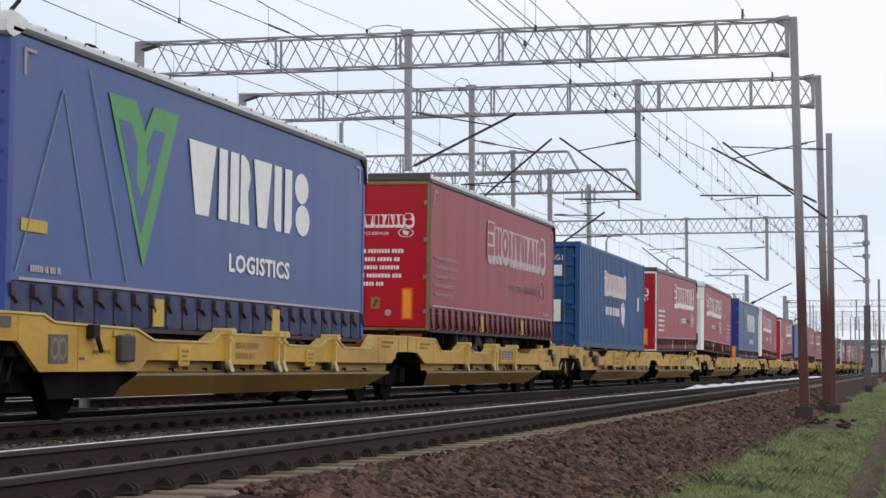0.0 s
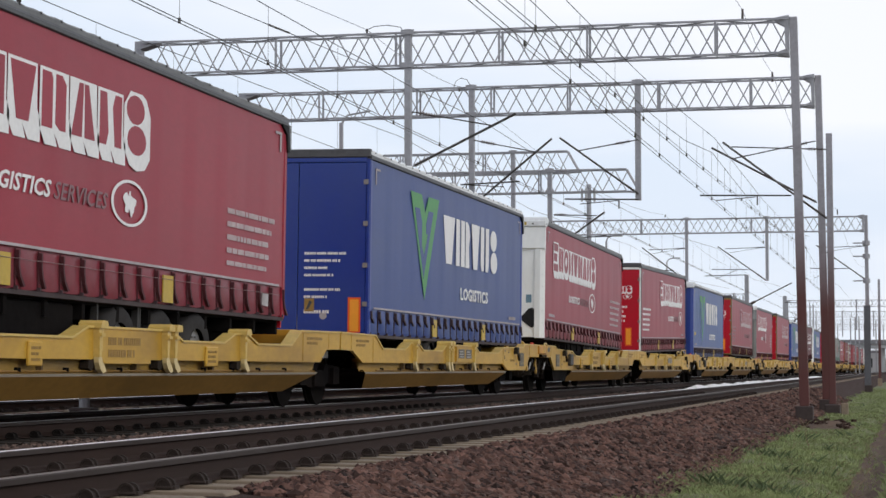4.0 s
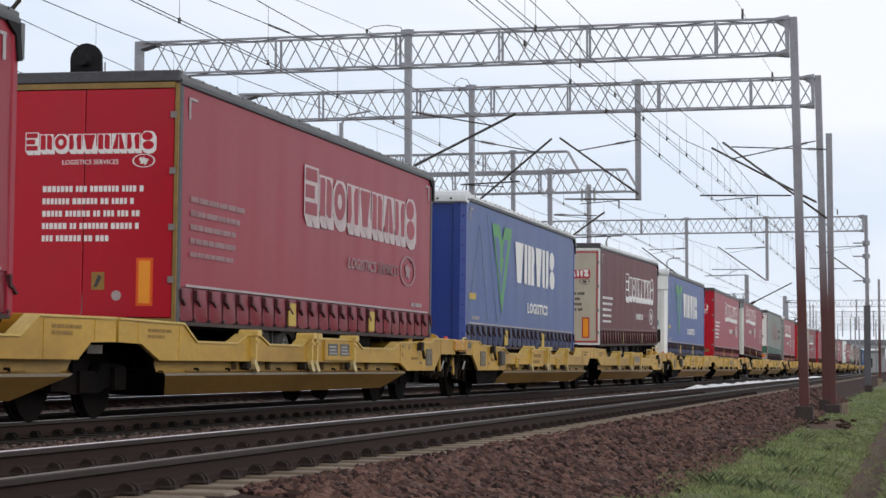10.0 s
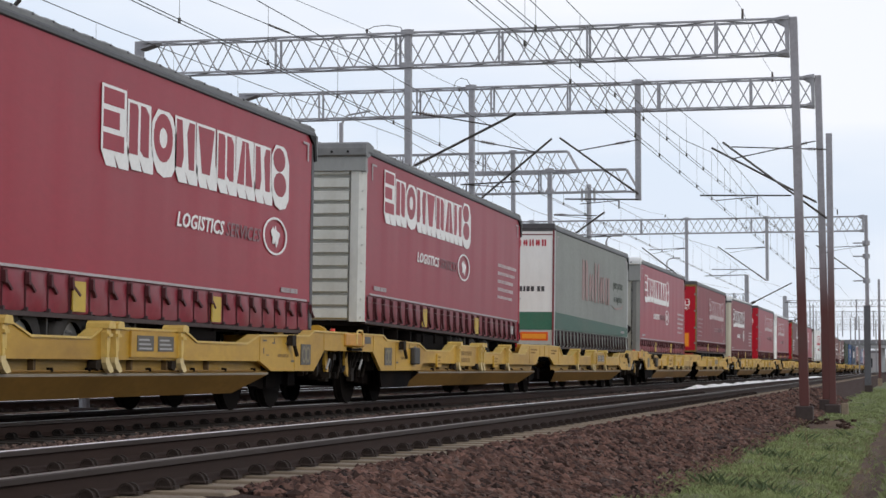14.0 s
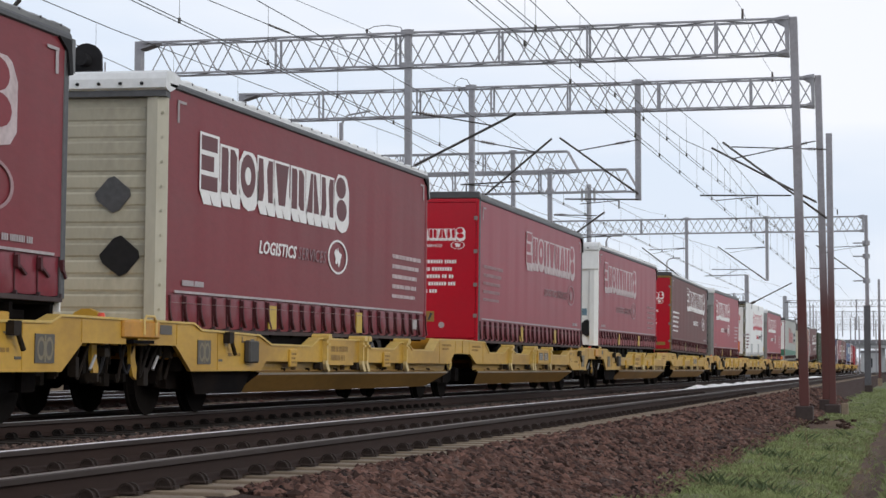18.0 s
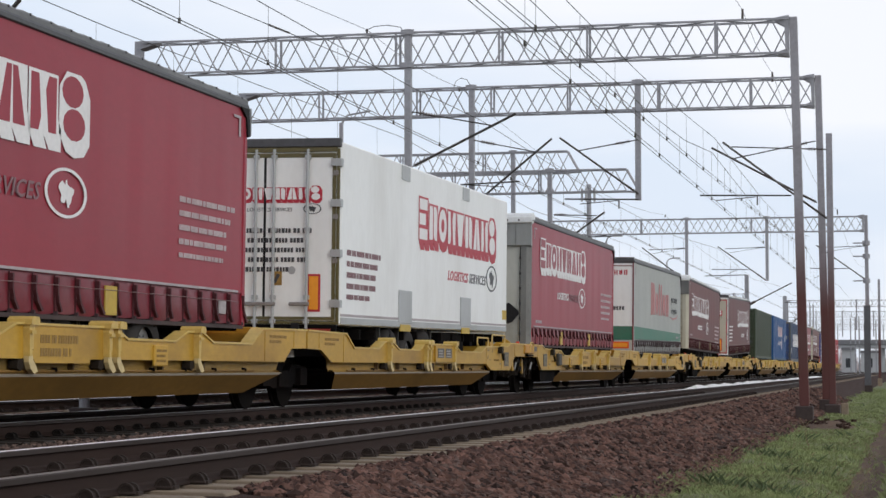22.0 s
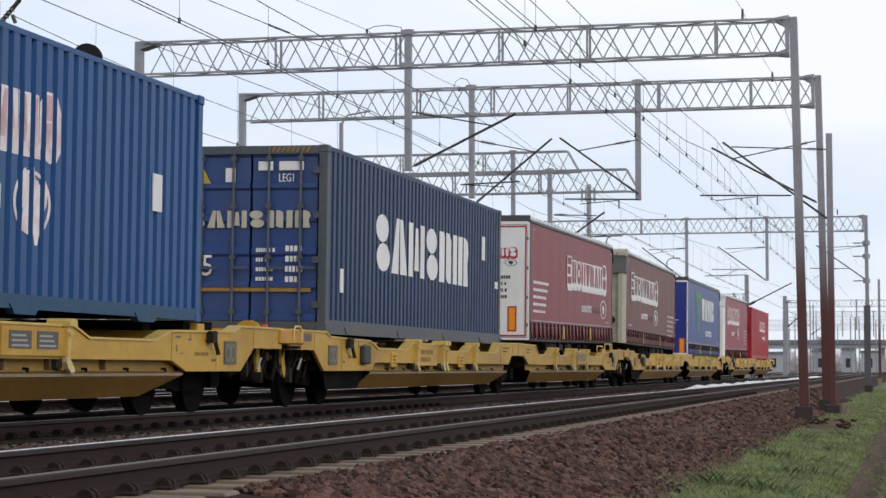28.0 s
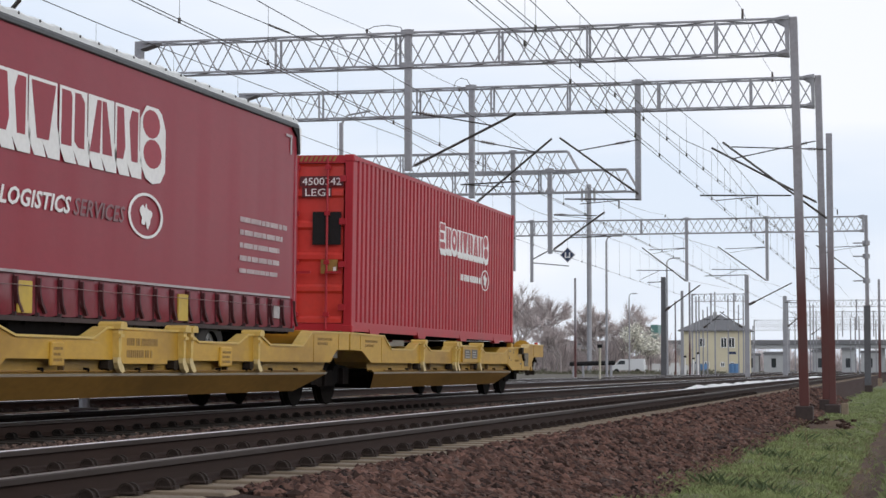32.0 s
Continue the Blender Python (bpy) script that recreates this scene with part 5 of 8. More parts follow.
def add_roof(root, height, cover="roof"):
    def top(bm):
        rng = random.Random(17)
        rows = []
        n = 78
        for i in range(n + 1):
            y = LONG * i / n
            # the tarpaulin is held down at every third cut and bulges between
            puff = (0.0, 0.034, 0.030)[i % 3] * rng.uniform(0.5, 1.1) * (0.7 if cover == "roof" else 0.35)
            lift = 0.01 * (i % 6 == 3) + puff * 0.6
            rows.append([bm.verts.new(c) for c in ((-FLANK, y, height - 0.09), (-FLANK - 0.004, y, height - 0.02 + puff), (-1.1, y, height + lift), (1.1, y, height + lift), (FLANK - 0.03, y, height + puff), (FLANK + 0.004, y, height - 0.025 + puff * 0.8), (FLANK, y, height - 0.09))])
        for a, b in zip(rows, rows[1:]):
            for k in range(6):
                bm.faces.new((a[k], a[k + 1], b[k + 1], b[k]))
        bm.faces.new(rows[0])
        bm.faces.new(rows[-1][::-1])
    piece("roof", shared("roof|%s%.2f" % (cover, height), top, M[cover]), root, label="%s tarpaulin roof, puckered along its edge" % ("white" if cover == "roof" else "grey"))
    for s in (-1, 1):
        def rail(bm):
            prism(bm, [(FLANK - 0.05, height - 0.152), (FLANK + 0.010, height - 0.152), (FLANK + 0.022, height - 0.140), (FLANK + 0.022, height - 0.10), (FLANK + 0.008, height - 0.072), (FLANK - 0.05, height - 0.072)], "y", 0.0, LONG)
            for i in range(26):
                y = 0.28 + i * 0.525
                rod(bm, (FLANK - 0.02, y, height - 0.02), (FLANK + 0.014, y, height - 0.015), 0.016, 6)
        me = shared("roof_rail|%s%.2f" % (cover, height), rail, M["roof_rail"])
        ob = piece("roof_rail", me, root)
        if s < 0:
            ob.scale = (-1, 1, 1)


def add_end_posts(root, paint, base):
    for y in (0.0, LONG - 0.12):
        for s in (-1, 1):
            def post(bm):
                box(bm, -0.05, 0.05, 0, 0.12, base, 4.03)
            piece("corner_post", shared("corner_post|%s%.2f" % (paint, base), post, M[paint], bevel=0.012), root, (s * (FLANK - 0.047), y, 0))


def rear_doors(root, paint, trim, rng, plate, base):
    """The two rear doors with frame, hinges and printing, at the near end."""
    key = "%s%.2f" % (trim, base)
    for s in (-1, 1):
        def jamb(bm):
            box(bm, -0.0225, 0.0225, -0.035, 0.0, base, 4.03)
        piece("door_post", shared("door_post|" + key, jamb, M[trim]), root, (s * 1.2175, 0, 0))
    piece("door_header", shared("rear_header|" + trim, lambda bm: box(bm, -1.19, 1.19, -0.033, 0.0, 3.98, 4.05), M[trim]), root)
    piece("door_sill", shared("rear_sill|" + key, lambda bm: box(bm, -1.19, 1.19, -0.033, 0.0, base, base + 0.05), M[trim]), root)
    for s in (-1, 1):
        def leaf(bm):
            box(bm, 0.006, 1.185, -0.025, -0.002, base + 0.06, 3.97)
        d = piece("door", shared("door|%s%.2f" % (paint, base), leaf, M[paint], bevel=0.008), root)
        if s < 0:
            d.location = (-1.191, 0, 0)
        for z in (1.55, 2.2, 2.9, 3.6):
            piece("hinge", shared("door_hinge", lambda bm: box(bm, -0.05, 0.03, -0.05, -0.02, 0, 0.08), M["hinge"]), d, (1.19 if s > 0 else 0.0, 0, z))
    def beam(bm):
        box(bm, -1.2, 1.2, -0.05, 0.04, base - 0.26, base - 0.004)
    piece("rear_beam", shared("rear_beam|%.2f" % base, beam, M["chassis"]), root, label="black rear beam under the doors")
    for s in (-1, 1):
        piece("tail_lamp", shared("tail_lamp|%.2f" % base, lambda bm: box(bm, -0.20, 0.20, -0.075, -0.05, base - 0.17, base - 0.07), M["tail_red"]), root, (s * 0.92, 0, 0))
        piece("rubber_buffer", shared("rubber_buffer|%.2f" % base, lambda bm: box(bm, -0.06, 0.06, -0.13, -0.05, base - 0.20, base + 0.02), M["strap"]), root, (s * 0.55, 0, 0))
    dark = paint in ("white_paint", "cream")
    def header(bm):
        box(bm, -1.252, 1.252, -0.04, 0.06, 4.055, 4.20)
    piece("roof_header", shared("roof_header", header, M["roof_rail"], bevel=0.015), root, label="dark roof edge over the doors")
    if dark and trim != "olive":
        def line(bm):
            for a, b, c, d in ((-1.17, -1.135, base + 0.08, 3.95), (1.135, 1.17, base + 0.08, 3.95), (-1.135, 1.135, 3.91, 3.95), (-1.135, 1.135, base + 0.08, base + 0.12)):
                box(bm, a, b, -0.031, -0.026, c, d)
        piece("border_line", shared("border_line|%.2f" % base, line, M["red_print"]), root, label="thin red border line")
    ink = M["dark_print"] if dark else M["white"]
    mark = M["red_print"] if dark else M["white"]
    if paint == "blue_door":
        bm = bmesh.new()
        bars(bm, "rear", 0.12, 2.46, -0.027, 0.74, [(0.042, 1.0), (0.042, 0.86), (0.042, 0.56), (0.042, 0.70), (0.042, 0.0), (0.042, 0.85), (0.042, 0.55), (0.042, 0.0), (0.055, 0.58)], rng, 0.080)
        tagged(part("print_block", bm, ink, root, "lines of small print"), kind="stuff")
    else:
        rear_print(root, paint, dark, mark, ink, rng)
    if plate == "o":
        bm = bmesh.new()
        px = 0.17 if paint == "blue_door" else 0.0
        pz = -0.16 if paint == "blue_door" else 0.0
        box(bm, 0.72 + px, 0.94 + px, -0.032, -0.026, base + 0.20 + pz, base + 0.80 + pz)
        rim = part("marker_plate", bm, M["red_print"] if dark else M["orange_rim"], root, "upright orange reflective plate")
        bm = bmesh.new()
        box(bm, 0.755 + px, 0.905 + px, -0.035, -0.032, base + 0.235 + pz, base + 0.765 + pz)
        part("plate_field", bm, M["orange"], rim)
    elif plate == "s":
        bm = bmesh.new()
        box(bm, 0.34, 1.02, -0.034, -0.027, base + 0.20, base + 0.32)
        part("marker_plate", bm, M["dull_trim"], root, "dull yellow reflective plate")
    bm = bmesh.new()
    lift = 0.22 if trim == "olive" else 0.0
    box(bm, 0.13, 0.30, -0.034, -0.027, base + 0.40 + lift, base + 0.62 + lift)
    square = part("sticker", bm, M["bogie_brown"], root, "small ochre sticker with a dark sign")
    bm = bmesh.new()
    prism(bm, [(0.16, base + 0.44 + lift), (0.20, base + 0.43 + lift), (0.27, base + 0.56 + lift), (0.22, base + 0.59 + lift)], "y", -0.037, -0.034)
    part("sticker_sign", bm, M["dark_print"], square)
    bm = bmesh.new()
    disc = [(0.46 + 0.065 * math.cos(k * 0.5236), base + 0.33 + 2.4 * lift + 0.065 * math.sin(k * 0.5236)) for k in range(12)]
    prism(bm, disc, "y", -0.030, -0.026)
    part("round_sticker", bm, M["hem"] if not dark else M["grey_panel"], root)


def rear_print(root, paint, dark, mark, ink, rng):
    crest(root, "rear", -0.80, 3.16, 1.74, 0.28, -0.027, mark, M["white"] if dark else M[paint])
    words_on(root, "LOGISTICS SERVICES", (-0.30, -0.027, 3.03), 0.75, 0.06, ink, REAR)
    roundel(root, "rear", 0.79, 3.07, 0.15, 0.085, -0.027, ink)
    bm = bmesh.new()
    bars(bm, "rear", -0.55, 2.76, -0.027, 1.35, [(0.075, 1.0), (0.075, 0.92), (0.075, 0.95), (0.075, 0.95), (0.075, 0.70)], rng, 0.08)
    tagged(part("print_block", bm, ink, root, "lines of small print"), kind="stuff")


def front_wall(root, style, height, base, cover, colour):
    """The bulkhead at the near end of a trailer that stands with its front this way."""
    paint = {"white": "white_paint", "smooth": "dirty_white", "louvre": "pale_slat", "plank": "plank", "red": "red_door", "blue": "blue_door"}[style]
    def wall(bm):
        if style in ("louvre", "plank"):
            box(bm, -1.2, 1.2, -0.012, 0.02, base + 0.02, 4.0)
        else:
            box(bm, -1.2, 1.2, -0.03, 0.02, base + 0.02, 3.99)
    piece("bulkhead", shared("bulkhead|%s%.2f" % (style, base), wall, M["grimy_panel" if style == "louvre" else paint]), root, label={"white": "white panelled front wall", "smooth": "grey aluminium front wall", "louvre": "pale grey louvred front wall", "plank": "dirty cream planked front wall", "red": "bright red front wall", "blue": "blue front wall"}[style])
    if style in ("louvre", "plank"):
        n, tall, tip = (12, 2.62, -0.07) if style == "louvre" else (13, 2.72, -0.022) if colour == "faded" else (10, 2.3, -0.022)
        h = tall / n
        slat = shared("slat|%s%d" % (style, n), lambda bm: prism(bm, [(-0.012, 0), (tip, h * 0.10), (tip, h * 0.70), (-0.012, h * 0.82)], "x", -1.12, 0.96 if style == "louvre" else 1.05), M[paint])
        for i in range(n):
            piece("slat" if style == "louvre" else "plank", slat, root, (0, 0, base + 0.04 + h * i))
    else:
        seam = shared("seam|" + style, lambda bm: box(bm, -0.012, 0.012, -0.036, -0.03, 1.27, 3.3), M[paint])
        for x in (-0.6, 0.0, 0.6):
            piece("seam_strip", seam, root, (x, 0, 0))
    edge = {"white": "white_paint", "smooth": "dull_edge", "louvre": "pale_slat", "plank": "cream", "red": "white_paint", "blue": "blue_door"}[style]
    def posts(bm):
        w0 = 1.0
        prism(bm, [(w0, -0.07), (1.14, -0.09), (1.252, -0.02), (1.252, 0.10), (w0, 0.10)], "z", base, 4.0)
        for i in range(9):
            rod(bm, (1.2, -0.075, 1.3 + i * 0.3), (1.2, -0.06, 1.3 + i * 0.3), 0.02, 6)
    piece("corner_cover", shared("front_posts|%s%.2f" % (style, base), posts, M[edge]), root)
    if style in ("smooth", "plank", "white", "red", "louvre"):
        band = {"louvre": "fairing", "smooth": "fairing", "plank": "roof_rail" if colour == "faded" else "dark_panel", "white": "white_paint", "red": "white_paint"}[style]
        def top(bm):
            prism(bm, [(-0.12, 3.90 if band == "roof_rail" else {"red": 3.62, "louvre": 3.74}.get(style, 3.45)), (-0.10, 4.02), (0.0, 4.06), (0.05, 3.88 if band == "roof_rail" else 3.7 if style == "louvre" else 3.4)], "x", -1.22, 1.255)
        piece("top_fairing", shared("top_fairing|" + style + band, top, M[band]), root)
    lip = "cream" if colour == "dusty_brown" else "grey_roof" if style == "louvre" or (style == "plank" and cover == "grey_roof") else "roof"
    def capb(bm):
        prism(bm, [(-0.11, 3.975), (-0.16, 4.00), (-0.165, height - 0.06), (-0.14, height + 0.015), (-0.06, height + 0.05), (0.10, height + 0.045), (0.34, height + 0.005), (0.26, 4.06), (0.12, 4.0), (0.0, 3.96)], "x", -1.26, 1.272)
        n = len(bm.faces)
        for i in range(8):
            rod(bm, (-1.0 + i * 0.28, -0.18, height - 0.12), (-1.0 + i * 0.28, -0.14, height - 0.12), 0.022, 8)
        bm.faces.ensure_lookup_table()
        for f in bm.faces[n:]:
            f.material_index = 1
    piece("roof_lip", shared("roof_lip|%s" % lip, capb, [M[lip], M["strap"]]), root, label="%s tarpaulin lip over the front edge" % {"roof": "white", "cream": "dirty cream"}.get(lip, "grey"))
    if style == "smooth":
        def hinge_line(bm):
            rod(bm, (0.985, -0.075, base + 0.1), (0.985, -0.075, 3.42), 0.010, 6)
            for i in range(6):
                rod(bm, (0.985, -0.08, base + 0.25 + i * 0.36), (0.985, -0.08, base + 0.31 + i * 0.36), 0.020, 6)
        piece("hinge_line", shared("hinge_line|%.2f" % base, hinge_line, M["strap"]), root)
        def folds(bm):
            for (xa, za), (xb, zb) in (((0.62, 3.46), (0.72, 4.0)), ((0.88, 3.45), (0.88, 4.02)), ((-0.2, 3.78), (0.55, 3.52)), ((-1.1, 3.95), (-0.3, 3.6))):
                ya, yb = -0.125 + 0.02 * (za - 3.45) / 0.57, -0.125 + 0.02 * (zb - 3.45) / 0.57
                rod(bm, (xa, ya, za), (xb, yb, zb), 0.008, 5)
        piece("fold", shared("fairing_fold", folds, M["dark_panel"]), root)
        piece("lower_patch", shared("lower_patch|%.2f" % base, lambda bm: box(bm, -1.0, 0.95, -0.034, -0.031, base + 0.04, base + 0.85), M["grimy_panel"]), root, label="grimier lower part of the front wall")
    if style in ("smooth", "plank", "white"):
        def placard(bm):
            prism(bm, [(0.36, 1.96), (0.40, 1.86), (0.62, 1.70), (0.72, 1.74), (0.88, 1.93), (0.86, 2.02), (0.64, 2.20), (0.55, 2.17)], "y", -0.055, -0.03)
        piece("placard", shared("placard", placard, M["strap"]), root, (0.30, 0, -0.22) if style == "white" else (0.04, 0, 0.0) if style == "plank" else (0.08, 0, -0.12), label="black diamond placard")
        if colour == "faded":
            piece("placard", shared("placard_grey", placard, M["roof_rail"]), root, (0.0, 0.01, 0.95), label="worn grey diamond placard").scale = (0.9, 1, 0.9)
    if style in ("white", "louvre"):
        def box_b(bm):
            box(bm, -0.1, 0.22, -0.10, -0.03, 1.5, 2.35)
            rod(bm, (-0.06, -0.12, 1.55), (-0.06, -0.12, 2.3), 0.03, 8)
            rod(bm, (0.16, -0.12, 1.55), (0.16, -0.12, 2.3), 0.03, 8)
        piece("hose_box", shared("hose_box", box_b, M["strap"]), root, label="black hose and cable connection box")
    if style == "white":
        bm = bmesh.new()
        box(bm, 0.02, 0.80, -0.176, -0.166, 4.015, 4.095)
        part("maker_plate", bm, M["tag_yellow"], root, "yellow maker's plate under the roof edge")
        bm = bmesh.new()
        box(bm, 0.78, 0.92, -0.036, -0.03, 2.1, 2.3)
        part("sticker", bm, M["pale_line"], root)


KIND_WORDS = {"red": "red", "maroon": "grimy maroon", "faded": "faded red", "brown": "grimy reddish brown", "dusty": "dusty faded red", "dusty_brown": "dusty pale reddish brown", "blue": "blue", "grey": "pale grey and green"}


def trailer(colour, front_near, end, plate, seed, tall, cover, worn, up):
    rng = random.Random(seed)
    ends = {"white": "a white front wall", "smooth": "a grey front wall", "louvre": "a louvred front wall", "plank": "a cream planked front wall", "red": "a red front wall", "blue": "a blue front wall",
            "red_door": "red rear doors", "white_paint": "white rear doors", "cream": "dirty white rear doors", "blue_door": "blue rear doors"}
    root = tagged(new("semi_trailer"), "%s curtain-sided semi-trailer with %s" % (KIND_WORDS[colour], ends[end]), "semi-trailer", group="trailers on the train")
    height = 4.17
    base = 1.23 if tall else 1.06
    drop = up
    key = "%s%s%s%s%.2f" % (colour, end == "blue", front_near, worn and colour == "grey", base)
    grimy = worn and colour == "grey"
    shade = "faded_blue" if colour == "blue" and end == "blue" else "grimy_grey" if grimy else "deep_blue" if colour == "blue" and not front_near else colour
    cloth = M[shade]
    piece("curtain", shared("curtain|" + key, curtain_build(0.007, base), cloth, smooth=True), root)
    back = piece("curtain", MESHES["curtain|" + key], root)
    back.scale = (-1, 1, 1)
    low = {"grey": "grey_skirt", "brown": "brown_skirt", "dusty_brown": "brown_skirt", "maroon": "brown_skirt", "blue": "navy_skirt" if front_near else "deep_blue"}.get(colour, "red_skirt")
    if grimy:
        low = "grimy_skirt"
    piece("curtain_skirt", shared("skirt|%s%.2f" % (low, base), skirt_build(base), M[low], smooth=True), root, label="tensioned lower curtain edge")
    def trim(bm):
        box(bm, FLANK - 0.01, FLANK + 0.008, 0.3, LONG - 0.3, base + 0.455, base + 0.485)
    dull = colour in ("brown", "dusty_brown", "maroon")
    if colour != "grey":
        piece("curtain_trim", shared("trim|%s%.2f" % (dull, base), trim, M["hem_dull" if dull else "hem"]), root)
    def hem(bm):
        box(bm, FLANK - 0.09, FLANK + 0.000, 0.05, LONG - 0.05, base - 0.03, base + 0.02)
    piece("side_rave", shared("hem|%.2f" % base, hem, M["rave"]), root)
    def floor_b(bm):
        box(bm, -FLANK + 0.02, FLANK - 0.1, 0.03, LONG - 0.03, base - 0.06, base + 0.09)
    piece("floor", shared("trailer_floor|%.2f" % base, floor_b, M["chassis"]), root)
    def lid_b(bm):
        box(bm, -FLANK + 0.05, FLANK - 0.06, 0.05, LONG - 0.02, 3.9, 4.04)
    piece("roof_frame", shared("roof_frame", lid_b, M["chassis"]), root)
    n = 24
    make = 0 if colour == "blue" or seed // 2 % 2 else 2
    for i in range(n + 1):
        swing = rng.choice((0.02, 0.06, 0.06, 0.09))
        piece("strap", shared("strap|%.2f%d%s" % (swing, make, colour in ("blue", "grey")), strap_build(swing, make), [M["buckle" if colour in ("blue", "grey") else "buckle_red"], M["buckle"]]), root, (0, 0.10 + (LONG - 0.2) * i / n, base))
    if make:
        def cord(bm):
            step = (LONG - 0.2) / n
            tube(bm, [(FLANK + 0.026, 0.10 + step * (i + k / 3), base + 0.335 - 0.006 * math.sin(math.pi * k / 3) * (1 + (i * 7) % 3) / 2) for i in range(n) for k in range(3)], 0.004, 4)
        piece("cord", shared("cord|%.2f" % base, cord, M["cord"]), root, label="thin dusty cord along the tensioners")
    tag_paint = "olive_tag" if dull else "tag_yellow"
    tag = shared("skirt_tag|%s%.2f" % (tag_paint, base), lambda bm: box(bm, FLANK + 0.0, FLANK + 0.018, -0.17, 0.17, base + 0.05, base + 0.38), M[tag_paint])
    for k in () if colour == "grey" else (0.31, 0.65) if front_near else (0.35, 0.68):
        y = min(LONG - 0.5, LONG * k)
        piece("marker_plate", tag, root, (0, y, 0), "%s plate tucked behind the straps" % ("grimy olive" if dull else "dusty yellow"))
    if front_near and colour != "blue" and seed % 4 < 2:
        scrap = shared("skirt_scrap|%.2f" % base, lambda bm: prism(bm, [(-0.14, base + 0.16), (0.13, base + 0.15), (0.14, base + 0.32), (-0.13, base + 0.335)], "x", FLANK + 0.0, FLANK + 0.018), M["buckle_pale"])
        piece("paper_tag", scrap, root, (0, LONG - 0.95, 0), "dusty paper tag tucked behind the straps")
    add_roof(root, height, cover)
    # black tarpaulin ear at the far top corner
    def ear(bm):
        prism(bm, [(LONG - 0.34, 4.03), (LONG - 0.02, 4.03), (LONG + 0.05, 3.66), (LONG - 0.04, 3.64), (LONG - 0.10, 3.90)], "x", FLANK - 0.02, FLANK + 0.03)
        n = len(bm.faces)
        prism(bm, [(FLANK - 0.5, 3.85), (FLANK + 0.02, 3.68), (FLANK + 0.02, 4.05), (FLANK - 0.5, 4.05)], "y", LONG + 0.022, LONG + 0.11)
        bm.faces.ensure_lookup_table()
        for f in bm.faces[n:]:
            f.material_index = 1
    piece("roof_ear", shared("roof_ear|" + cover, ear, [M["strap"], M[cover]]), root, label="dark-edged tarpaulin flap at the roof corner")
    add_end_posts(root, "blue_door" if colour == "blue" else "grey_panel" if colour == "grey" else colour if front_near else "roof_rail", base)
    add_running_gear(root, not front_near)
    # corner bracket marks at the top of the curtain
    for y0, s in ((0.30, 1), (LONG - 0.30, -1)):
        bm = bmesh.new()
        prism(bm, [(y0, 3.62), (y0 + 0.07 * s, 3.62), (y0 + 0.07 * s, 3.90), (y0, 3.90)], "x", FLANK + 0.004, FLANK + 0.008)
        prism(bm, [(y0, 3.865), (y0 + 0.30 * s, 3.865), (y0 + 0.30 * s, 3.90), (y0, 3.90)], "x", FLANK + 0.0085, FLANK + 0.0125)
        part("corner_mark", bm, M["hem"], root)
    face = FLANK + 0.009
    if colour == "grey":
        bm = bmesh.new()
        prism(bm, [(0.12, 1.52), (LONG - 0.12, 1.52), (LONG - 0.12, 1.80), (0.12, 1.95)], "x", face - 0.006, face - 0.002)
        part("green_band", bm, M["grimy_green" if grimy else "green"], root, "faded green band along the curtain")
        a = 4.4
        pink = "grimy_pink" if grimy else "pink_print"
        for kind, w, h in (("halves", 1.05, 1.12), ("pebble", 0.85, 0.80), ("bars", 0.85, 1.12), ("pebble", 0.85, 0.80), ("twin", 0.85, 0.80)):
            mark(root, "side", (kind,), (w,), a, 2.40, h, face, M[pink])
            a += w + 0.18
        slogan = M["grimy_skirt"] if grimy else M["dark_print"]
        bm = bmesh.new()
        prism(bm, [(10.0, 2.42), (10.9, 2.30), (12.2, 2.36), (12.6, 2.52), (12.2, 2.42), (10.9, 2.36)], "x", face, face + 0.004)
        part("brand_swoosh", bm, M[pink], root)
        words_on(root, "your partner", (face, 10.4, 2.95), 2.0, 0.30, slogan)
        words_on(root, "in logistics", (face, 10.5, 2.55), 1.8, 0.30, slogan)
    elif colour == "blue":
        off = -0.12 if front_near else 0.10
        if front_near:
            bm = bmesh.new()
            prism(bm, [(0.30, 2.02), (0.95, 2.02), (0.95, 2.15), (0.30, 2.15)], "x", face, face + 0.004)
            part("sticker", bm, M["tag_yellow"], root)
        bm = bmesh.new()
        prism(bm, [(2.67, 3.73), (3.50, 3.73), (3.80, 3.40), (4.08, 3.73), (4.93, 3.73), (3.82, 1.79)], "x", face, face + 0.003)
        logo = part("brand_wedge", bm, M["lime"], root, "green wedge pointing down")
        logo.location = (0, off, 0)
        bm = bmesh.new()
        prism(bm, [(2.98, 3.46), (3.36, 3.46), (3.56, 3.22), (3.56, 2.78), (3.72, 2.62), (3.72, 2.18)], "x", face + 0.003, face + 0.006)
        part("brand_fill", bm, cloth, logo)
        bm = bmesh.new()
        prism(bm, [(4.46, 3.46), (4.08, 3.46), (3.88, 3.22), (3.88, 3.02), (4.02, 3.02), (3.722, 2.58), (3.722, 2.18)], "x", face + 0.003, face + 0.006)
        part("brand_fill", bm, cloth, logo)
        mark(root, "side", ("wedge", "post", "round_block", "wedge", "twin", "blobs"), (1.02, 0.32, 0.86, 0.80, 0.84, 0.78), 5.32 + off, 2.56, 0.93, face, M["white"], 0.13)
        words_on(root, "LOGISTICS", (face, 6.90 + off, 1.90), 2.7, 0.25, M["white"], bold=0.03)
        bm = bmesh.new()
        for (y0, z0), (y1, z1) in (((0.2, 1.6), (1.3, 3.6)), ((1.3, 3.6), (2.2, 1.6)), ((2.0, 3.9), (3.2, 1.6))):
            d = 0.016
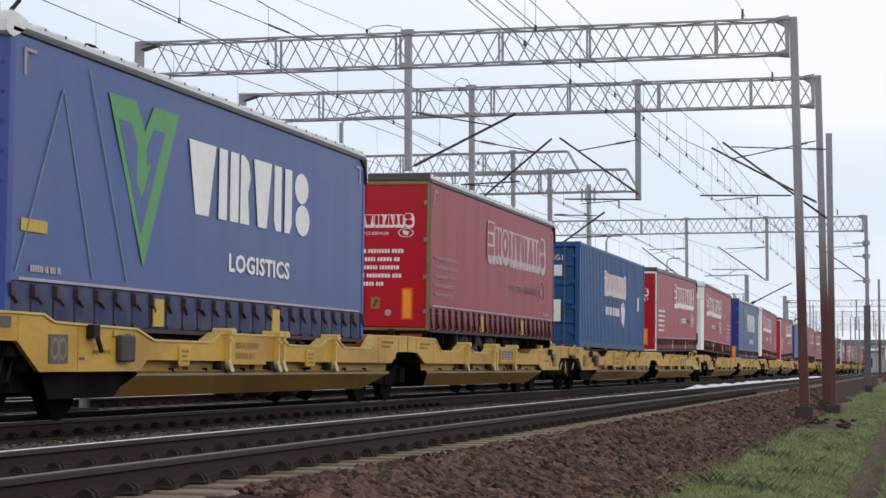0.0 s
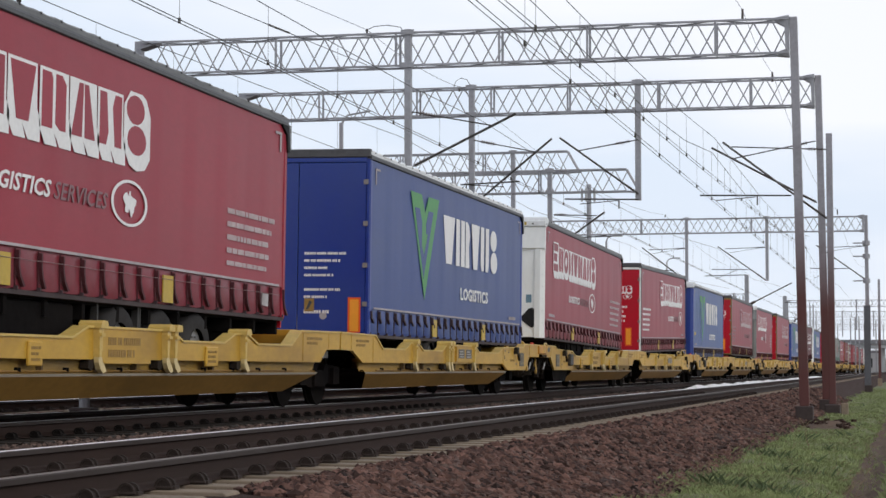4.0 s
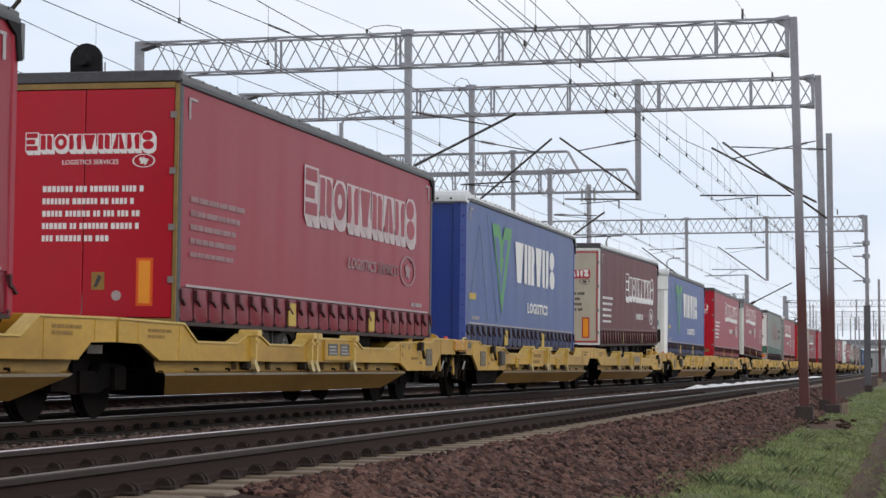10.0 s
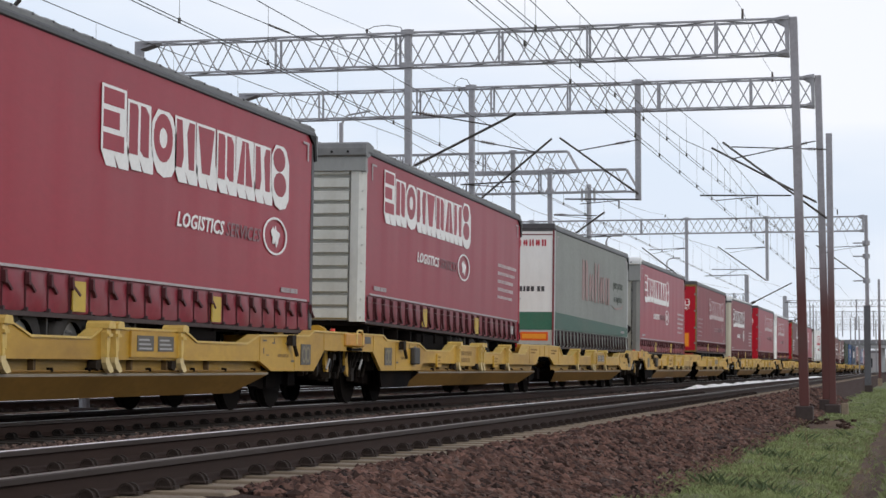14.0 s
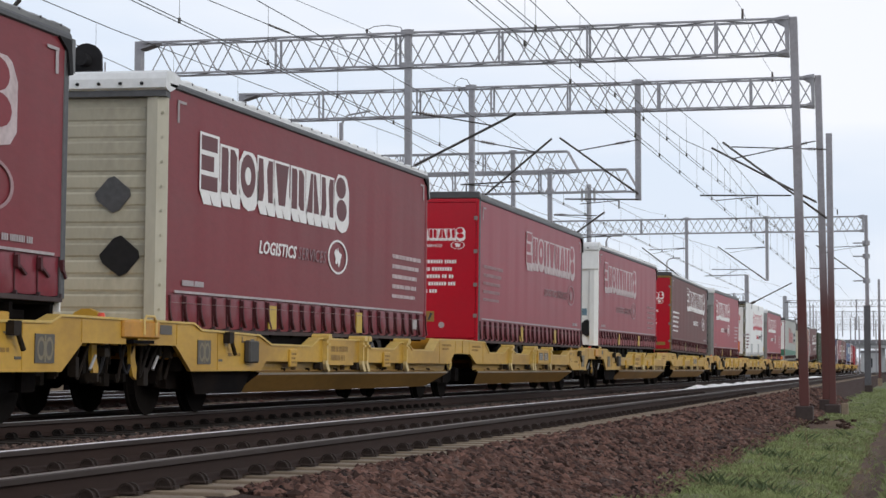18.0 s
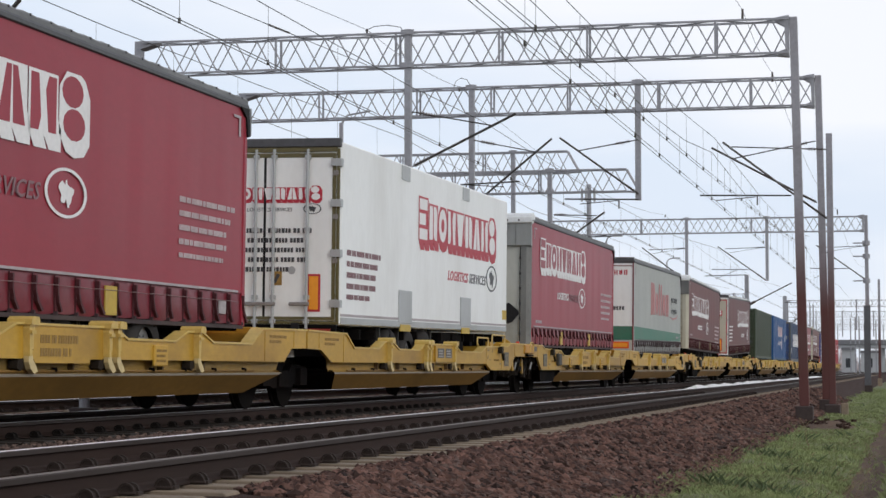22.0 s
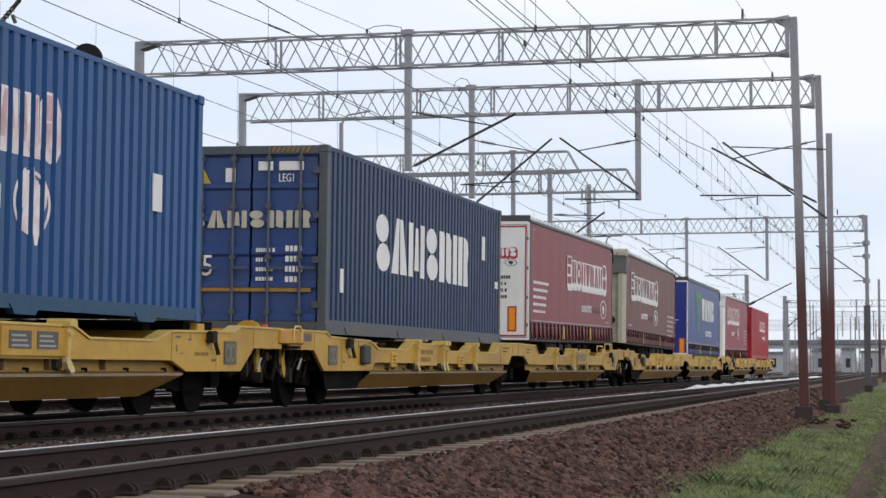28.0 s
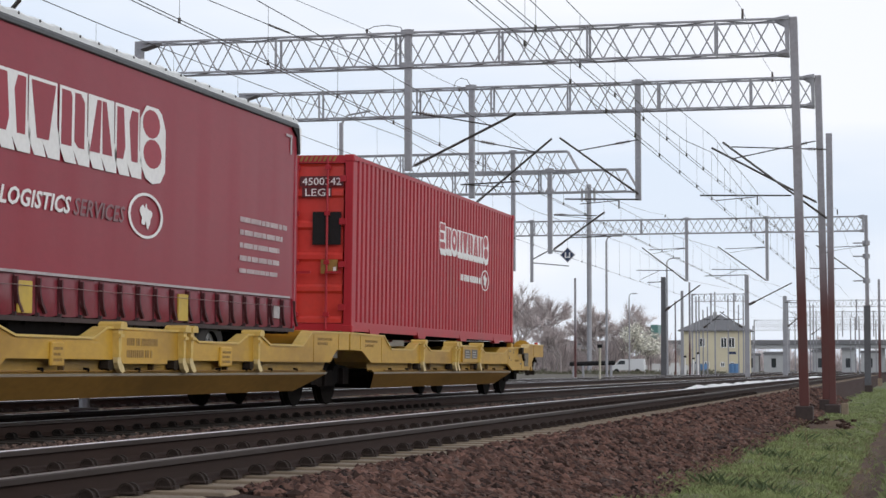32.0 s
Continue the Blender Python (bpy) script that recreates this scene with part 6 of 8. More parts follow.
            prism(bm, [(y0 - d, z0), (y0 + d, z0), (y1 + d, z1), (y1 - d, z1)], "x", face, face + 0.004)
        part("brand_line", bm, M["pale_line"], root, "thin pale slanting lines") if front_near else bm.free()
    else:
        a0 = 1.12 if front_near else 5.30
        ink = M["worn_white"] if worn else M["white"]
        crest(root, "side", a0, 2.77 + drop, 7.0, 0.90, face, ink, M["dark_label"] if colour == "faded" and front_near else cloth)
        small = M["faint"] if worn else ink
        words_on(root, "LOGISTICS", (face, a0 + 2.45, 2.235 + drop), 1.78, 0.19, small, slant=0.25, bold=0.022)
        words_on(root, "SERVICES", (face, a0 + 4.30, 2.235 + drop), 1.48, 0.19, M["dim"], slant=0.25, bold=0.012)
        roundel(root, "side", a0 + 6.45, 2.36 + drop, 0.56, 0.27, face, small, 0.85)
        bm = bmesh.new()
        bars(bm, "side", 11.05 if front_near else 0.42, (2.60 + drop * 1.3) if front_near else 2.66 + max(0.0, drop * 0.5), face, 2.10, [(0.07, 1.0), (0.07, 0.92), (0.07, 0.85), (0.07, 0.85), (0.06, 0.8)], rng, 0.105)
        tagged(part("print_block", bm, M["faint"] if worn else M["worn_white"] if front_near else M["white"], root, "lines of small print"), kind="stuff")
    bm = bmesh.new()
    bars(bm, "side", 0.55 if front_near else LONG - 1.6, base + 0.62, face, 0.8, [(0.07, 1.0)], rng, 0.05)
    tagged(part("print_block", bm, M["hem"], root), kind="stuff")
    if front_near:
        front_wall(root, end, height, base, cover, colour)
    elif colour == "grey":
        rear_doors_grey(root, rng)
    else:
        rear_doors(root, end, {"y": "dull_trim", "w": "white_paint"}.get(plate[0], end), rng, plate[1], base)
    def far_end(bm):
        box(bm, -1.2, 1.2, LONG - 0.02, LONG + 0.02, 1.1, 4.0)
    piece("end_wall", shared("far_end|" + ("f" if front_near else "b"), far_end, M["red_door"] if front_near else M["white_paint"]), root)
    return root


def rear_doors_grey(root, rng):
    def leaf(bm):
        box(bm, 0.004, 1.2, -0.02, 0.0, 1.95, 4.0)
    for x in (0.0, -1.204):
        piece("door", shared("grey_rear", leaf, M["white_paint"]), root, (x, 0, 0), label="white rear door with a green foot")
    for s in (-1, 1):
        piece("door_post", shared("grey_post", lambda bm: box(bm, -0.02, 0.02, -0.04, 0, 1.1, 4.02), M["post_red"]), root, (s * 1.225, 0, 0))
    piece("roof_header", shared("roof_header", lambda bm: box(bm, -1.252, 1.252, -0.04, 0.06, 4.06, 4.165), M["roof_rail"], bevel=0.015), root, label="dark roof edge over the doors")
    piece("header_panel", shared("grey_header", lambda bm: box(bm, -1.2, 1.2, -0.03, 0.0, 4.0, 4.058), M["roof_rail"]), root)
    def band(bm):
        box(bm, -1.2, 1.2, -0.02, 0.0, 1.50, 1.945)
    piece("door_band", shared("grey_band", band, M["green"]), root)
    def plateb(bm):
        box(bm, 0.0, 0.72, -0.036, -0.031, 1.22, 1.44)
    def plate_mid(bm):
        box(bm, 0.05, 0.67, -0.040, -0.0365, 1.27, 1.39)
    for x in (0.38, -1.10):
        rim = piece("marker_plate", shared("grey_plate", plateb, M["orange_rim"]), root, (x, 0, 0), label="wide orange reflective plate with a red rim")
        piece("plate_field", shared("grey_plate_mid", plate_mid, M["orange"]), rim)
    piece("header_line", shared("header_line", lambda bm: box(bm, -1.19, 1.19, -0.025, -0.021, 3.90, 3.93), M["post_red"]), root)
    piece("door_gap", shared("door_gap", lambda bm: box(bm, -0.006, 0.010, -0.023, -0.0205, 1.96, 3.89), M["grey_skirt"]), root)
    bm = bmesh.new()
    prism(bm, [(0.02, 2.30), (0.40, 2.30), (0.22, 2.06)], "y", -0.027, -0.021)
    part("placard_holder", bm, M["grey_panel"], root, "grey triangular placard holder")
    def dark(bm):
        box(bm, -1.2, 1.2, -0.03, 0.0, 1.12, 1.49)
    piece("rear_beam", shared("grey_dark", dark, M["dirty_white"]), root, label="dirty white rear beam")
    mark(root, "rear", ("halves", "pebble", "bars", "pebble", "twin"), (0.14, 0.11, 0.11, 0.11, 0.11), 0.25, 3.62, 0.17, -0.021, M["red_print"], 0.05)
    bm = bmesh.new()
    bars(bm, "rear", -0.6, 2.6, -0.02, 1.6, [(0.13, 1.0)], rng, 0.1)
    tagged(part("print_block", bm, M["dark_print"], root), kind="stuff")
    words_on(root, "your partner", (-0.8, -0.021, 3.62), 0.75, 0.13, M["dark_print"], REAR)
    words_on(root, "in logistics", (-0.8, -0.021, 3.44), 0.68, 0.13, M["dark_print"], REAR)
    bm = bmesh.new()
    box(bm, -0.36, -0.16, -0.03, -0.021, 2.12, 2.42)
    part("sticker", bm, M["grey_panel"], root)


def reefer(seed):
    """A smooth white insulated trailer."""
    rng = random.Random(seed)
    root = tagged(new("semi_trailer"), "clean white refrigerated semi-trailer with red print on a pocket wagon", "semi-trailer", group="trailers on the train")
    bm = bmesh.new()
    box(bm, -FLANK, FLANK, 0.03, LONG, 1.22, 4.15)
    part("box_body", bm, M["white_paint"], root, "smooth white insulated body", bevel=0.03)
    bm = bmesh.new()
    box(bm, FLANK, FLANK + 0.012, 0.06, LONG - 0.06, 1.24, 1.34)
    part("lower_rail", bm, M["grey_panel"], root)
    bm = bmesh.new()
    box(bm, FLANK, FLANK + 0.010, 0.06, LONG - 0.06, 1.36, 1.40)
    part("side_trim", bm, M["hem"], root)
    for y in (3.95, 9.0):
        bm = bmesh.new()
        box(bm, FLANK, FLANK + 0.012, y, y + 0.60, 3.86, 4.12)
        part("vent_plate", bm, M["grey_panel"], root)
    for y in (3.8, 8.85):
        bm = bmesh.new()
        box(bm, FLANK, FLANK + 0.02, y, y + 0.95, 1.30, 1.89)
        part("hatch", bm, M["grey_panel"], root, "grey service hatch", bevel=0.01)
        bm = bmesh.new()
        box(bm, FLANK, FLANK + 0.02, y + 0.1, y + 0.85, 1.16, 1.28)
        part("step_plate", bm, M["tag_yellow"], root)
    bm = bmesh.new()
    box(bm, FLANK, FLANK + 0.008, LONG - 0.5, LONG - 0.05, 1.50, 1.71)
    part("sticker", bm, M["tag_yellow"], root)
    crest(root, "side", 5.25, 2.70, 7.1, 0.97, FLANK + 0.003, M["red_print"], M["white"])
    words_on(root, "LOGISTICS", (FLANK + 0.002, 7.7, 2.20), 1.85, 0.20, M["red_print"], slant=0.25, bold=0.022)
    words_on(root, "SERVICES", (FLANK + 0.002, 9.65, 2.20), 1.7, 0.20, M["dark_print"], slant=0.25, bold=0.012)
    roundel(root, "side", 11.95, 2.36, 0.56, 0.28, FLANK + 0.002, M["dark_print"])
    bm = bmesh.new()
    bars(bm, "side", 0.40, 2.44, FLANK + 0.002, 2.15, [(0.09, 1.0), (0.09, 0.92), (0.09, 0.85), (0.09, 0.85), (0.08, 0.7)], rng, 0.09)
    tagged(part("print_block", bm, M["dim"], root), kind="stuff")
    rear_doors(root, "white_paint", "olive", rng, "o", 1.23)
    frame_mesh = shared("reefer_door_frame", lambda bm: [box(bm, a, b, -0.030, -0.0265, c, d) for a, b, c, d in ((-1.18, -1.12, 1.30, 3.96), (1.12, 1.18, 1.30, 3.96), (-1.12, 1.12, 3.89, 3.96), (-1.12, 1.12, 1.30, 1.35))], M["olive"])
    piece("door_seal", frame_mesh, root, label="olive seal round the white doors")
    piece("door_gap", shared("reefer_gap", lambda bm: box(bm, -0.02, 0.02, -0.031, -0.0265, 1.35, 3.89), M["strap"]), root)
    for x in (-0.70, -0.14, 0.16, 0.72):
        def rod_b(bm):
            rod(bm, (0, -0.065, 1.16), (0, -0.065, 4.02), 0.026, 8)
            for z in (1.24, 1.62, 2.7, 3.86):
                box(bm, -0.045, 0.045, -0.085, -0.026, z, z + 0.07)
        lock = piece("lock_rod", shared("reefer_rod", rod_b, M["grey_panel"]), root, (x, 0, 0))
        piece("handle", shared("reefer_handle", lambda bm: box(bm, -0.28, 0.06, -0.115, -0.09, 1.52, 1.58), M["hinge"], bevel=0.01), lock)
    def hinge(bm):
        for z in (1.5, 2.3, 3.1, 3.75):
            box(bm, 1.10, 1.27, -0.06, 0.08, z, z + 0.12)
    piece("hinge_plates", shared("reefer_hinges", hinge, M["grey_panel"]), root)
    add_running_gear(root, True)
    return root


# -- containers --
BOX_L, BOX_H = 13.716, 2.896
BOX_Z = 1.10


def corrugated(bm, x, y0, y1, z0, z1, pitch=0.270, deep=0.072):
    n = int((y1 - y0) / pitch)
    step = (y1 - y0) / n
    line = []
    for i in range(n):
        y = y0 + i * step
        line += [(x, y), (x, y + step * 0.52), (x - deep, y + step * 0.60), (x - deep, y + step * 0.90)]
    line.append((x, y1))
    lo = [bm.verts.new((a, b, z0)) for a, b in line]
    hi = [bm.verts.new((a, b, z1)) for a, b in line]
    for i in range(len(line) - 1):
        bm.faces.new((lo[i], lo[i + 1], hi[i + 1], hi[i]))


def print_on_ribs(root, names, y0, y1, pitch=0.270):
    """Print on a corrugated wall shows on the outer ribs only: cut it there and take out what would bridge the hollows."""
    n = int((y1 - y0) / pitch)
    step = (y1 - y0) / n
    for ob in root.children_recursive:
        if ob.name.split(".")[0] not in names:
            continue
        shift = ob.location.y + (ob.parent.location.y if ob.parent != root else 0.0)
        me = ob.data.copy()
        ys = [v.co.y + shift for v in me.vertices]
        if max(ys) < 1.0:
            continue
        bm = bmesh.new()
        bm.from_mesh(me)
        for i in range(int((min(ys) - y0) / step) - 1, int((max(ys) - y0) / step) + 2):
            for k in (-0.02, 0.54):
                bmesh.ops.bisect_plane(bm, geom=bm.verts[:] + bm.edges[:] + bm.faces[:], plane_co=(0, y0 + (i + k) * step - shift, 0), plane_no=(0, 1, 0))
        gone = [f for f in bm.faces if ((f.calc_center_bounds().y + shift - y0) / step + 0.02) % 1.0 > 0.56]
        bmesh.ops.delete(bm, geom=gone, context="FACES")
        bm.to_mesh(me)
        bm.free()
        ob.data = me
        tagged(ob, "white print broken up by the ribs", kind="stuff")


def container(paint, door_paint, frame_paint, label, style, seed, worn=False):
    rng = random.Random(seed)
    root = tagged(new("shipping_container"), label, "container", group="containers on the train")
    z0, z1 = BOX_Z, BOX_Z + BOX_H
    for s in (1, -1):
        ob = piece("side_wall", shared("cont_side|" + paint, lambda bm: corrugated(bm, 1.235, 0.15, BOX_L - 0.15, z0 + 0.16, z1 - 0.065), M[paint]), root)
        if s < 0:
            ob.scale = (-1, 1, 1)
        def top_rail(bm):
            box(bm, 1.17, 1.238, 0.1, BOX_L - 0.1, z1 - 0.07, z1 - 0.01)
        def low_rail(bm):
            box(bm, 1.16, 1.25, 0.1, BOX_L - 0.1, z0 + (0.02 if frame_paint != "frame_grey" else -0.05), z0 + 0.17)
            for y in (1.2, 4.6, 8.2, 11.6):
                prism(bm, [(y, z0 - 0.035), (y + 0.5, z0 - 0.035), (y + 0.62, z0 + 0.07), (y - 0.12, z0 + 0.07)], "x", 1.17, 1.262)
        for nm, fn in (("top_rail", top_rail), ("bottom_rail", low_rail)):
            r = piece(nm, shared("%s|%s" % (nm, paint), fn, M[("blue_rail" if paint == "cont_blue" else frame_paint) if nm == "bottom_rail" else paint]), root)
            if s < 0:
                r.scale = (-1, 1, 1)
    for y in (0.0, BOX_L - 0.16, 0.75, BOX_L - 0.91):
        for s in (-1, 1):
            corner = y in (0.0, BOX_L - 0.16)
            def post(bm):
                box(bm, -0.07, 0.07, 0, 0.16, z0 + 0.1, z1 - 0.1)
            def slim(bm):
                box(bm, -0.07, 0.045, 0, 0.10, z0 + 0.1, z1 - 0.1)
            piece("corner_post" if corner else "intermediate_post", shared(("cpost|" if corner else "ipost|") + frame_paint, post if corner else slim, M[frame_paint], bevel=0.01), root, (s * 1.18, y, 0))
            if corner:
                def cast(bm):
                    box(bm, -0.09, 0.085, -0.01, 0.17, -0.06, 0.06)
                for z in (z0 + 0.06, z1 - 0.06):
                    piece("corner_casting", shared("casting|" + frame_paint, cast, M[frame_paint], bevel=0.015), root, (s * 1.18, y, z))
    def roof_b(bm):
        n = 48
        for i in range(n):
            y = 0.2 + (BOX_L - 0.4) * i / n
            box(bm, -1.16, 1.16, y, y + 0.14, z1 - 0.06, z1 - 0.02)
        box(bm, -1.17, 1.17, 0.15, BOX_L - 0.15, z1 - 0.10, z1 - 0.05)
    piece("roof", shared("cont_roof|" + paint, roof_b, M[paint]), root)
    def floor_b(bm):
        box(bm, -1.15, 1.15, 0.15, BOX_L - 0.15, z0 + 0.03, z0 + 0.16)
    piece("floor", shared("cont_floor", floor_b, M["chassis"]), root)
    def far_b(bm):
        box(bm, -1.12, 1.12, BOX_L - 0.06, BOX_L - 0.02, z0 + 0.1, z1 - 0.1)
    piece("end_wall", shared("cont_far|" + paint, far_b, M[paint]), root)
    # door end, towards the camera
    def header(bm):
        box(bm, -1.12, 1.12, 0.0, 0.12, z1 - 0.14, z1 - 0.01)
    def sill(bm):
        box(bm, -1.12, 1.12, 0.0, 0.12, z0 + 0.02, z0 + 0.14)
    piece("door_sill", shared("door_sill|" + frame_paint, sill, M[frame_paint]), root)
    piece("door_header", shared("header|" + frame_paint, header, M[frame_paint]), root)
    for i in range(9 if style in ("small_crest", "bold") else 0):
        bm = bmesh.new()
        prism(bm, [(0.25 + i * 0.08, z1 - 0.11), (0.29 + i * 0.08, z1 - 0.11), (0.33 + i * 0.08, z1 - 0.03), (0.29 + i * 0.08, z1 - 0.03)], "y", -0.006, 0.0)
        part("hazard_stripe", bm, M["bogie_brown"], root)
    for s in (-1, 1):
        def leaf(bm):
            ribs = 5
            h = (z1 - 0.15 - (z0 + 0.15)) / ribs
            line = []
            for k in range(ribs):
                a = z0 + 0.15 + k * h
                line += [(0.02, a), (0.02, a + 0.07), (0.055, a + 0.11), (0.055, a + h - 0.04)]
            prism(bm, line + [(0.02, z0 + 0.15 + ribs * h), (0.09, z0 + 0.15 + ribs * h), (0.09, z0 + 0.15)], "x", 0.02, 1.08)
        d = piece("door", shared("cont_door|" + door_paint, leaf, M[door_paint]), root)
        if s < 0:
            d.location = (-1.10, 0, 0)
        for x in (0.30, 0.82):
            def rod_b(bm):
                rod(bm, (0, 0.0, z0 + 0.05), (0, 0.0, z1 - 0.05), 0.02, 6)
                for z in (0.25, 1.1, 1.9, 2.65):
                    box(bm, -0.045, 0.045, -0.025, 0.04, z0 + z, z0 + z + 0.07)
                box(bm, -0.02, 0.26, -0.05, -0.02, z0 + 0.95, z0 + 0.99)
            piece("lock_rod", shared("lock_rod|" + frame_paint, rod_b, M["frame_grey" if frame_paint != "cont_red" else "cont_red"]), d, (x, -0.01, 0))
        for z in (0.35, 1.05, 1.75, 2.45):
            piece("hinge", shared("cont_hinge|" + frame_paint, lambda bm: box(bm, -0.06, 0.05, -0.03, 0.03, 0, 0.10), M[frame_paint]), d, (1.09 if s > 0 else 0.01, 0, z0 + z))
    side = 1.252
    if style == "crest":
        crest(root, "side", 4.65, 2.68, 4.6, 0.74, 1.238, M["print_patchy"], M["pink_patch"])
        bm = bmesh.new()
        bars(bm, "side", 4.95, 2.36, 1.238, 2.9, [(0.24, 1.0)], rng, 0.1)
        tagged(part("print_block", bm, M["print_patchy"], root), kind="stuff")
        roundel(root, "side", 8.6, 2.22, 0.46, 0.34, 1.238, M["print_patchy"], 1.9)
        bm = bmesh.new()
        box(bm, 0.30, 0.72, 0.008, 0.018, 1.80, 2.40)
        part("data_label", bm, M["white"], root, "white data label")
        bm = bmesh.new()
        box(bm, 0.35, 0.75, 0.008, 0.018, 3.05, 3.35)
        part("sticker", bm, M["white"], root)
        words_on(root, "LEG1", (0.35, 0.015, 3.48), 0.4, 0.15, M["white"], REAR)
        bm = bmesh.new()
        box(bm, side - 0.012, side + 0.002, 12.0, 12.3, 2.4, 2.85)
        part("sticker", bm, M["white"], root)
        if worn:
            print_on_ribs(root, ("brand_slab", "brand_fill", "print_block", "roundel", "roundel_figure"), 0.15, BOX_L - 0.15)
    elif style == "bold":
        names = ("blobs", "tent", "triple", "blobs", "halves", "post", "round_block")
        mark(root, "side", names, (0.98, 1.12, 1.22, 0.98, 1.08, 0.36, 0.98), 3.0, 2.18, 0.98, 1.2375, M["white"], 0.12)
        mark(root, "rear", names, (0.25, 0.29, 0.32, 0.25, 0.28, 0.10, 0.26), -1.0, 2.70, 0.27, 0.012, M["cream"], 0.04)
        words_on(root, "45", (-1.02, 0.012, 1.95), 0.40, 0.33, M["white"], REAR)
        words_on(root, "LEG1", (0.45, 0.012, 3.42), 0.24, 0.13, M["white"], REAR)
        for x0, x1, za, zb in ((0.12, 0.36, 3.60, 3.74), (0.46, 0.86, 3.60, 3.74), (-0.42, -0.26, 3.42, 3.64)):
            bm = bmesh.new()
            box(bm, x0, x1, 0.006, 0.016, za, zb)
            part("number_label", bm, M["white"], root, "small white label")
        bm = bmesh.new()
        prism(bm, [(-0.92, 3.40), (-0.66, 3.40), (-0.79, 3.64)], "y", 0.006, 0.016)
        part("warning_sign", bm, M["tag_yellow"], root, "yellow warning triangle")
        bm = bmesh.new()
        bars(bm, "rear", 0.10, 2.38, 0.016, 0.34, [(0.06, 1.0), (0.06, 0.6), (0.06, 0.9), (0.06, 0.8)], rng, 0.09)
        bars(bm, "rear", 0.58, 2.42, 0.016, 0.30, [(0.09, 1.0), (0.09, 0.9), (0.09, 1.0), (0.09, 0.9)], rng, 0.07)
        tagged(part("print_block", bm, M["white"], root), kind="stuff")
        bm = bmesh.new()
        box(bm, -1.08, 1.0, 0.006, 0.014, 1.70, 1.76)
        part("stripe", bm, M["bogie_brown"], root, "dull yellow stripe across the doors")
        for y0, y1, za, zb in ((0.80, 0.98, 1.72, 2.10), (11.7, 12.0, 2.8, 3.3), (13.1, 13.4, 2.25, 2.4)):
            bm = bmesh.new()
            box(bm, side - 0.008, side + 0.004, y0, y1, za, zb)
            part("sticker", bm, M["white"], root)
    elif style == "small_crest":
        crest(root, "side", 6.3, 2.72, 4.6, 0.62, 1.238, M["white"], M[paint])
        bm = bmesh.new()
        bars(bm, "side", 8.2, 2.42, 1.238, 2.0, [(0.13, 1.0)], rng, 0.1)
        tagged(part("print_block", bm, M["white"], root), kind="stuff")
        roundel(root, "side", 10.6, 2.38, 0.40, 0.22, 1.238, M["white"])
        for words, x0, z0, w in (("4500342", 0.38, 3.50, 0.66), ("LEG1", 0.42, 3.32, 0.42)):
            bm = bmesh.new()
            box(bm, x0 - 0.04, x0 + w + 0.04, 0.012, 0.018, z0 - 0.025, z0 + 0.145)
            part("number_label", bm, M["dark_label"], root, "dark red label patch")
            words_on(root, words, (x0, 0.0115, z0), w, 0.12, M["white"], REAR)
        for x, w in ((-0.17, 0.47), (0.57, 0.48)):
            bm = bmesh.new()
            box(bm, x, x + w, 0.004, 0.016, 2.52, 3.06)
            part("door_vent", bm, M["strap"], root, "dark square vent")
        bm = bmesh.new()
        box(bm, 0.72, 1.0, 0.006, 0.016, 2.05, 2.28)
        lab = part("data_label", bm, M["bogie_brown"], root, "dull brown plate on the door")
        bm = bmesh.new()
        box(bm, 0.93, 0.98, 0.002, 0.006, 2.07, 2.16)
        part("label_mark", bm, M["white"], lab)
    return root


# -- double pocket wagon --
TOP_LINE = [(0.18, 1.06), (2.02, 1.06), (2.30, 0.985), (4.62, 0.955), (5.15, 0.835), (7.12, 0.835), (7.52, 0.955), (10.12, 0.955), (10.48, 0.835), (12.02, 0.835), (12.45, 0.955), (12.98, 0.955),
            (13.40, 0.835), (14.95, 0.835), (15.42, 1.05), (17.50, 1.065)]
WING = 1.43


def along(mirror, d):
    return HALF - d if mirror else d - HALF


def unit_side(mirror):
    """The upright flank plate of one half wagon: its recessed top edge and the arches over the couplers and the middle bogie."""
    def build(bm):
        low = [(17.50, 0.81), (16.80, 0.80)] + ([(16.20, 0.61)] if mirror else [(16.45, 0.61)]) + ([(4.56, 0.615), (4.04, 0.48)] if mirror else [(4.98, 0.615), (4.74, 0.485)]) + [(1.97, 0.48), (1.42, 0.79), (0.18, 0.79)]
        pts = TOP_LINE + low
        pts = [(along(mirror, a), b) for a, b in pts]
        prism(bm, pts, "x", WING - 0.05, WING)
        # folded top flange, rubbed pale
        n = len(bm.faces)
        for (a, za), (b, zb) in zip(TOP_LINE, TOP_LINE[1:]):
            prism(bm, [(along(mirror, a), za), (along(mirror, b), zb), (along(mirror, b), zb + 0.025), (along(mirror, a), za + 0.025)], "x", WING - 0.16, WING + 0.02)
        bm.faces.ensure_lookup_table()
        for f in bm.faces[n:]:
            f.material_index = 1
    return build


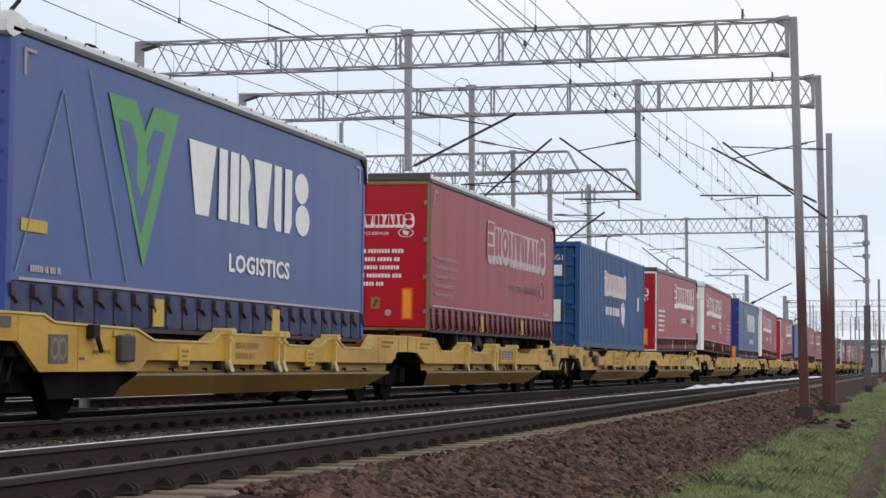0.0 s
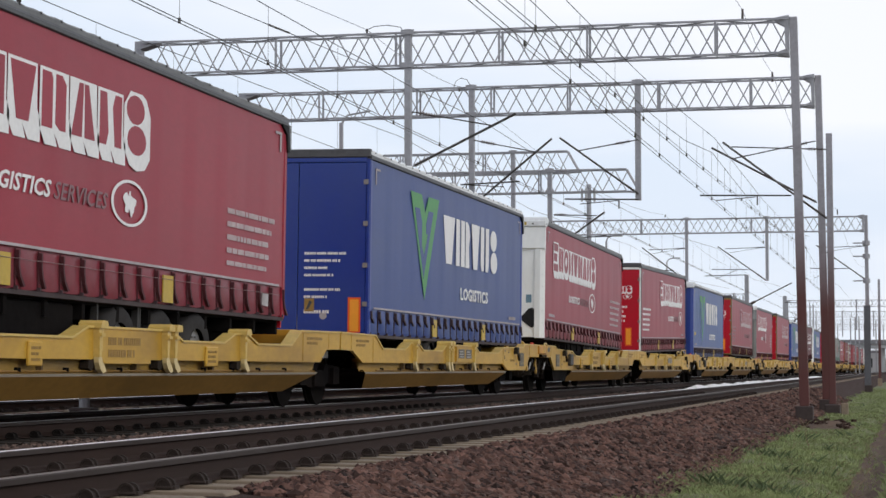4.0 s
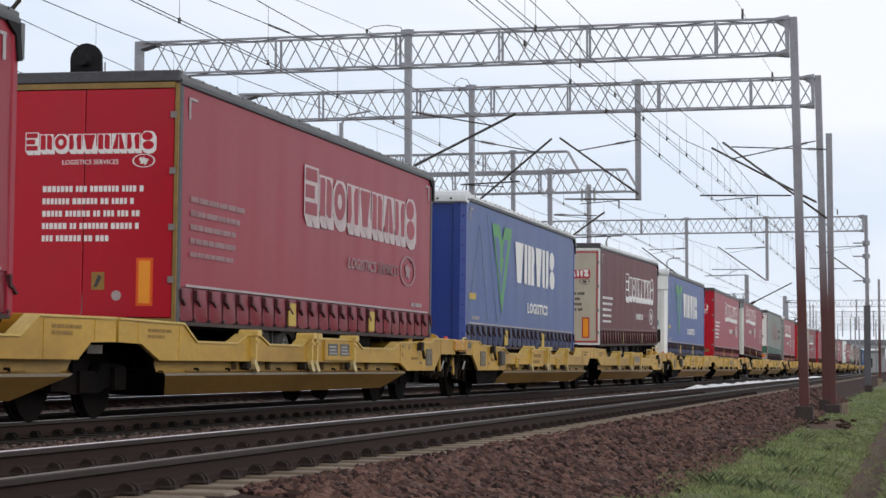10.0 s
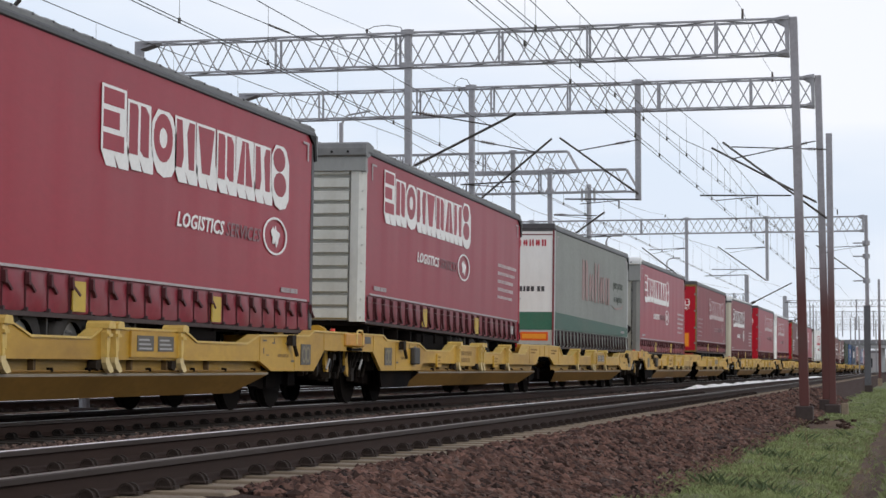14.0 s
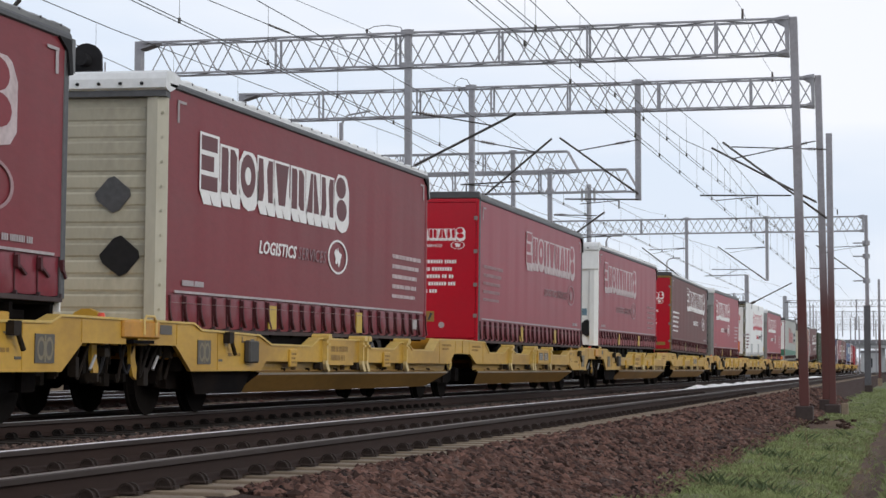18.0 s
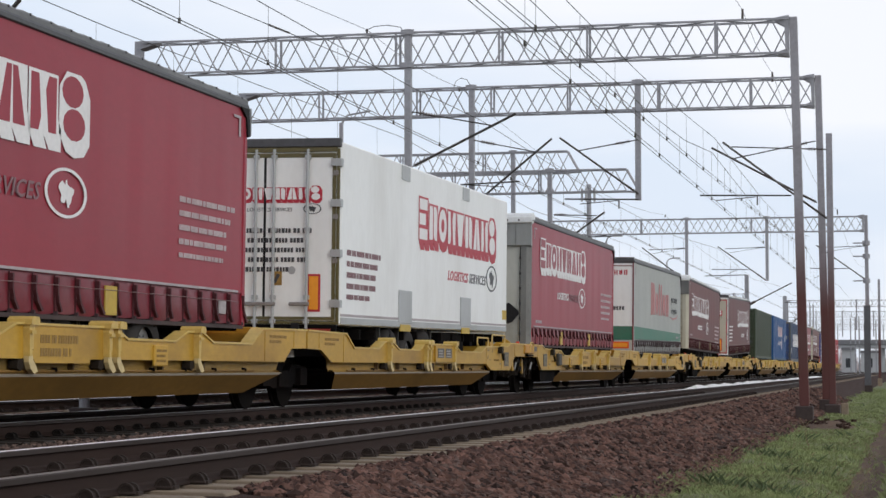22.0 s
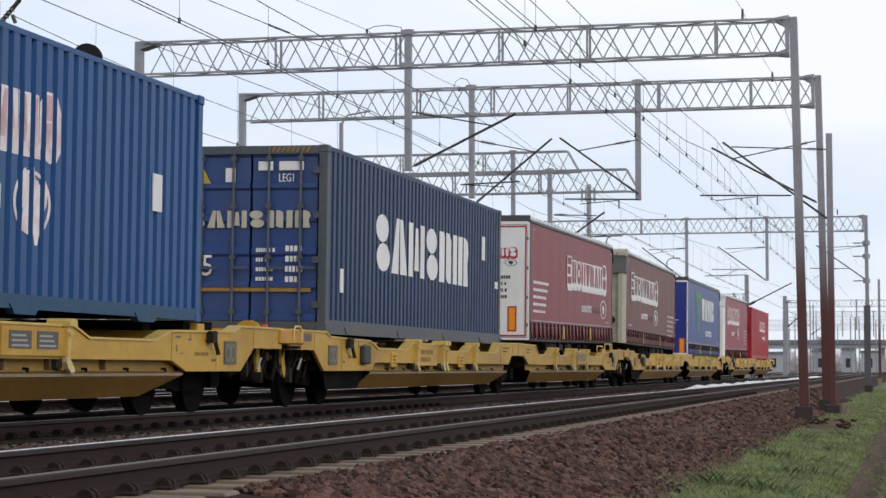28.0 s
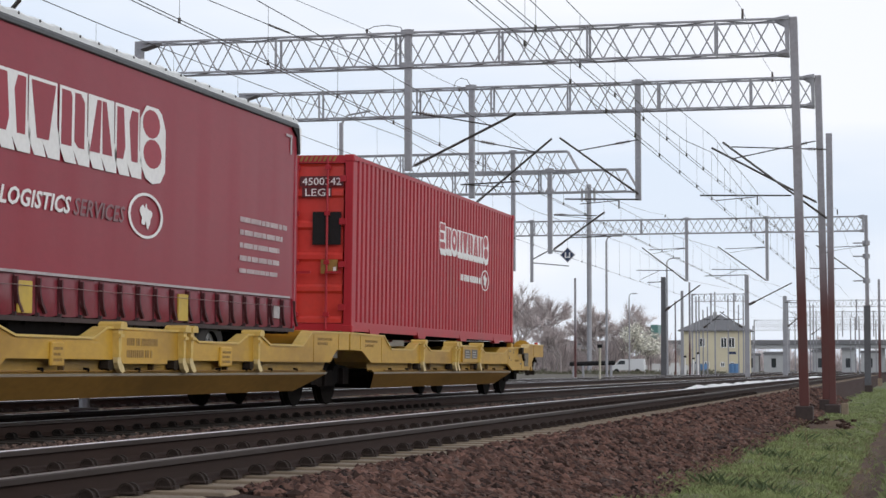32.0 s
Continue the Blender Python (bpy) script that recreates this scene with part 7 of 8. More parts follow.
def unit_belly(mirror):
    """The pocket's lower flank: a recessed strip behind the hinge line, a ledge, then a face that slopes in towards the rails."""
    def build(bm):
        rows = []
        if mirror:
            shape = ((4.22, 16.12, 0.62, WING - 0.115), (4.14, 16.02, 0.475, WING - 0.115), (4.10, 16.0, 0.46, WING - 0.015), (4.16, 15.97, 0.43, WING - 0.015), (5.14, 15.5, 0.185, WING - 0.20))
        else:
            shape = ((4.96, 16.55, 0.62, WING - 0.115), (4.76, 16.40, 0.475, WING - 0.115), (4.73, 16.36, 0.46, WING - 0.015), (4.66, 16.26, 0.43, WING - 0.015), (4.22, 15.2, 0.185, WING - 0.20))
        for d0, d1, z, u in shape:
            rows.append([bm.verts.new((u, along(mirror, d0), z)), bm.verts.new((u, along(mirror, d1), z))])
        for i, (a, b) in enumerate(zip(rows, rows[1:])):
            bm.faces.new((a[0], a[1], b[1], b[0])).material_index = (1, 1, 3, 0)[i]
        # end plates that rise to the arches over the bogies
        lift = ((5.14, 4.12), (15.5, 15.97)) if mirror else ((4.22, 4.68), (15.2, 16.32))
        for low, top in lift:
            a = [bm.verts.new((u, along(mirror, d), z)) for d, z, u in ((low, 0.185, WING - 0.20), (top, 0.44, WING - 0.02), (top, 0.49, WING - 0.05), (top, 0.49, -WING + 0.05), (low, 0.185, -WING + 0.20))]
            # plates facing the near end take the bogie's black as painted shade
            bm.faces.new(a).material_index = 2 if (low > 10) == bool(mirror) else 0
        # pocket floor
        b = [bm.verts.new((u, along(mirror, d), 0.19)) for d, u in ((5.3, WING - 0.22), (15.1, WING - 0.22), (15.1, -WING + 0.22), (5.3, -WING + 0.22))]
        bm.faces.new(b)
    return build


def lever_build(bm):
    """One swing lever that holds the crane pocket's flap."""
    prism(bm, [(0.0, 0.98), (0.075, 0.98), (0.085, 0.90), (0.06, 0.84), (0.06, 0.64), (0.0, 0.64), (-0.01, 0.84), (-0.02, 0.92)], "x", WING, WING + 0.075)
    prism(bm, [(0.105, 0.98), (0.16, 0.98), (0.165, 0.90), (0.145, 0.86), (0.14, 0.70), (0.105, 0.72)], "x", WING, WING + 0.05)
    # rounded head over the top flange
    prism(bm, [(-0.03, 0.955), (0.175, 0.955), (0.175, 1.00), (0.15, 1.035), (0.03, 1.04), (-0.02, 1.01)], "x", WING - 0.17, WING + 0.10)
    prism(bm, [(-0.015, 0.865), (0.095, 0.865), (0.095, 0.90), (-0.015, 0.90)], "x", WING + 0.07, WING + 0.10)
    n = len(bm.faces)
    prism(bm, [(0.0, 0.68), (0.085, 0.68), (0.12, 0.60), (0.20, 0.53), (0.24, 0.485), (0.15, 0.462), (0.06, 0.51), (0.01, 0.58)], "x", WING + 0.005, WING + 0.06)
    bm.faces.ensure_lookup_table()
    for f in bm.faces[n:]:
        f.material_index = 1
    # added dark wedge for the rusty shadow in the hollow behind the foot
    n = len(bm.faces)
    prism(bm, [(-0.13, 0.60), (0.0, 0.62), (0.02, 0.53), (-0.06, 0.49), (-0.14, 0.52)], "x", WING - 0.10, WING + 0.004)
    bm.faces.ensure_lookup_table()
    for f in bm.faces[n:]:
        f.material_index = 2


def wheelset_build(bm):
    for s in (-0.75, 0.75):
        prof = [(0.46, 0.065), (0.46, -0.02 if s > 0 else 0.02), (0.485, -0.03), (0.485, -0.065), (0.14, -0.065), (0.14, 0.065)]
        n = 28
        m = 1 if s > 0 else -1
        rings = [[bm.verts.new((s + m * x, r * math.cos(2 * math.pi * i / n), r * math.sin(2 * math.pi * i / n))) for r, x in prof] for i in range(n)]
        for i in range(n):
            for k in range(len(prof)):
                bm.faces.new((rings[i][k], rings[(i + 1) % n][k], rings[(i + 1) % n][(k + 1) % len(prof)], rings[i][(k + 1) % len(prof)]))
    rod(bm, (-0.95, 0, 0), (0.95, 0, 0), 0.08, 10)


def bogie_build(bm):
    for s in (-1, 1):
        prism(bm, [(-1.25, 0.40), (-1.2, 0.62), (-0.5, 0.66), (-0.35, 0.52), (0.35, 0.52), (0.5, 0.66), (1.2, 0.62), (1.25, 0.40), (0.7, 0.38), (0.4, 0.30), (-0.4, 0.30), (-0.7, 0.38)], "x", s * 1.0 - 0.05, s * 1.0 + 0.05)
        for y in (-0.9, 0.9):
            box(bm, s * 1.0 - 0.12, s * 1.0 + 0.12, y - 0.17, y + 0.17, 0.34, 0.60)
            for k in (-0.22, 0.22):
                rod(bm, (s * 1.0, y + k, 0.36), (s * 1.0, y + k, 0.60), 0.06, 8)
        box(bm, s * 1.05, s * 1.09, -0.22, 0.22, 0.32, 0.56)
    box(bm, -1.0, 1.0, -0.22, 0.22, 0.42, 0.70)


def make_wagon():
    root = tagged(new("pocket_wagon"), "yellow articulated double pocket wagon with grimy lower flanks", "railway wagon", group="wagons of the train")
    for mirror in (0, 1):
        for s in (1, -1):
            ob = piece("side_plate", shared("unit_side|%d" % mirror, unit_side(mirror), [M["yellow"], M["yellow_edge"]]), root, label="yellow flank plate with folded edge")
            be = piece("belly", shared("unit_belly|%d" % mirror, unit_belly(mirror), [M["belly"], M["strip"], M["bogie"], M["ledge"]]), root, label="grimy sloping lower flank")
            if s < 0:
                ob.scale = be.scale = (-1, 1, 1)
        for d in (7.72, 9.80, 10.06, 12.70):
            ob = piece("lever", shared("lever", lever_build, [M["yellow_edge"], M["lever_foot"], M["grease"]]), root, (0, along(mirror, d) - (0.1 if mirror else 0), 0), "pale yellow swing lever")
        def pad(bm):
            d0, d1 = 7.80, 9.35
            prism(bm, [(along(mirror, a), b) for a, b in (((d0, 0.94), (d1, 0.94), (d1, 0.645), (d0, 0.645)) if mirror else ((d0, 0.94), (d1, 0.94), (d1, 0.57), (d0 + 0.15, 0.57), (d0, 0.68)))], "x", WING, WING + 0.035)
        pd = piece("data_panel", shared("pad|%d" % mirror, pad, M["yellow"]), root, label="raised panel with small print")
        if mirror:
            for d in (8.00, 8.66):
                def window(bm):
                    box(bm, WING + 0.035, WING + 0.041, along(1, d + 0.52), along(1, d), 0.715, 0.895)
                wd = piece("data_window", shared("data_window|%g" % d, window, M["plate"]), pd, label="dark plate with pale lines")
                def window_lines(bm):
                    for k in range(3):
                        box(bm, WING + 0.041, WING + 0.043, along(1, d + 0.47), along(1, d + 0.06 + 0.04 * k), 0.735 + 0.050 * k, 0.757 + 0.050 * k)
                tagged(piece("print_block", shared("window_lines|%g" % d, window_lines, M["plate_line"]), root), kind="stuff")
        def pad_lines(bm):
            rng = random.Random(4)
            bars(bm, "side", along(mirror, 9.2 if mirror else 8.05), 0.86, WING + 0.036, 1.1, [(0.085, 0.95), (0.085, 0.75)], rng, 0.05)
        if not mirror:
            tagged(piece("print_block", shared("pad_lines|%d" % mirror, pad_lines, M["bogie_brown"]), pd), kind="stuff")
        for d, w in (() if mirror else ((6.17, 0.34), (11.52, 0.44))):
            def tab(bm):
                box(bm, WING - 0.01, WING + 0.03, -w / 2, w / 2, 0.54, 0.79)
            tb = piece("tab", shared("tab|%g" % w, tab, M["yellow"], bevel=0.012), root, (0, along(mirror, d), 0))
            def tab_lines(bm):
                bars(bm, "side", -w / 2 + 0.05, 0.74, WING + 0.031, w - 0.1, [(0.03, 1.0), (0.03, 0.8), (0.03, 0.9)], random.Random(6), 0.03)
            tagged(piece("print_block", shared("tab_lines|%g" % w, tab_lines, M["bogie_brown"]), tb), kind="stuff")
        def sign(bm):
            a, b = sorted((along(mirror, 2.18), along(mirror, 2.66)))
            box(bm, WING + 0.001, WING + 0.012, a, b, 0.57, 0.87)
        sg = piece("sign_plate", shared("sign|%d" % mirror, sign, M["plate"]), root, label="dark plate with two pale rings")
        def sign_lines(bm):
            m = along(mirror, 2.42)
            prism(bm, [(m - 0.02, 0.58), (m + 0.02, 0.58), (m + 0.02, 0.86), (m - 0.02, 0.86)], "x", WING + 0.012, WING + 0.015)
            for q in (-0.10, 0.10):
                n = 14
                loops = [[bm.verts.new((WING + 0.0155, m + q + k * math.cos(2 * math.pi * i / n), 0.72 + 1.25 * k * math.sin(2 * math.pi * i / n))) for i in range(n)] for k in (0.065, 0.098)]
                for i in range(n):
                    bm.faces.new((loops[0][i], loops[0][(i + 1) % n], loops[1][(i + 1) % n], loops[1][i]))
        piece("sign_figure", shared("sign_lines|%d" % mirror, sign_lines, M["sign_line"]), sg)
        def tool(bm):
            a, b = sorted((along(mirror, 4.00), along(mirror, 4.40)))
            box(bm, WING, WING + 0.09, a, b, 0.59, 0.89)
        if not mirror:
            piece("tool_box", shared("tool|%d" % mirror, tool, M["toolbox"], bevel=0.02), root, label="dark grey box on the flank")
        def latch(bm):
            box(bm, -0.07, 0.07, -0.09, 0.09, 0.84, 0.99)
            rod(bm, (0.05, 0.05, 0.86), (0.06, 0.16, 0.70), 0.03, 6)
        piece("latch", shared("latch", latch, M["grease"]), root, (WING + 0.02, along(mirror, 3.25), 0), "dark greasy latch on the platform edge")
        piece("hinge_rod", shared("hinge_rod|%d" % mirror, lambda bm: rod(bm, (WING - 0.04, along(mirror, 4.6), 0.485), (WING - 0.04, along(mirror, 15.2), 0.485), 0.014, 6), M["belly"]), root)
        for d in (4.7, 5.9, 7.1, 8.6, 10.4, 11.4, 12.5, 13.6, 14.8):
            def pivot(bm):
                box(bm, -0.03, 0.012, -0.035, 0.035, 0.475, 0.525)
                rod(bm, (0.012, 0, 0.50), (0.026, 0, 0.50), 0.018, 8)
            piece("pivot", shared("pivot", pivot, M["bogie"]), root, (WING - 0.04, along(mirror, d), 0))
        def stays(bm):
            for d, w in ((6.5, 0.04), (7.95, 0.12), (9.11, 0.04), (10.15, 0.14), (11.78, 0.06), (12.72, 0.12), (13.24, 0.04)):
                box(bm, WING - 0.114, WING - 0.05, along(mirror, d) - w / 2, along(mirror, d) + w / 2, 0.478, 0.612)
        tagged(piece("flap_stay", shared("flap_stay|%d" % mirror, stays, M["stay"]), root), kind="stuff")
        def ribs(bm):
            for d, za, zb in ((1.45, 0.80, 1.05), (2.95, 0.50, 0.97), (4.56, 0.62, 0.95), (15.55, 0.62, 1.03), (16.9, 0.82, 1.05)):
                box(bm, WING, WING + 0.007, along(mirror, d) - 0.012, along(mirror, d) + 0.012, za, zb)
        tagged(piece("weld_rib", shared("weld_rib|%d" % mirror, ribs, M["yellow"]), root), kind="stuff")
        def marks(bm):
            for d, z, w, h in ((4.35, 0.90, 0.16, 0.022), (4.40, 0.76, 0.03, 0.08), (4.22, 0.70, 0.10, 0.012), (3.95, 0.87, 0.12, 0.02), (3.92, 0.91, 0.02, 0.06), (3.35, 0.87, 0.10, 0.02), (3.05, 0.62, 0.16, 0.03)):
                box(bm, WING + 0.001, WING + 0.005, along(mirror, d) - w / 2, along(mirror, d) + w / 2, z - h / 2, z + h / 2)
        tagged(piece("stencil_mark", shared("stencil|%d" % mirror, marks, M["plate"]), root), kind="stuff")
        def edge_print(bm):
            rng = random.Random(9)
            bars(bm, "side", along(mirror, 3.75 if mirror else 3.35), 0.72, WING + 0.001, 0.5, [(0.045, 1.0)], rng, 0.04)
            bars(bm, "side", along(mirror, 16.6 if mirror else 15.75), 0.98, WING + 0.001, 0.8, [(0.04, 1.0), (0.04, 0.7)], rng, 0.03)
        tagged(piece("print_block", shared("edge_print|%d" % mirror, edge_print, M["bogie_brown"]), root), kind="stuff")
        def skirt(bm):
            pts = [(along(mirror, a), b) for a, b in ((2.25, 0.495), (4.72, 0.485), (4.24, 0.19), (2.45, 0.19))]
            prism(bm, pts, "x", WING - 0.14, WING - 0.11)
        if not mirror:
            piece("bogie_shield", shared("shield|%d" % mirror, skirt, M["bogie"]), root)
        for d in (2.9, 15.9, 16.7):
            piece("bolster", shared("bolster", lambda bm: box(bm, -1.2, 1.2, -0.14, 0.14, 0.96, 1.088), M["yellow"], bevel=0.01), root, (0, along(mirror, d), 0))
        for d0, d1, zt in ((0.4, 3.9, 0.98), (15.6, 17.50, 1.00)):
            def deck(bm):
                a, b = sorted((along(mirror, d0), along(mirror, d1)))
                box(bm, -WING + 0.05, WING - 0.06, a, b, 0.88, zt)
            piece("deck", shared("deck|%d%g" % (mirror, d0), deck, M["yellow"]), root)
        if mirror:
            def stand_b(bm):
                box(bm, -0.9, 1.1, along(1, 4.7), along(1, 4.45), 0.98, 1.08)
                box(bm, -0.9, 1.1, along(1, 3.3), along(1, 2.2), 1.00, 1.12)
                box(bm, -0.5, 0.5, along(1, 4.7), along(1, 2.2), 1.02, 1.07)
            piece("coupling_stand", shared("coupling_stand", stand_b, M["bogie"]), root, label="low black stand under the trailer's front")
        def coupling(bm):
            a, b = sorted((along(mirror, 0.3), along(mirror, 1.2)))
            for s in (-0.875, 0.875):
                rod(bm, (s, along(mirror, 0.62), 0.98), (s, along(mirror, 0.05), 0.98), 0.11, 10)
                rod(bm, (s, along(mirror, 0.05), 0.98), (s, along(mirror, 0.01), 0.98), 0.22, 14)
            box(bm, -1.35, 1.35, *sorted((along(mirror, 0.50), along(mirror, 0.66))), 0.78, 1.07)
        piece("end_beam", shared("coupling|%d" % mirror, coupling, M["yellow"]), root, label="yellow end beam with buffers")
        def gear(bm):
            rng = random.Random(7 + mirror)
            for k in range(26):
                y = along(mirror, rng.uniform(0.25, 2.3))
                x = rng.uniform(0.4, 1.28)
                z = rng.uniform(0.36, 0.80)
                a, b, c = rng.uniform(0.03, 0.09), rng.uniform(0.02, 0.10), rng.uniform(0.03, 0.11)
                box(bm, x - a, x + a, y - b, y + b, z - c, z + c)
            for k in range(7):
                y = along(mirror, 0.25 + 0.27 * k)
                rod(bm, (1.25, y, 0.84), (1.15, y + rng.uniform(-0.2, 0.2), rng.uniform(0.35, 0.5)), 0.02, 6)
            rod(bm, (0, along(mirror, 0.0), 0.75), (0, along(mirror, 0.7), 0.95), 0.05, 8)
        for d, u, deep in ((0.42, 1.20, 0.34), (1.15, 1.05, 0.24)):
            def hose(bm):
                tube(bm, [(0, (i / 8 - 0.5) * 0.46, -deep * math.sin(math.pi * i / 8) * (1.15 - 0.3 * i / 8)) for i in range(9)], 0.020)
            piece("hose", shared("hose|%g" % deep, hose, M["strap"]), root, (u, along(mirror, d), 0.80))
        for d in (0.58,):
            piece("hanger_plate", shared("hanger_plate", lambda bm: prism(bm, [(-0.10, 0.86), (0.05, 0.86), (0.06, 0.62), (0.12, 0.52), (0.10, 0.38), (0.0, 0.42), (-0.08, 0.58)], "x", 1.18, 1.22), M["yellow"]), root, (0, along(mirror, d), 0))
        piece("cock_handle", shared("cock_handle", lambda bm: rod(bm, (1.34, -0.05, 0.50), (1.36, 0.06, 0.66), 0.018, 6), M["plate_line"]), root, (0, along(mirror, 0.95), 0))
        tagged(piece("coupling_gear", shared("gear|%d" % mirror, gear, M["grease"]), root, label="greasy hoses and coupling gear"), kind="stuff")
        def hand(bm):
            y = along(mirror, 0.46)
            tube(bm, [(1.47, y - 0.19, 0.90), (1.47, y - 0.19, 1.06), (1.47, y - 0.12, 1.12), (1.47, y + 0.12, 1.12), (1.47, y + 0.19, 1.06), (1.47, y + 0.19, 0.90)], 0.016)
        if not mirror:
            piece("end_box", shared("end_box", lambda bm: box(bm, 1.2, WING + 0.035, along(0, -0.34), along(0, 0.80), 0.86, 1.07), M["orange_yellow"], bevel=0.02), root, label="orange-yellow box bridging the gap to the next wagon")
            piece("dark_plate", shared("dark_plate", lambda bm: box(bm, WING + 0.001, WING + 0.012, along(0, 0.86), along(0, 1.25), 0.92, 1.03), M["plate"]), root, label="small dark plate")
            piece("step", shared("end_step", lambda bm: box(bm, 1.1, WING + 0.06, along(0, -0.1), along(0, 0.55), 0.80, 0.84), M["bogie"]), root)
            piece("handrail", shared("handrail|%d" % mirror, hand, M["yellow_light"]), root)
        def lamp(bm):
            y = along(mirror, 0.75)
            rod(bm, (1.36, y, 1.06), (1.36, y, 1.13), 0.05, 10, 0.035)
        if mirror:
            piece("cap", shared("cap|%d" % mirror, lamp, M["red_cap"]), root, label="small red cap")
        def seat(bm):
            y = along(mirror, 2.6)
            box(bm, -0.6, 0.6, y - 0.3, y + 0.3, 0.98, 1.09)
        piece("kingpin_stand", shared("seat|%d" % mirror, seat, M["bogie"]), root)
        for d in (6.6, 10.9, 13.8):
            def rib(bm):
                box(bm, -0.95, 0.95, -0.05, 0.05, 0.22, 0.50)
            piece("cross_member", shared("rib", rib, M["bogie"]), root, (0, along(mirror, d), 0))
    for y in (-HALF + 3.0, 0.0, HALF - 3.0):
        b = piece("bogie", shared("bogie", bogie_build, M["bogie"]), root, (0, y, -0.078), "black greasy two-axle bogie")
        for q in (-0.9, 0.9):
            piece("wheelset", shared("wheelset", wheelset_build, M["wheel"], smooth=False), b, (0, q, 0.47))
    return root


# load of every wagon: the half that comes first, then the half behind the articulation
LOADS = [
    (("blue", "blue", ""), ("red", "red_door", "yo")),
    (("box_crest", "", ""), ("red", "red_door", "wo")),
    (("red", "white", ""), ("blue", "blue_door", "-o")),
    (("red", "white", ""), ("red", "red_door", "wo")),
    (("blue", "blue", ""), ("red", "red_door", "yo")),
    (("red", "smooth", ""), ("red", "red_door", "yo")),
    (("blue", "blue", ""), ("maroon", "cream", "wo")),
    (("blue", "white", ""), ("red", "red_door", "-s")),
    (("red", "louvre", ""), ("grey", "white_paint", "-n")),
    (("red", "smooth", ""), ("faded", "red_door", "yo")),
    (("faded", "plank", ""), ("red", "red_door", "-n")),
    (("red", "white", ""), ("brown", "red_door", "ys")),
    (("red", "smooth", ""), ("reefer", "", "-n")),
    (("red", "smooth", ""), ("grey", "white_paint", "-n")),
    (("brown", "plank", ""), ("brown", "cream", "wo")),
    (("box_green", "", ""), ("box_crest", "", "-n")),
    (("box_bold", "", ""), ("dusty", "white_paint", "wo")),
    (("dusty_brown", "plank", ""), ("blue", "blue_door", "wo")),
    (("red", "red", ""), ("box_red", "", "-n")),
]
# how each semi-trailer stands: H a high floor, L a low one; how far its near and far ends stand above their usual height
STANCE = {
    "A0": ("L", -0.10, -0.08), "B0": ("H", 0.0, 0.03), "B1": ("H", -0.08, 0.06), "A2": ("H", 0.10, 0.0), "B2": ("L", 0.0, 0.0), "A3": ("H", 0.04, -0.10), "B3": ("H", -0.15, 0.04),
    "A4": ("L", -0.11, -0.06), "B4": ("H", 0.0, -0.02), "A5": ("L", -0.06, -0.02), "B5": ("L", 0.02, 0.03), "A6": ("L", -0.08, -0.06), "B6": ("H", -0.03, 0.15), "A7": ("L", 0.0, 0.0),
    "B7": ("L", 0.03, 0.0), "A8": ("H", 0.06, -0.10), "B8": ("L", 0.0, 0.0), "A9": ("L", 0.0, 0.0), "B9": ("H", 0.0, 0.02), "A10": ("L", -0.07, 0.02), "B10": ("L", 0.03, 0.05),
    "A11": ("H", -0.05, 0.0), "B11": ("H", -0.03, -0.09), "A12": ("L", -0.02, 0.02), "B12": ("H", -0.02, 0.10), "A13": ("L", 0.0, 0.06), "B13": ("L", -0.05, 0.07), "A14": ("H", 0.10, 0.02),
    "B14": ("H", -0.04, 0.20), "B16": ("H", -0.04, 0.07), "A17": ("H", 0.10, 0.03), "B17": ("L", 0.04, 0.03), "A18": ("L", -0.05, 0.02),
}
PRINT_UP = {"B0": 0.0, "B1": 0.08, "A2": 0.02, "B3": 0.09, "B4": -0.02, "A5": 0.05, "B5": -0.13, "B6": -0.18, "B7": 0.03, "A8": 0.22, "B9": -0.04, "A10": -0.07, "B10": 0.04,
            "A11": 0.04, "B11": 0.14, "A12": 0.03, "A13": 0.04, "A14": -0.14, "B14": -0.15, "B16": -0.18, "A17": -0.13, "A18": -0.03}
WORN_PRINT = ("B0", "B4", "B5", "B9", "B10", "A11", "B8")
GREY_ROOFS = ("B4", "B5", "B9", "B1", "B3", "B7", "B10", "A2", "A8", "A5", "A12", "A13", "A3", "A9", "A7", "B8", "B13", "B17")
RAISED_STANDS = (1, 3, 6, 12, 14, 16)
MOVING = []


def add_guard_loops(root):
    """Bent tubes beside the coupling stand, up where a high trailer rests on it."""
    for d0, d1, za, zb in ((3.74, 4.88, 0.98, 1.16), (1.93, 3.36, 1.02, 1.24)):
        def loop_b(bm):
            e0, e1 = sorted((along(1, d0), along(1, d1)))
            path = [(e0 + 0.10, za), (e0, za + 0.08), (e0 + 0.04, zb), (e1 - 0.04, zb), (e1, zb - 0.05), (e1 - 0.06, za)]
            tube(bm, [(1.30, a, b) for a, b in path], 0.017)
        piece("guard_loop", shared("guard_loop|%g" % d0, loop_b, M["yellow_light"]), root, label="bent pale tube beside the coupling stand")


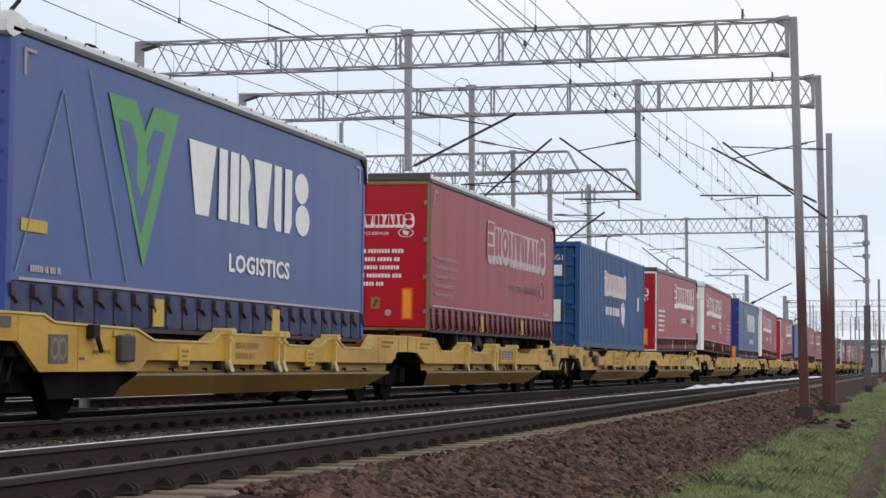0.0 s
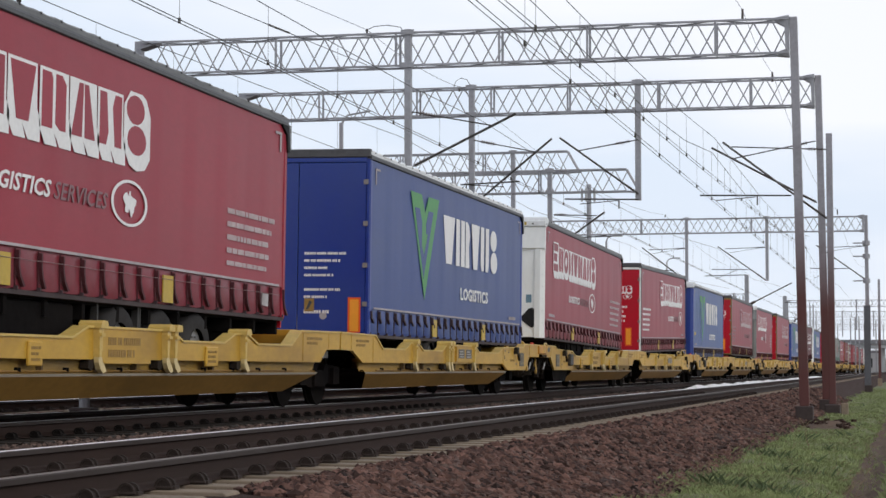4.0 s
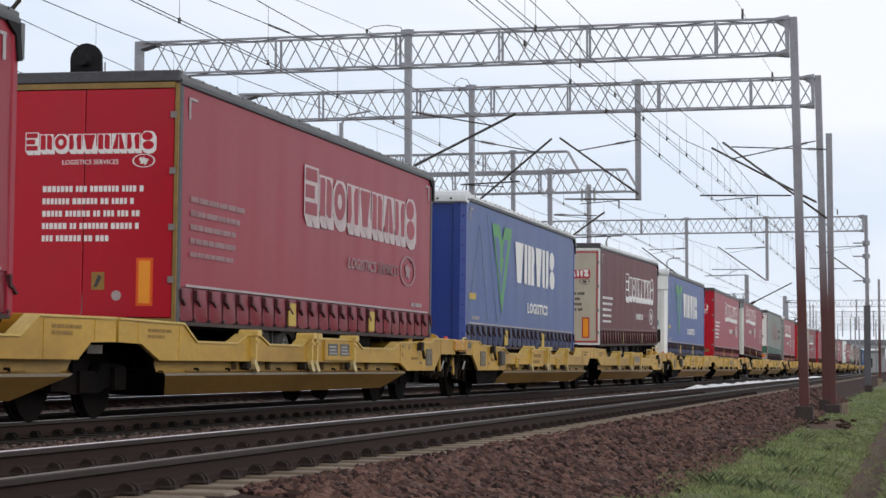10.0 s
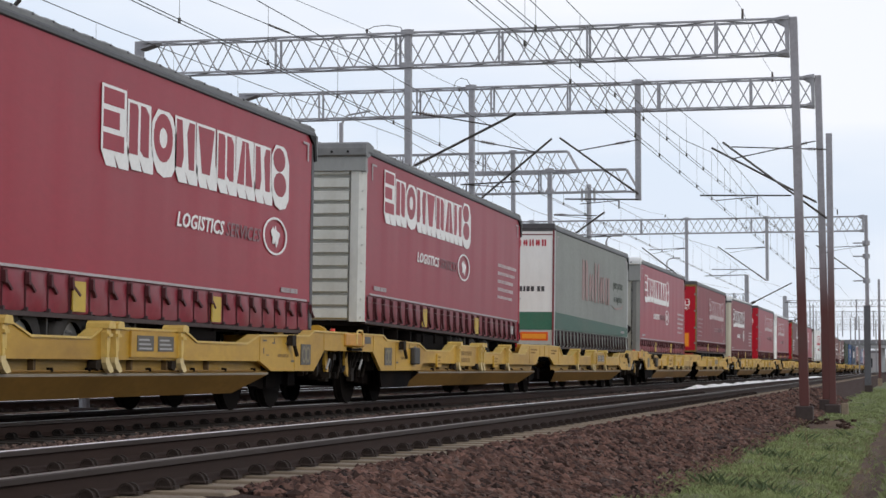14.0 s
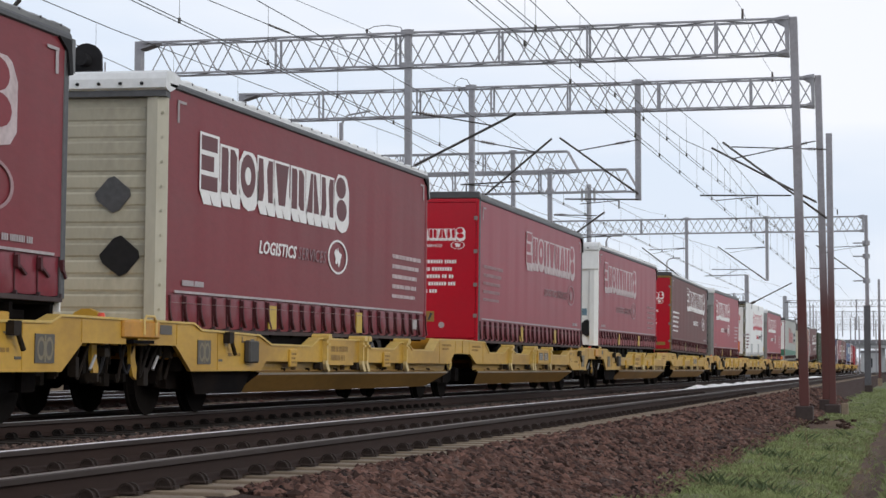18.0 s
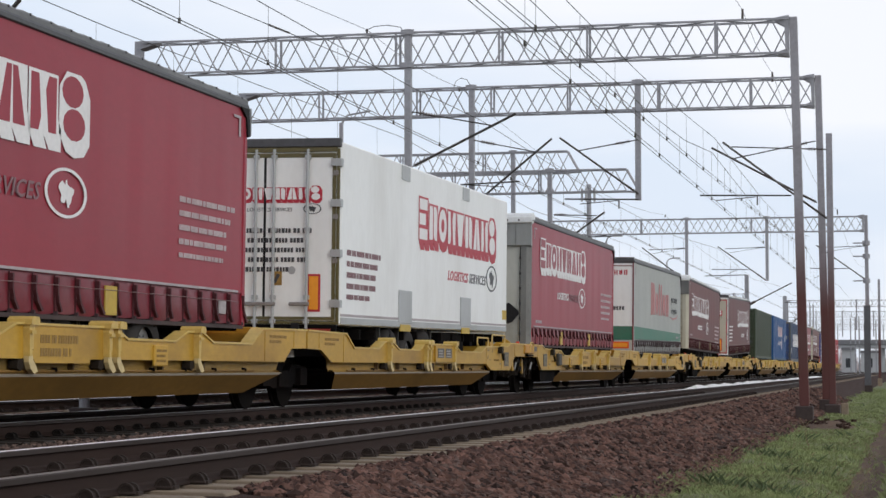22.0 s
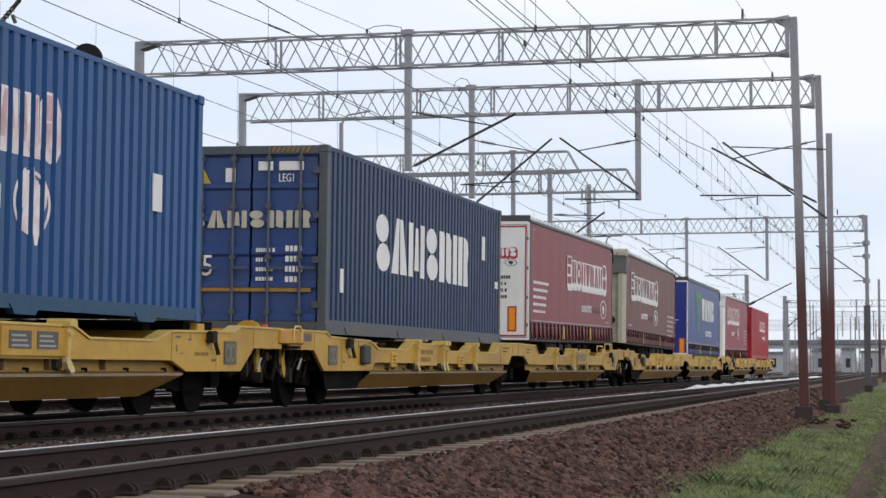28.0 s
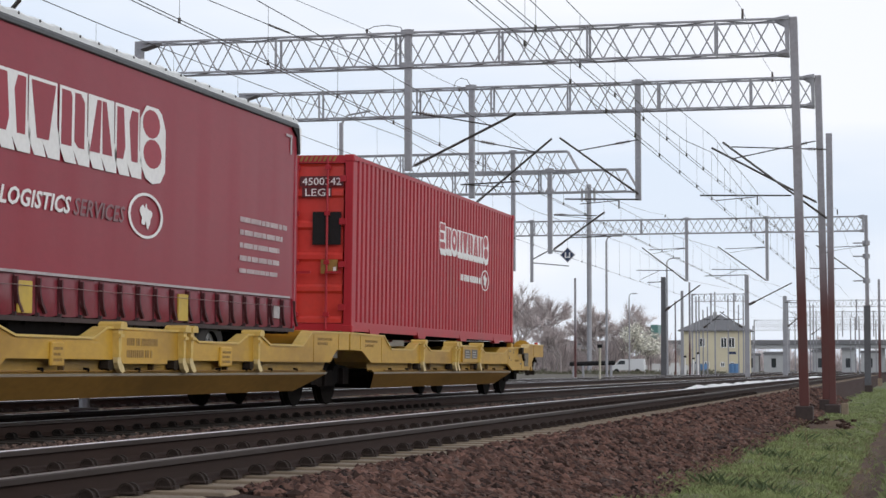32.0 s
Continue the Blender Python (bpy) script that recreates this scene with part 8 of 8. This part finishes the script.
def add_joint_fittings(root, wheel, label):
    """The brake's hand wheel and the white label in the recess over the middle bogie, where a wagon has them."""
    def wheel_ring(bm):
        n, m = 18, 6
        rings = []
        for i in range(n):
            a = 2 * math.pi * i / n
            rings.append([bm.verts.new((0.02 * math.sin(2 * math.pi * j / m), (0.15 + 0.011 * math.cos(2 * math.pi * j / m)) * math.cos(a), (0.15 + 0.011 * math.cos(2 * math.pi * j / m)) * math.sin(a))) for j in range(m)])
        for i in range(n):
            for j in range(m):
                bm.faces.new((rings[i][j], rings[i][(j + 1) % m], rings[(i + 1) % n][(j + 1) % m], rings[(i + 1) % n][j]))
        rod(bm, (0, -0.15, 0), (0, 0.15, 0), 0.012, 5)
    if wheel:
        piece("brake_wheel", shared("brake_wheel", wheel_ring, M["yellow_light"]), root, (WING - 0.10, along(0, 16.80), 0.64), "pale ring-shaped hand wheel of the brake")
    if label:
        piece("bogie_label", shared("bogie_label", lambda bm: box(bm, -0.09, 0.09, -0.01, 0, 0, 0.10), M["white"]), root, (WING - 0.35, along(0, 17.75), 0.68), "small white label")


def build_train():
    wagon = make_wagon()
    for k, pair in enumerate(LOADS):
        at = FIRST + PITCH * k
        w = wagon if k == 0 else copy_thing(wagon, pose(0, 0, 0))
        MOVING.append((w, at, 0.0, 0.0))
        add_joint_fittings(w, k in (1, 9, 10, 11, 13), k in (0, 4, 5, 6, 7, 9, 10))
        if k in RAISED_STANDS:
            add_guard_loops(w)
        for half, (kind, end, plate) in enumerate(pair):
            seed = 100 + 2 * k + half
            code = "AB"[half] + str(k)
            floor, near_up, far_up = STANCE.get(code, ("H", 0.0, 0.0))
            start = at + (2.36 if half else -2.36 - LONG)
            if kind == "reefer":
                ob = reefer(seed)
            elif kind.startswith("box_"):
                start = at + (0.72 if half else -14.92)
                ob = {
                    "box_crest": lambda: container("cont_blue", "cont_blue", "cont_blue", "blue corrugated shipping container with white print on a pocket wagon", "crest", seed, code == "B15"),
                    "box_green": lambda: container("cont_green", "cont_green", "cont_green", "dark olive green corrugated shipping container on a pocket wagon", "plain", seed),
                    "box_bold": lambda: container("cont_navy", "navy_door", "frame_grey", "navy blue corrugated container with bold white side print and grey frame", "bold", seed),
                    "box_red": lambda: container("cont_red", "cont_red_door", "cont_red", "bright red corrugated shipping container on the last wagon", "small_crest", seed),
                }[kind]()
            else:
                ob = trailer(kind, half == 0, end, plate, seed, floor == "H", "grey_roof" if code in GREY_ROOFS else "roof", code in WORN_PRINT, PRINT_UP.get(code, 0.03))
            MOVING.append((ob, start, near_up, far_up))


build_train()

# ---- the station's far end ----
FAR = {
    "render": mat("cream_house_render", (0.66, 0.60, 0.44), 0.85, vary=0.06, stain=(0.48, 0.44, 0.34), stain_amount=0.4, stain_scale=0.3),
    "tiles": mat("dark_grey_roof_tiles", (0.18, 0.18, 0.19), 0.8, vary=0.15),
    "glass": mat("dark_window_glass", (0.03, 0.035, 0.04), 0.12, vary=0.05),
    "frame": mat("white_window_frame", (0.8, 0.8, 0.79), 0.5, vary=0.05),
    "bridge": mat("grey_bridge_concrete", (0.46, 0.47, 0.48), 0.85, vary=0.1, stain=(0.20, 0.20, 0.20), stain_amount=0.5, stain_scale=0.15),
    "bark": mat("grey_brown_bark", (0.33, 0.285, 0.275), 0.9, vary=0.2),
    # twigs lightened: haze and sky glare are put into their colour
    "twig": mat("bare_pinkish_grey_twigs", (0.54, 0.47, 0.46), 0.9, vary=0.25, island=0.4),
    "blossom": mat("white_spring_blossom", (0.72, 0.70, 0.62), 0.8, vary=0.2, island=0.35),
    "van": mat("white_van_paint", (0.62, 0.63, 0.64), 0.3, vary=0.03),
    "blue": mat("blue_barrel_plastic", (0.10, 0.22, 0.42), 0.5, vary=0.1),
    "sign": mat("dark_blue_sign", (0.02, 0.035, 0.09), 0.4, vary=0.05),
    "sign_white": mat("white_sign_paint", (0.7, 0.7, 0.7), 0.5, vary=0.05),
    "teal": mat("green_glass_tower", (0.10, 0.22, 0.20), 0.4, vary=0.1),
    "beige": mat("beige_wall_render", (0.26, 0.23, 0.19), 0.85, vary=0.12, stain=(0.16, 0.14, 0.12), stain_amount=0.5, stain_scale=0.5),
    "hedge": mat("dull_grey_green_scrub", (0.13, 0.125, 0.085), 0.9, vary=0.3, island=0.4),
}


def house():
    root = tagged(new("station_house"), "two-storey cream rendered house with a dark grey hipped roof", "house")
    x0, x1, y0, y1, z1 = -36.4, -25.9, 330, 339, 6.6
    bm = bmesh.new()
    box(bm, x0, x1, y0, y1, -0.2, z1)
    part("wall", bm, FAR["render"], root)
    bm = bmesh.new()
    e = 0.5
    ring = [bm.verts.new(c) for c in ((x0 - e, y0 - e, z1), (x1 + e, y0 - e, z1), (x1 + e, y1 + e, z1), (x0 - e, y1 + e, z1))]
    ring2 = [bm.verts.new((v.co.x, v.co.y, z1 + 0.18)) for v in ring]
    ridge = [bm.verts.new(c) for c in ((x0 + 4.4, (y0 + y1) / 2, z1 + 2.7), (x1 - 4.4, (y0 + y1) / 2, z1 + 2.7))]
    bm.faces.new(ring[::-1])
    for i in range(4):
        bm.faces.new((ring[i], ring[(i + 1) % 4], ring2[(i + 1) % 4], ring2[i]))
    bm.faces.new((ring2[0], ring2[1], ridge[1], ridge[0]))
    bm.faces.new((ring2[1], ring2[2], ridge[1]))
    bm.faces.new((ring2[2], ring2[3], ridge[0], ridge[1]))
    bm.faces.new((ring2[3], ring2[0], ridge[0]))
    roof = part("roof", bm, FAR["tiles"], root, "dark grey hipped roof")
    bm = bmesh.new()
    box(bm, -31.6, -31.0, 333.5, 334.1, z1 + 1.6, z1 + 3.2)
    part("chimney", bm, FAR["bridge"], roof)
    for x, z, w, h in ((-29.55, 4.75, 0.8, 1.45), (-28.3, 4.75, 0.8, 1.45), (-33.0, 4.8, 0.7, 1.2), (-29.75, 1.25, 0.5, 0.6), (-28.25, 1.25, 0.5, 0.6), (-34.3, 1.2, 0.6, 1.0), (-32.3, 1.2, 0.6, 0.9)):
        win = tagged(new("window"))
        win.parent = root
        bm = bmesh.new()
        box(bm, x - w / 2, x + w / 2, y0 - 0.04, y0 + 0.02, z - h / 2, z + h / 2)
        ob = part("pane", bm, FAR["glass"], root)
        ob.parent = win
        bm = bmesh.new()
        for a, b, c, d in ((-w / 2 - 0.12, -w / 2, -h / 2, h / 2), (w / 2, w / 2 + 0.12, -h / 2, h / 2), (-0.05, 0.05, -h / 2, h / 2), (-w / 2, w / 2, h / 2, h / 2 + 0.12)):
            box(bm, x + a, x + b, y0 - 0.07, y0 + 0.01, z + c, z + d)
        box(bm, x - w / 2 - 0.1, x + w / 2 + 0.1, y0 - 0.12, y0 + 0.01, z - h / 2 - 0.1, z - h / 2)
        part("window_frame", bm, FAR["frame"], win)
    bm = bmesh.new()
    box(bm, -28.9, -27.6, y0 - 0.05, y0, 2.9, 3.3)
    part("name_board", bm, FAR["sign"], root, "small dark board on the wall")
    bm = bmesh.new()
    box(bm, -39.5, -36.4, 331, 337, -0.2, 2.7)
    part("lean_to", bm, FAR["render"], root)


def overpass():
    root = tagged(new("road_bridge"), "grey concrete road bridge across the station tracks", "bridge")
    y = 420
    bm = bmesh.new()
    box(bm, -75, 60, y, y + 9, 4.7, 5.6)
    part("deck", bm, FAR["bridge"], root)
    bm = bmesh.new()
    box(bm, -75, 60, y - 0.4, y - 0.1, 5.5, 6.4)
    part("parapet", bm, FAR["tiles"], root, "darker railing along the deck")
    for x in (-62, -47, -33, -19, -6, 8, 24):
        bm = bmesh.new()
        box(bm, x - 0.6, x + 0.6, y + 1.5, y + 7.5, -0.3, 4.75)
        part("pier", bm, FAR["bridge"], root)
    bm = bmesh.new()
    prism(bm, [(-75, -0.3), (-60, -0.3), (-66, 4.7), (-75, 4.7)], "y", y + 0.5, y + 8.5)
    part("abutment", bm, FAR["hedge"], root)
    bm = bmesh.new()
    prism(bm, [(60, -0.3), (9, -0.3), (17, 4.7), (60, 4.7)], "y", y + 0.5, y + 8.5)
    part("abutment", bm, FAR["hedge"], root)


def bare_tree(x, y, height, seed, kind="twig", spread=0.5, trunk=0.22, levels=4):
    rng = random.Random(seed)
    label = {"twig": "bare grey-brown tree with fine twigs", "blossom": "small tree in white spring blossom"}[kind]
    root = tagged(new("tree"), label, "tree", group="trees beyond the tracks")
    bm = bmesh.new()
    tips = []

    def grow(p, d, length, r, level):
        q = p + d * length
        rod(bm, p, q, r, 5 if level < 2 else 3, r * 0.6)
        if level >= levels:
            tips.append((p, q, d))
            return
        for _ in range(rng.choice((3, 3, 4))):
            n = (d + Vector((rng.gauss(0, spread), rng.gauss(0, spread), rng.gauss(0.12, spread * 0.6)))).normalized()
            grow(p + d * length * rng.uniform(0.55, 1.0), n, length * rng.uniform(0.58, 0.82), r * 0.56, level + 1)
    grow(Vector((x, y, -0.2)), Vector((rng.gauss(0, 0.05), 0, 1)), height * 0.34, trunk, 0)
    part("trunk", bm, FAR["bark"], root)
    verts, faces = [], []
    for p, tip, d in tips:
        for _ in range(26):
            q = p.lerp(tip, rng.uniform(0.1, 1.15))
            n = (d + Vector((rng.gauss(0, 0.55), rng.gauss(0, 0.55), rng.gauss(0.25, 0.45)))).normalized()
            s = n.cross(Vector((0, 1, 0))).normalized()
            i = len(verts)
            if kind == "twig":
                ln = rng.uniform(0.4, 1.2) * height / 9
                verts += [(q + s * 0.016)[:], (q - s * 0.016)[:], (q + n * ln)[:]]
                faces.append((i, i + 1, i + 2))
            else:
                c = q + Vector((rng.gauss(0, 0.45), rng.gauss(0, 0.45), rng.gauss(0, 0.4)))
                k = rng.uniform(0.07, 0.15)
                u = Vector((rng.gauss(0, 1), rng.gauss(0, 1), rng.gauss(0, 1))).normalized()
                v = u.cross(n).normalized()
                verts += [(c + u * k)[:], (c + v * k)[:], (c - u * k)[:], (c - v * k)[:]]
                faces.append((i, i + 1, i + 2, i + 3))
    ob = new("crown", cloud_mesh("crown", verts, faces, FAR[kind]))
    ob.parent = root
    return root


def scrub(x0, x1, y, top, count, seed, material, label):
    """A thicket of bare stems, uneven along its top."""
    rng = random.Random(seed)
    verts, faces = [], []
    for _ in range(count):
        x = rng.uniform(x0, x1)
        h = top * (0.35 + 0.65 * rng.random() ** 1.5) * (0.75 + 0.25 * math.sin(x * 0.9 + seed))
        yy = y + rng.uniform(-4, 4)
        z = rng.uniform(-0.2, h * 0.6)
        for _ in range(3):
            n = Vector((rng.gauss(0, 0.45), rng.gauss(0, 0.3), 1)).normalized()
            ln = (h - z) * rng.uniform(0.4, 1.0)
            s = Vector((1, 0, 0))
            i = len(verts)
            p = Vector((x, yy, z))
            verts += [(p - s * 0.05)[:], (p + s * 0.05)[:], (p + n * ln + s * 0.012)[:], (p + n * ln - s * 0.012)[:]]
            faces.append((i, i + 1, i + 2, i + 3))
    tagged(new("scrub", cloud_mesh("scrub", verts, faces, FAR[material])), label, "bushes", kind="stuff")


def van():
    root = tagged(new("white_van"), "small white delivery van parked beyond the tracks", "van")
    x, y = -35.95, 262
    bm = bmesh.new()
    prism(bm, [(x - 2.0, 0.35), (x - 2.1, 0.9), (x - 1.45, 1.1), (x - 0.9, 1.75), (x + 2.2, 1.85), (x + 2.3, 0.35)], "y", y, y + 1.8)
    part("body", bm, FAR["van"], root, bevel=0.06)
    bm = bmesh.new()
    prism(bm, [(x - 1.3, 1.12), (x - 0.85, 1.62), (x - 0.2, 1.62), (x - 0.2, 1.12)], "y", y - 0.02, y)
    part("side_window", bm, FAR["glass"], root)
    for wx in (x - 1.3, x + 1.4):
        bm = bmesh.new()
        rod(bm, (wx, y - 0.04, 0.22), (wx, y + 0.2, 0.22), 0.34, 14)
        part("wheel", bm, M["tyre"], root)


def lamp_post(x, y, top, reach):
    root = tagged(new("lamp_post"), "slim grey station lamp post with a bent arm", "lamp post", group="lamp posts")
    bm = bmesh.new()
    rod(bm, (x, y, -0.2), (x, y, top - 0.4), 0.11, 8, 0.07)
    part("pole", bm, M["steel"], root)
    bm = bmesh.new()
    last = (x, y, top - 0.45)
    for i in range(1, 6):
        a = i / 5 * math.pi / 2
        q = (x + reach * (1 - math.cos(a)), y, top - 0.45 + 0.45 * math.sin(a))
        rod(bm, last, q, 0.05, 6)
        last = q
    part("arm", bm, M["steel"], root)
    bm = bmesh.new()
    box(bm, last[0] - 0.05, last[0] + 0.7 * (1 if reach > 0 else -1), y - 0.12, y + 0.12, top - 0.05, top + 0.06) if reach > 0 else box(bm, last[0] - 0.7, last[0] + 0.05, y - 0.12, y + 0.12, top - 0.05, top + 0.06)
    part("lamp_head", bm, M["steel"], root)


def small_far_things():
    # traction sign on a hanging post
    root = tagged(new("traction_sign"), "dark blue diamond sign with a white mark on a hanging post", "sign")
    cx, cy, cz = -12.08, 72.6, 4.66
    for k, (r, m, d) in enumerate(((0.285, "sign_white", 0.0), (0.245, "sign", -0.012))):
        bm = bmesh.new()
        prism(bm, [(cx, cz - r), (cx + r, cz), (cx, cz + r), (cx - r, cz)], "y", cy + d - 0.01, cy + d)
        part("plate" if k else "border", bm, FAR[m], root)
    bm = bmesh.new()
    for a, b, c, d in ((-0.10, -0.05, -0.06, 0.09), (0.05, 0.10, -0.06, 0.09), (-0.10, 0.10, -0.11, -0.06)):
        box(bm, cx + a, cx + b, cy - 0.03, cy - 0.022, cz + c, cz + d)
    part("mark", bm, FAR["sign_white"], root)
    rod_part("hanger", (-12.75, 72.8, 4.85), (cx, cy + 0.05, 4.75), 0.03, M["steel"], root)
    # buffer rail and marker posts at the end of a siding
    root = tagged(new("guard_rail"), "dark horizontal pipe rail on short posts", "guard rail")
    bm = bmesh.new()
    rod(bm, (-27.3, 165, 0.95), (-23.6, 165, 1.05), 0.19, 10)
    part("pipe", bm, M["strap"], root)
    for x in (-27.0, -26.2, -23.9):
        rod_part("leg", (x, 165, -0.2), (x, 165, 1.0), 0.10, M["steel"], root, 8)
    for x, y, top, paint in ((-16.55, 110, 1.7, "cream"), (-20.6, 190, 1.6, "white"), (-21.4, 205, 1.5, "white"), (-19.4, 190, 1.9, "white")):
        root = tagged(new("marker_post"), "short lineside marker post", "post", group="marker posts")
        rod_part("shaft", (x, y, -0.3), (x, y, top), 0.06, M[paint], root, 8)
        bm = bmesh.new()
        box(bm, x - 0.12, x + 0.12, y - 0.08, y + 0.08, top, top + 0.18)
        part("cap", bm, M["strap"], root)
    for x in (-31.6, -27.2, -26.6):
        root = tagged(new("barrel"), "blue plastic barrel beside the house", "barrel", group="barrels")
        bm = bmesh.new()
        rod(bm, (x, 318, -0.1), (x, 318, 1.35), 0.55, 14)
        part("drum", bm, FAR["blue"], root, bevel=0.03)
    # low pale fence beside the house
    for i, (x, w, h) in enumerate(((-37.6, 1.1, 1.1), (-36.2, 1.2, 1.3), (-34.8, 1.0, 1.2), (-33.5, 1.2, 1.4), (-32.1, 1.0, 1.1), (-30.8, 1.1, 1.3))):
        root = tagged(new("fence_panel"), "low dirty white fence panel beside the house", "fence", group="pale fence panels")
        bm = bmesh.new()
        box(bm, x, x + w, 290, 290.08, 0.05, h)
        part("board", bm, FAR["bridge"] if i % 3 == 2 else FAR["sign_white"], root)
        for px in (x + 0.1, x + w - 0.18):
            bm = bmesh.new()
            box(bm, px, px + 0.08, 290.08, 290.16, -0.3, h + 0.08)
            part("post", bm, M["steel"], root)
    for i in range(9):
        x = -27.2 + i * 0.36 + 0.08 * (i % 2)
        root = tagged(new("fence_panel"), "narrow white concrete fence panel beside the sidings", "fence", group="white yard fence panels")
        bm = bmesh.new()
        box(bm, x, x + 0.24, 230, 230.06, -0.3, 0.62 + 0.22 * ((i * 5) % 3) / 2)
        part("board", bm, FAR["sign_white"], root)
    # pale screens and crates by the tracks under the bridge
    for x, w, h in ((-31, 3.0, 3.1), (-26.5, 4.0, 3.4), (-17.5, 3.2, 3.8), (-12.2, 2.4, 4.2), (-8.0, 3.6, 3.6)):
        root = tagged(new("hut"), "low pale grey lineside hut near the bridge", "hut", group="lineside huts")
        bm = bmesh.new()
        box(bm, x - w / 2, x + w / 2, 405, 409, -0.2, h)
        part("wall", bm, FAR["bridge"], root)
        bm = bmesh.new()
        prism(bm, [(x - w / 2 - 0.2, h), (x + w / 2 + 0.2, h), (x + w / 2, h + 0.5), (x - w / 2, h + 0.5)], "y", 404.8, 409.2)
        part("roof", bm, FAR["tiles"], root)
        bm = bmesh.new()
        box(bm, x - 0.5, x + 0.4, 404.94, 405, 0.8, 2.6)
        part("door", bm, FAR["glass"], root)
    root = tagged(new("radio_mast"), "tall grey concrete mast with antenna panels beyond the tracks", "mast")
    mx, my = -38.9, 250
    rod_part("shaft", (mx, my, -0.3), (mx, my, 23.4), 0.30, M["steel"], root, 10)
    for z in (21.6, 22.6):
        bm = bmesh.new()
        for k in range(12):
            a, b = k * math.pi / 6, (k + 1) * math.pi / 6
            rod(bm, (mx + 0.75 * math.cos(a), my + 0.75 * math.sin(a), z), (mx + 0.75 * math.cos(b), my + 0.75 * math.sin(b), z), 0.05, 5)
        rod(bm, (mx - 0.75, my, z), (mx + 0.75, my, z), 0.05, 5)
        part("ring", bm, M["steel"], root)
    for k in range(5):
        a = -0.5 + k * 1.25
        bm = bmesh.new()
        box(bm, mx + 0.85 * math.cos(a) - 0.13, mx + 0.85 * math.cos(a) + 0.13, my + 0.85 * math.sin(a) - 0.1, my + 0.85 * math.sin(a) + 0.1, 21.3, 22.9)
        part("antenna_panel", bm, FAR["bridge"], root)
    root = tagged(new("tower_block"), "distant green glazed tower above the trees", "building")
    bm = bmesh.new()
    box(bm, -75.2, -73.0, 600, 612, -1, 13.5)
    part("wall", bm, FAR["teal"], root)
    bm = bmesh.new()
    box(bm, -77.1, -75.2, 600.5, 611, -1, 13.0)
    part("side_wing", bm, FAR["beige"], root, "grey-brown side of the tower")


def platform_wall():
    """A long low wall beyond the station tracks, glimpsed beneath the train."""
    root = tagged(new("platform_shelter"), "long low beige shelter wall with white posts beyond the station tracks", "shelter")
    bm = bmesh.new()
    box(bm, -27.6, -27.3, 34, 118, -0.3, 3.4)
    part("wall", bm, FAR["beige"], root)
    bm = bmesh.new()
    prism(bm, [(-27.9, 3.4), (-26.2, 3.25), (-26.2, 3.37), (-27.9, 3.55)], "y", 33.5, 118.5)
    part("roof", bm, FAR["tiles"], root)
    post = shared("shelter_post", lambda m: box(m, -0.09, 0.09, -0.09, 0.09, -0.3, 3.27), FAR["frame"])
    for i in range(18):
        piece("post", post, root, (-26.5, 36 + i * 4.7, 0))
    bm = bmesh.new()
    box(bm, -27.3, -24.2, 34, 118, -0.3, 0.25)
    part("platform_edge", bm, M["concrete"], root)


def far_gantries():
    for y, x0, x1, z0, z1, drops in ((225, -23.4, -17.7, 7.95, 8.75, [(-21.5, 5.3), (-19, 5.3)]), (250, -14.5, -2.2, 8.0, 8.8, [(-10.4, 4.6), (-6.5, 5.2)]),
                                     (300, -18, -2.2, 8.0, 8.8, [(-9.8, 5.2), (-5.4, 5.2)]), (350, -26, -2.2, 8.0, 8.8, [(-14, 5.2), (-5.4, 5.2)]), (400, -30, -2.2, 8.0, 8.8, [(-14, 5.2), (-9, 5.2), (-5.4, 5.2)])):
        gantry(y, x0, x1, z0, z1, drops, "distant lattice catenary gantry over the station tracks")
    for x, y, top, reach in ((-22.05, 150, 10.4, 0.5), (-33.95, 250, 9.8, 0.35), (-23.42, 200, 11.4, 0.6)):
        lamp_post(x, y, top, reach)


house()
overpass()
van()
small_far_things()
platform_wall()
far_gantries()
for i, (x, y, h) in enumerate(((-54.5, 285, 13.5), (-52.3, 292, 12.5), (-58, 300, 12), (-50, 290, 10), (-48.3, 284, 8.5), (-46.2, 300, 9.5), (-44.6, 286, 9.0), (-42.8, 282, 11.0), (-41.2, 296, 11.5), (-39.8, 288, 9.5), (-62, 320, 12), (-20, 470, 9), (-3, 480, 10), (4, 470, 9))):
    bare_tree(x, y, h, 20 + i)
for i, (x, y, h) in enumerate(((-37.8, 280, 8.5), (-35.9, 284, 7.0))):
    bare_tree(x, y, h, 40 + i, "blossom", 0.6, 0.15)
scrub(-66, -34, 300, 7.0, 5600, 3, "twig", "bare brown thicket beyond the tracks")
scrub(-150, -66, 300, 9.0, 5200, 6, "twig", "bare brown woodland behind the train")
scrub(-40, 40, 520, 9.0, 3000, 4, "twig", "distant bare woodland beyond the bridge")
scrub(-60, -22, 250, 0.7, 1500, 5, "hedge", "low rough grass beside the sidings")


# ---- what moves ----
def motions():
    for ob, start, near_up, far_up in MOVING:
        pitch = math.degrees(math.atan2(far_up - near_up, LONG))
        rows = []
        for i in range(17):
            t = 2.0 * i
            rows.append((t, pose(TRACK_2, start - run(t), Z_2 + near_up, pitch, CANT, 0)))
        walk(ob, rows)


motions()
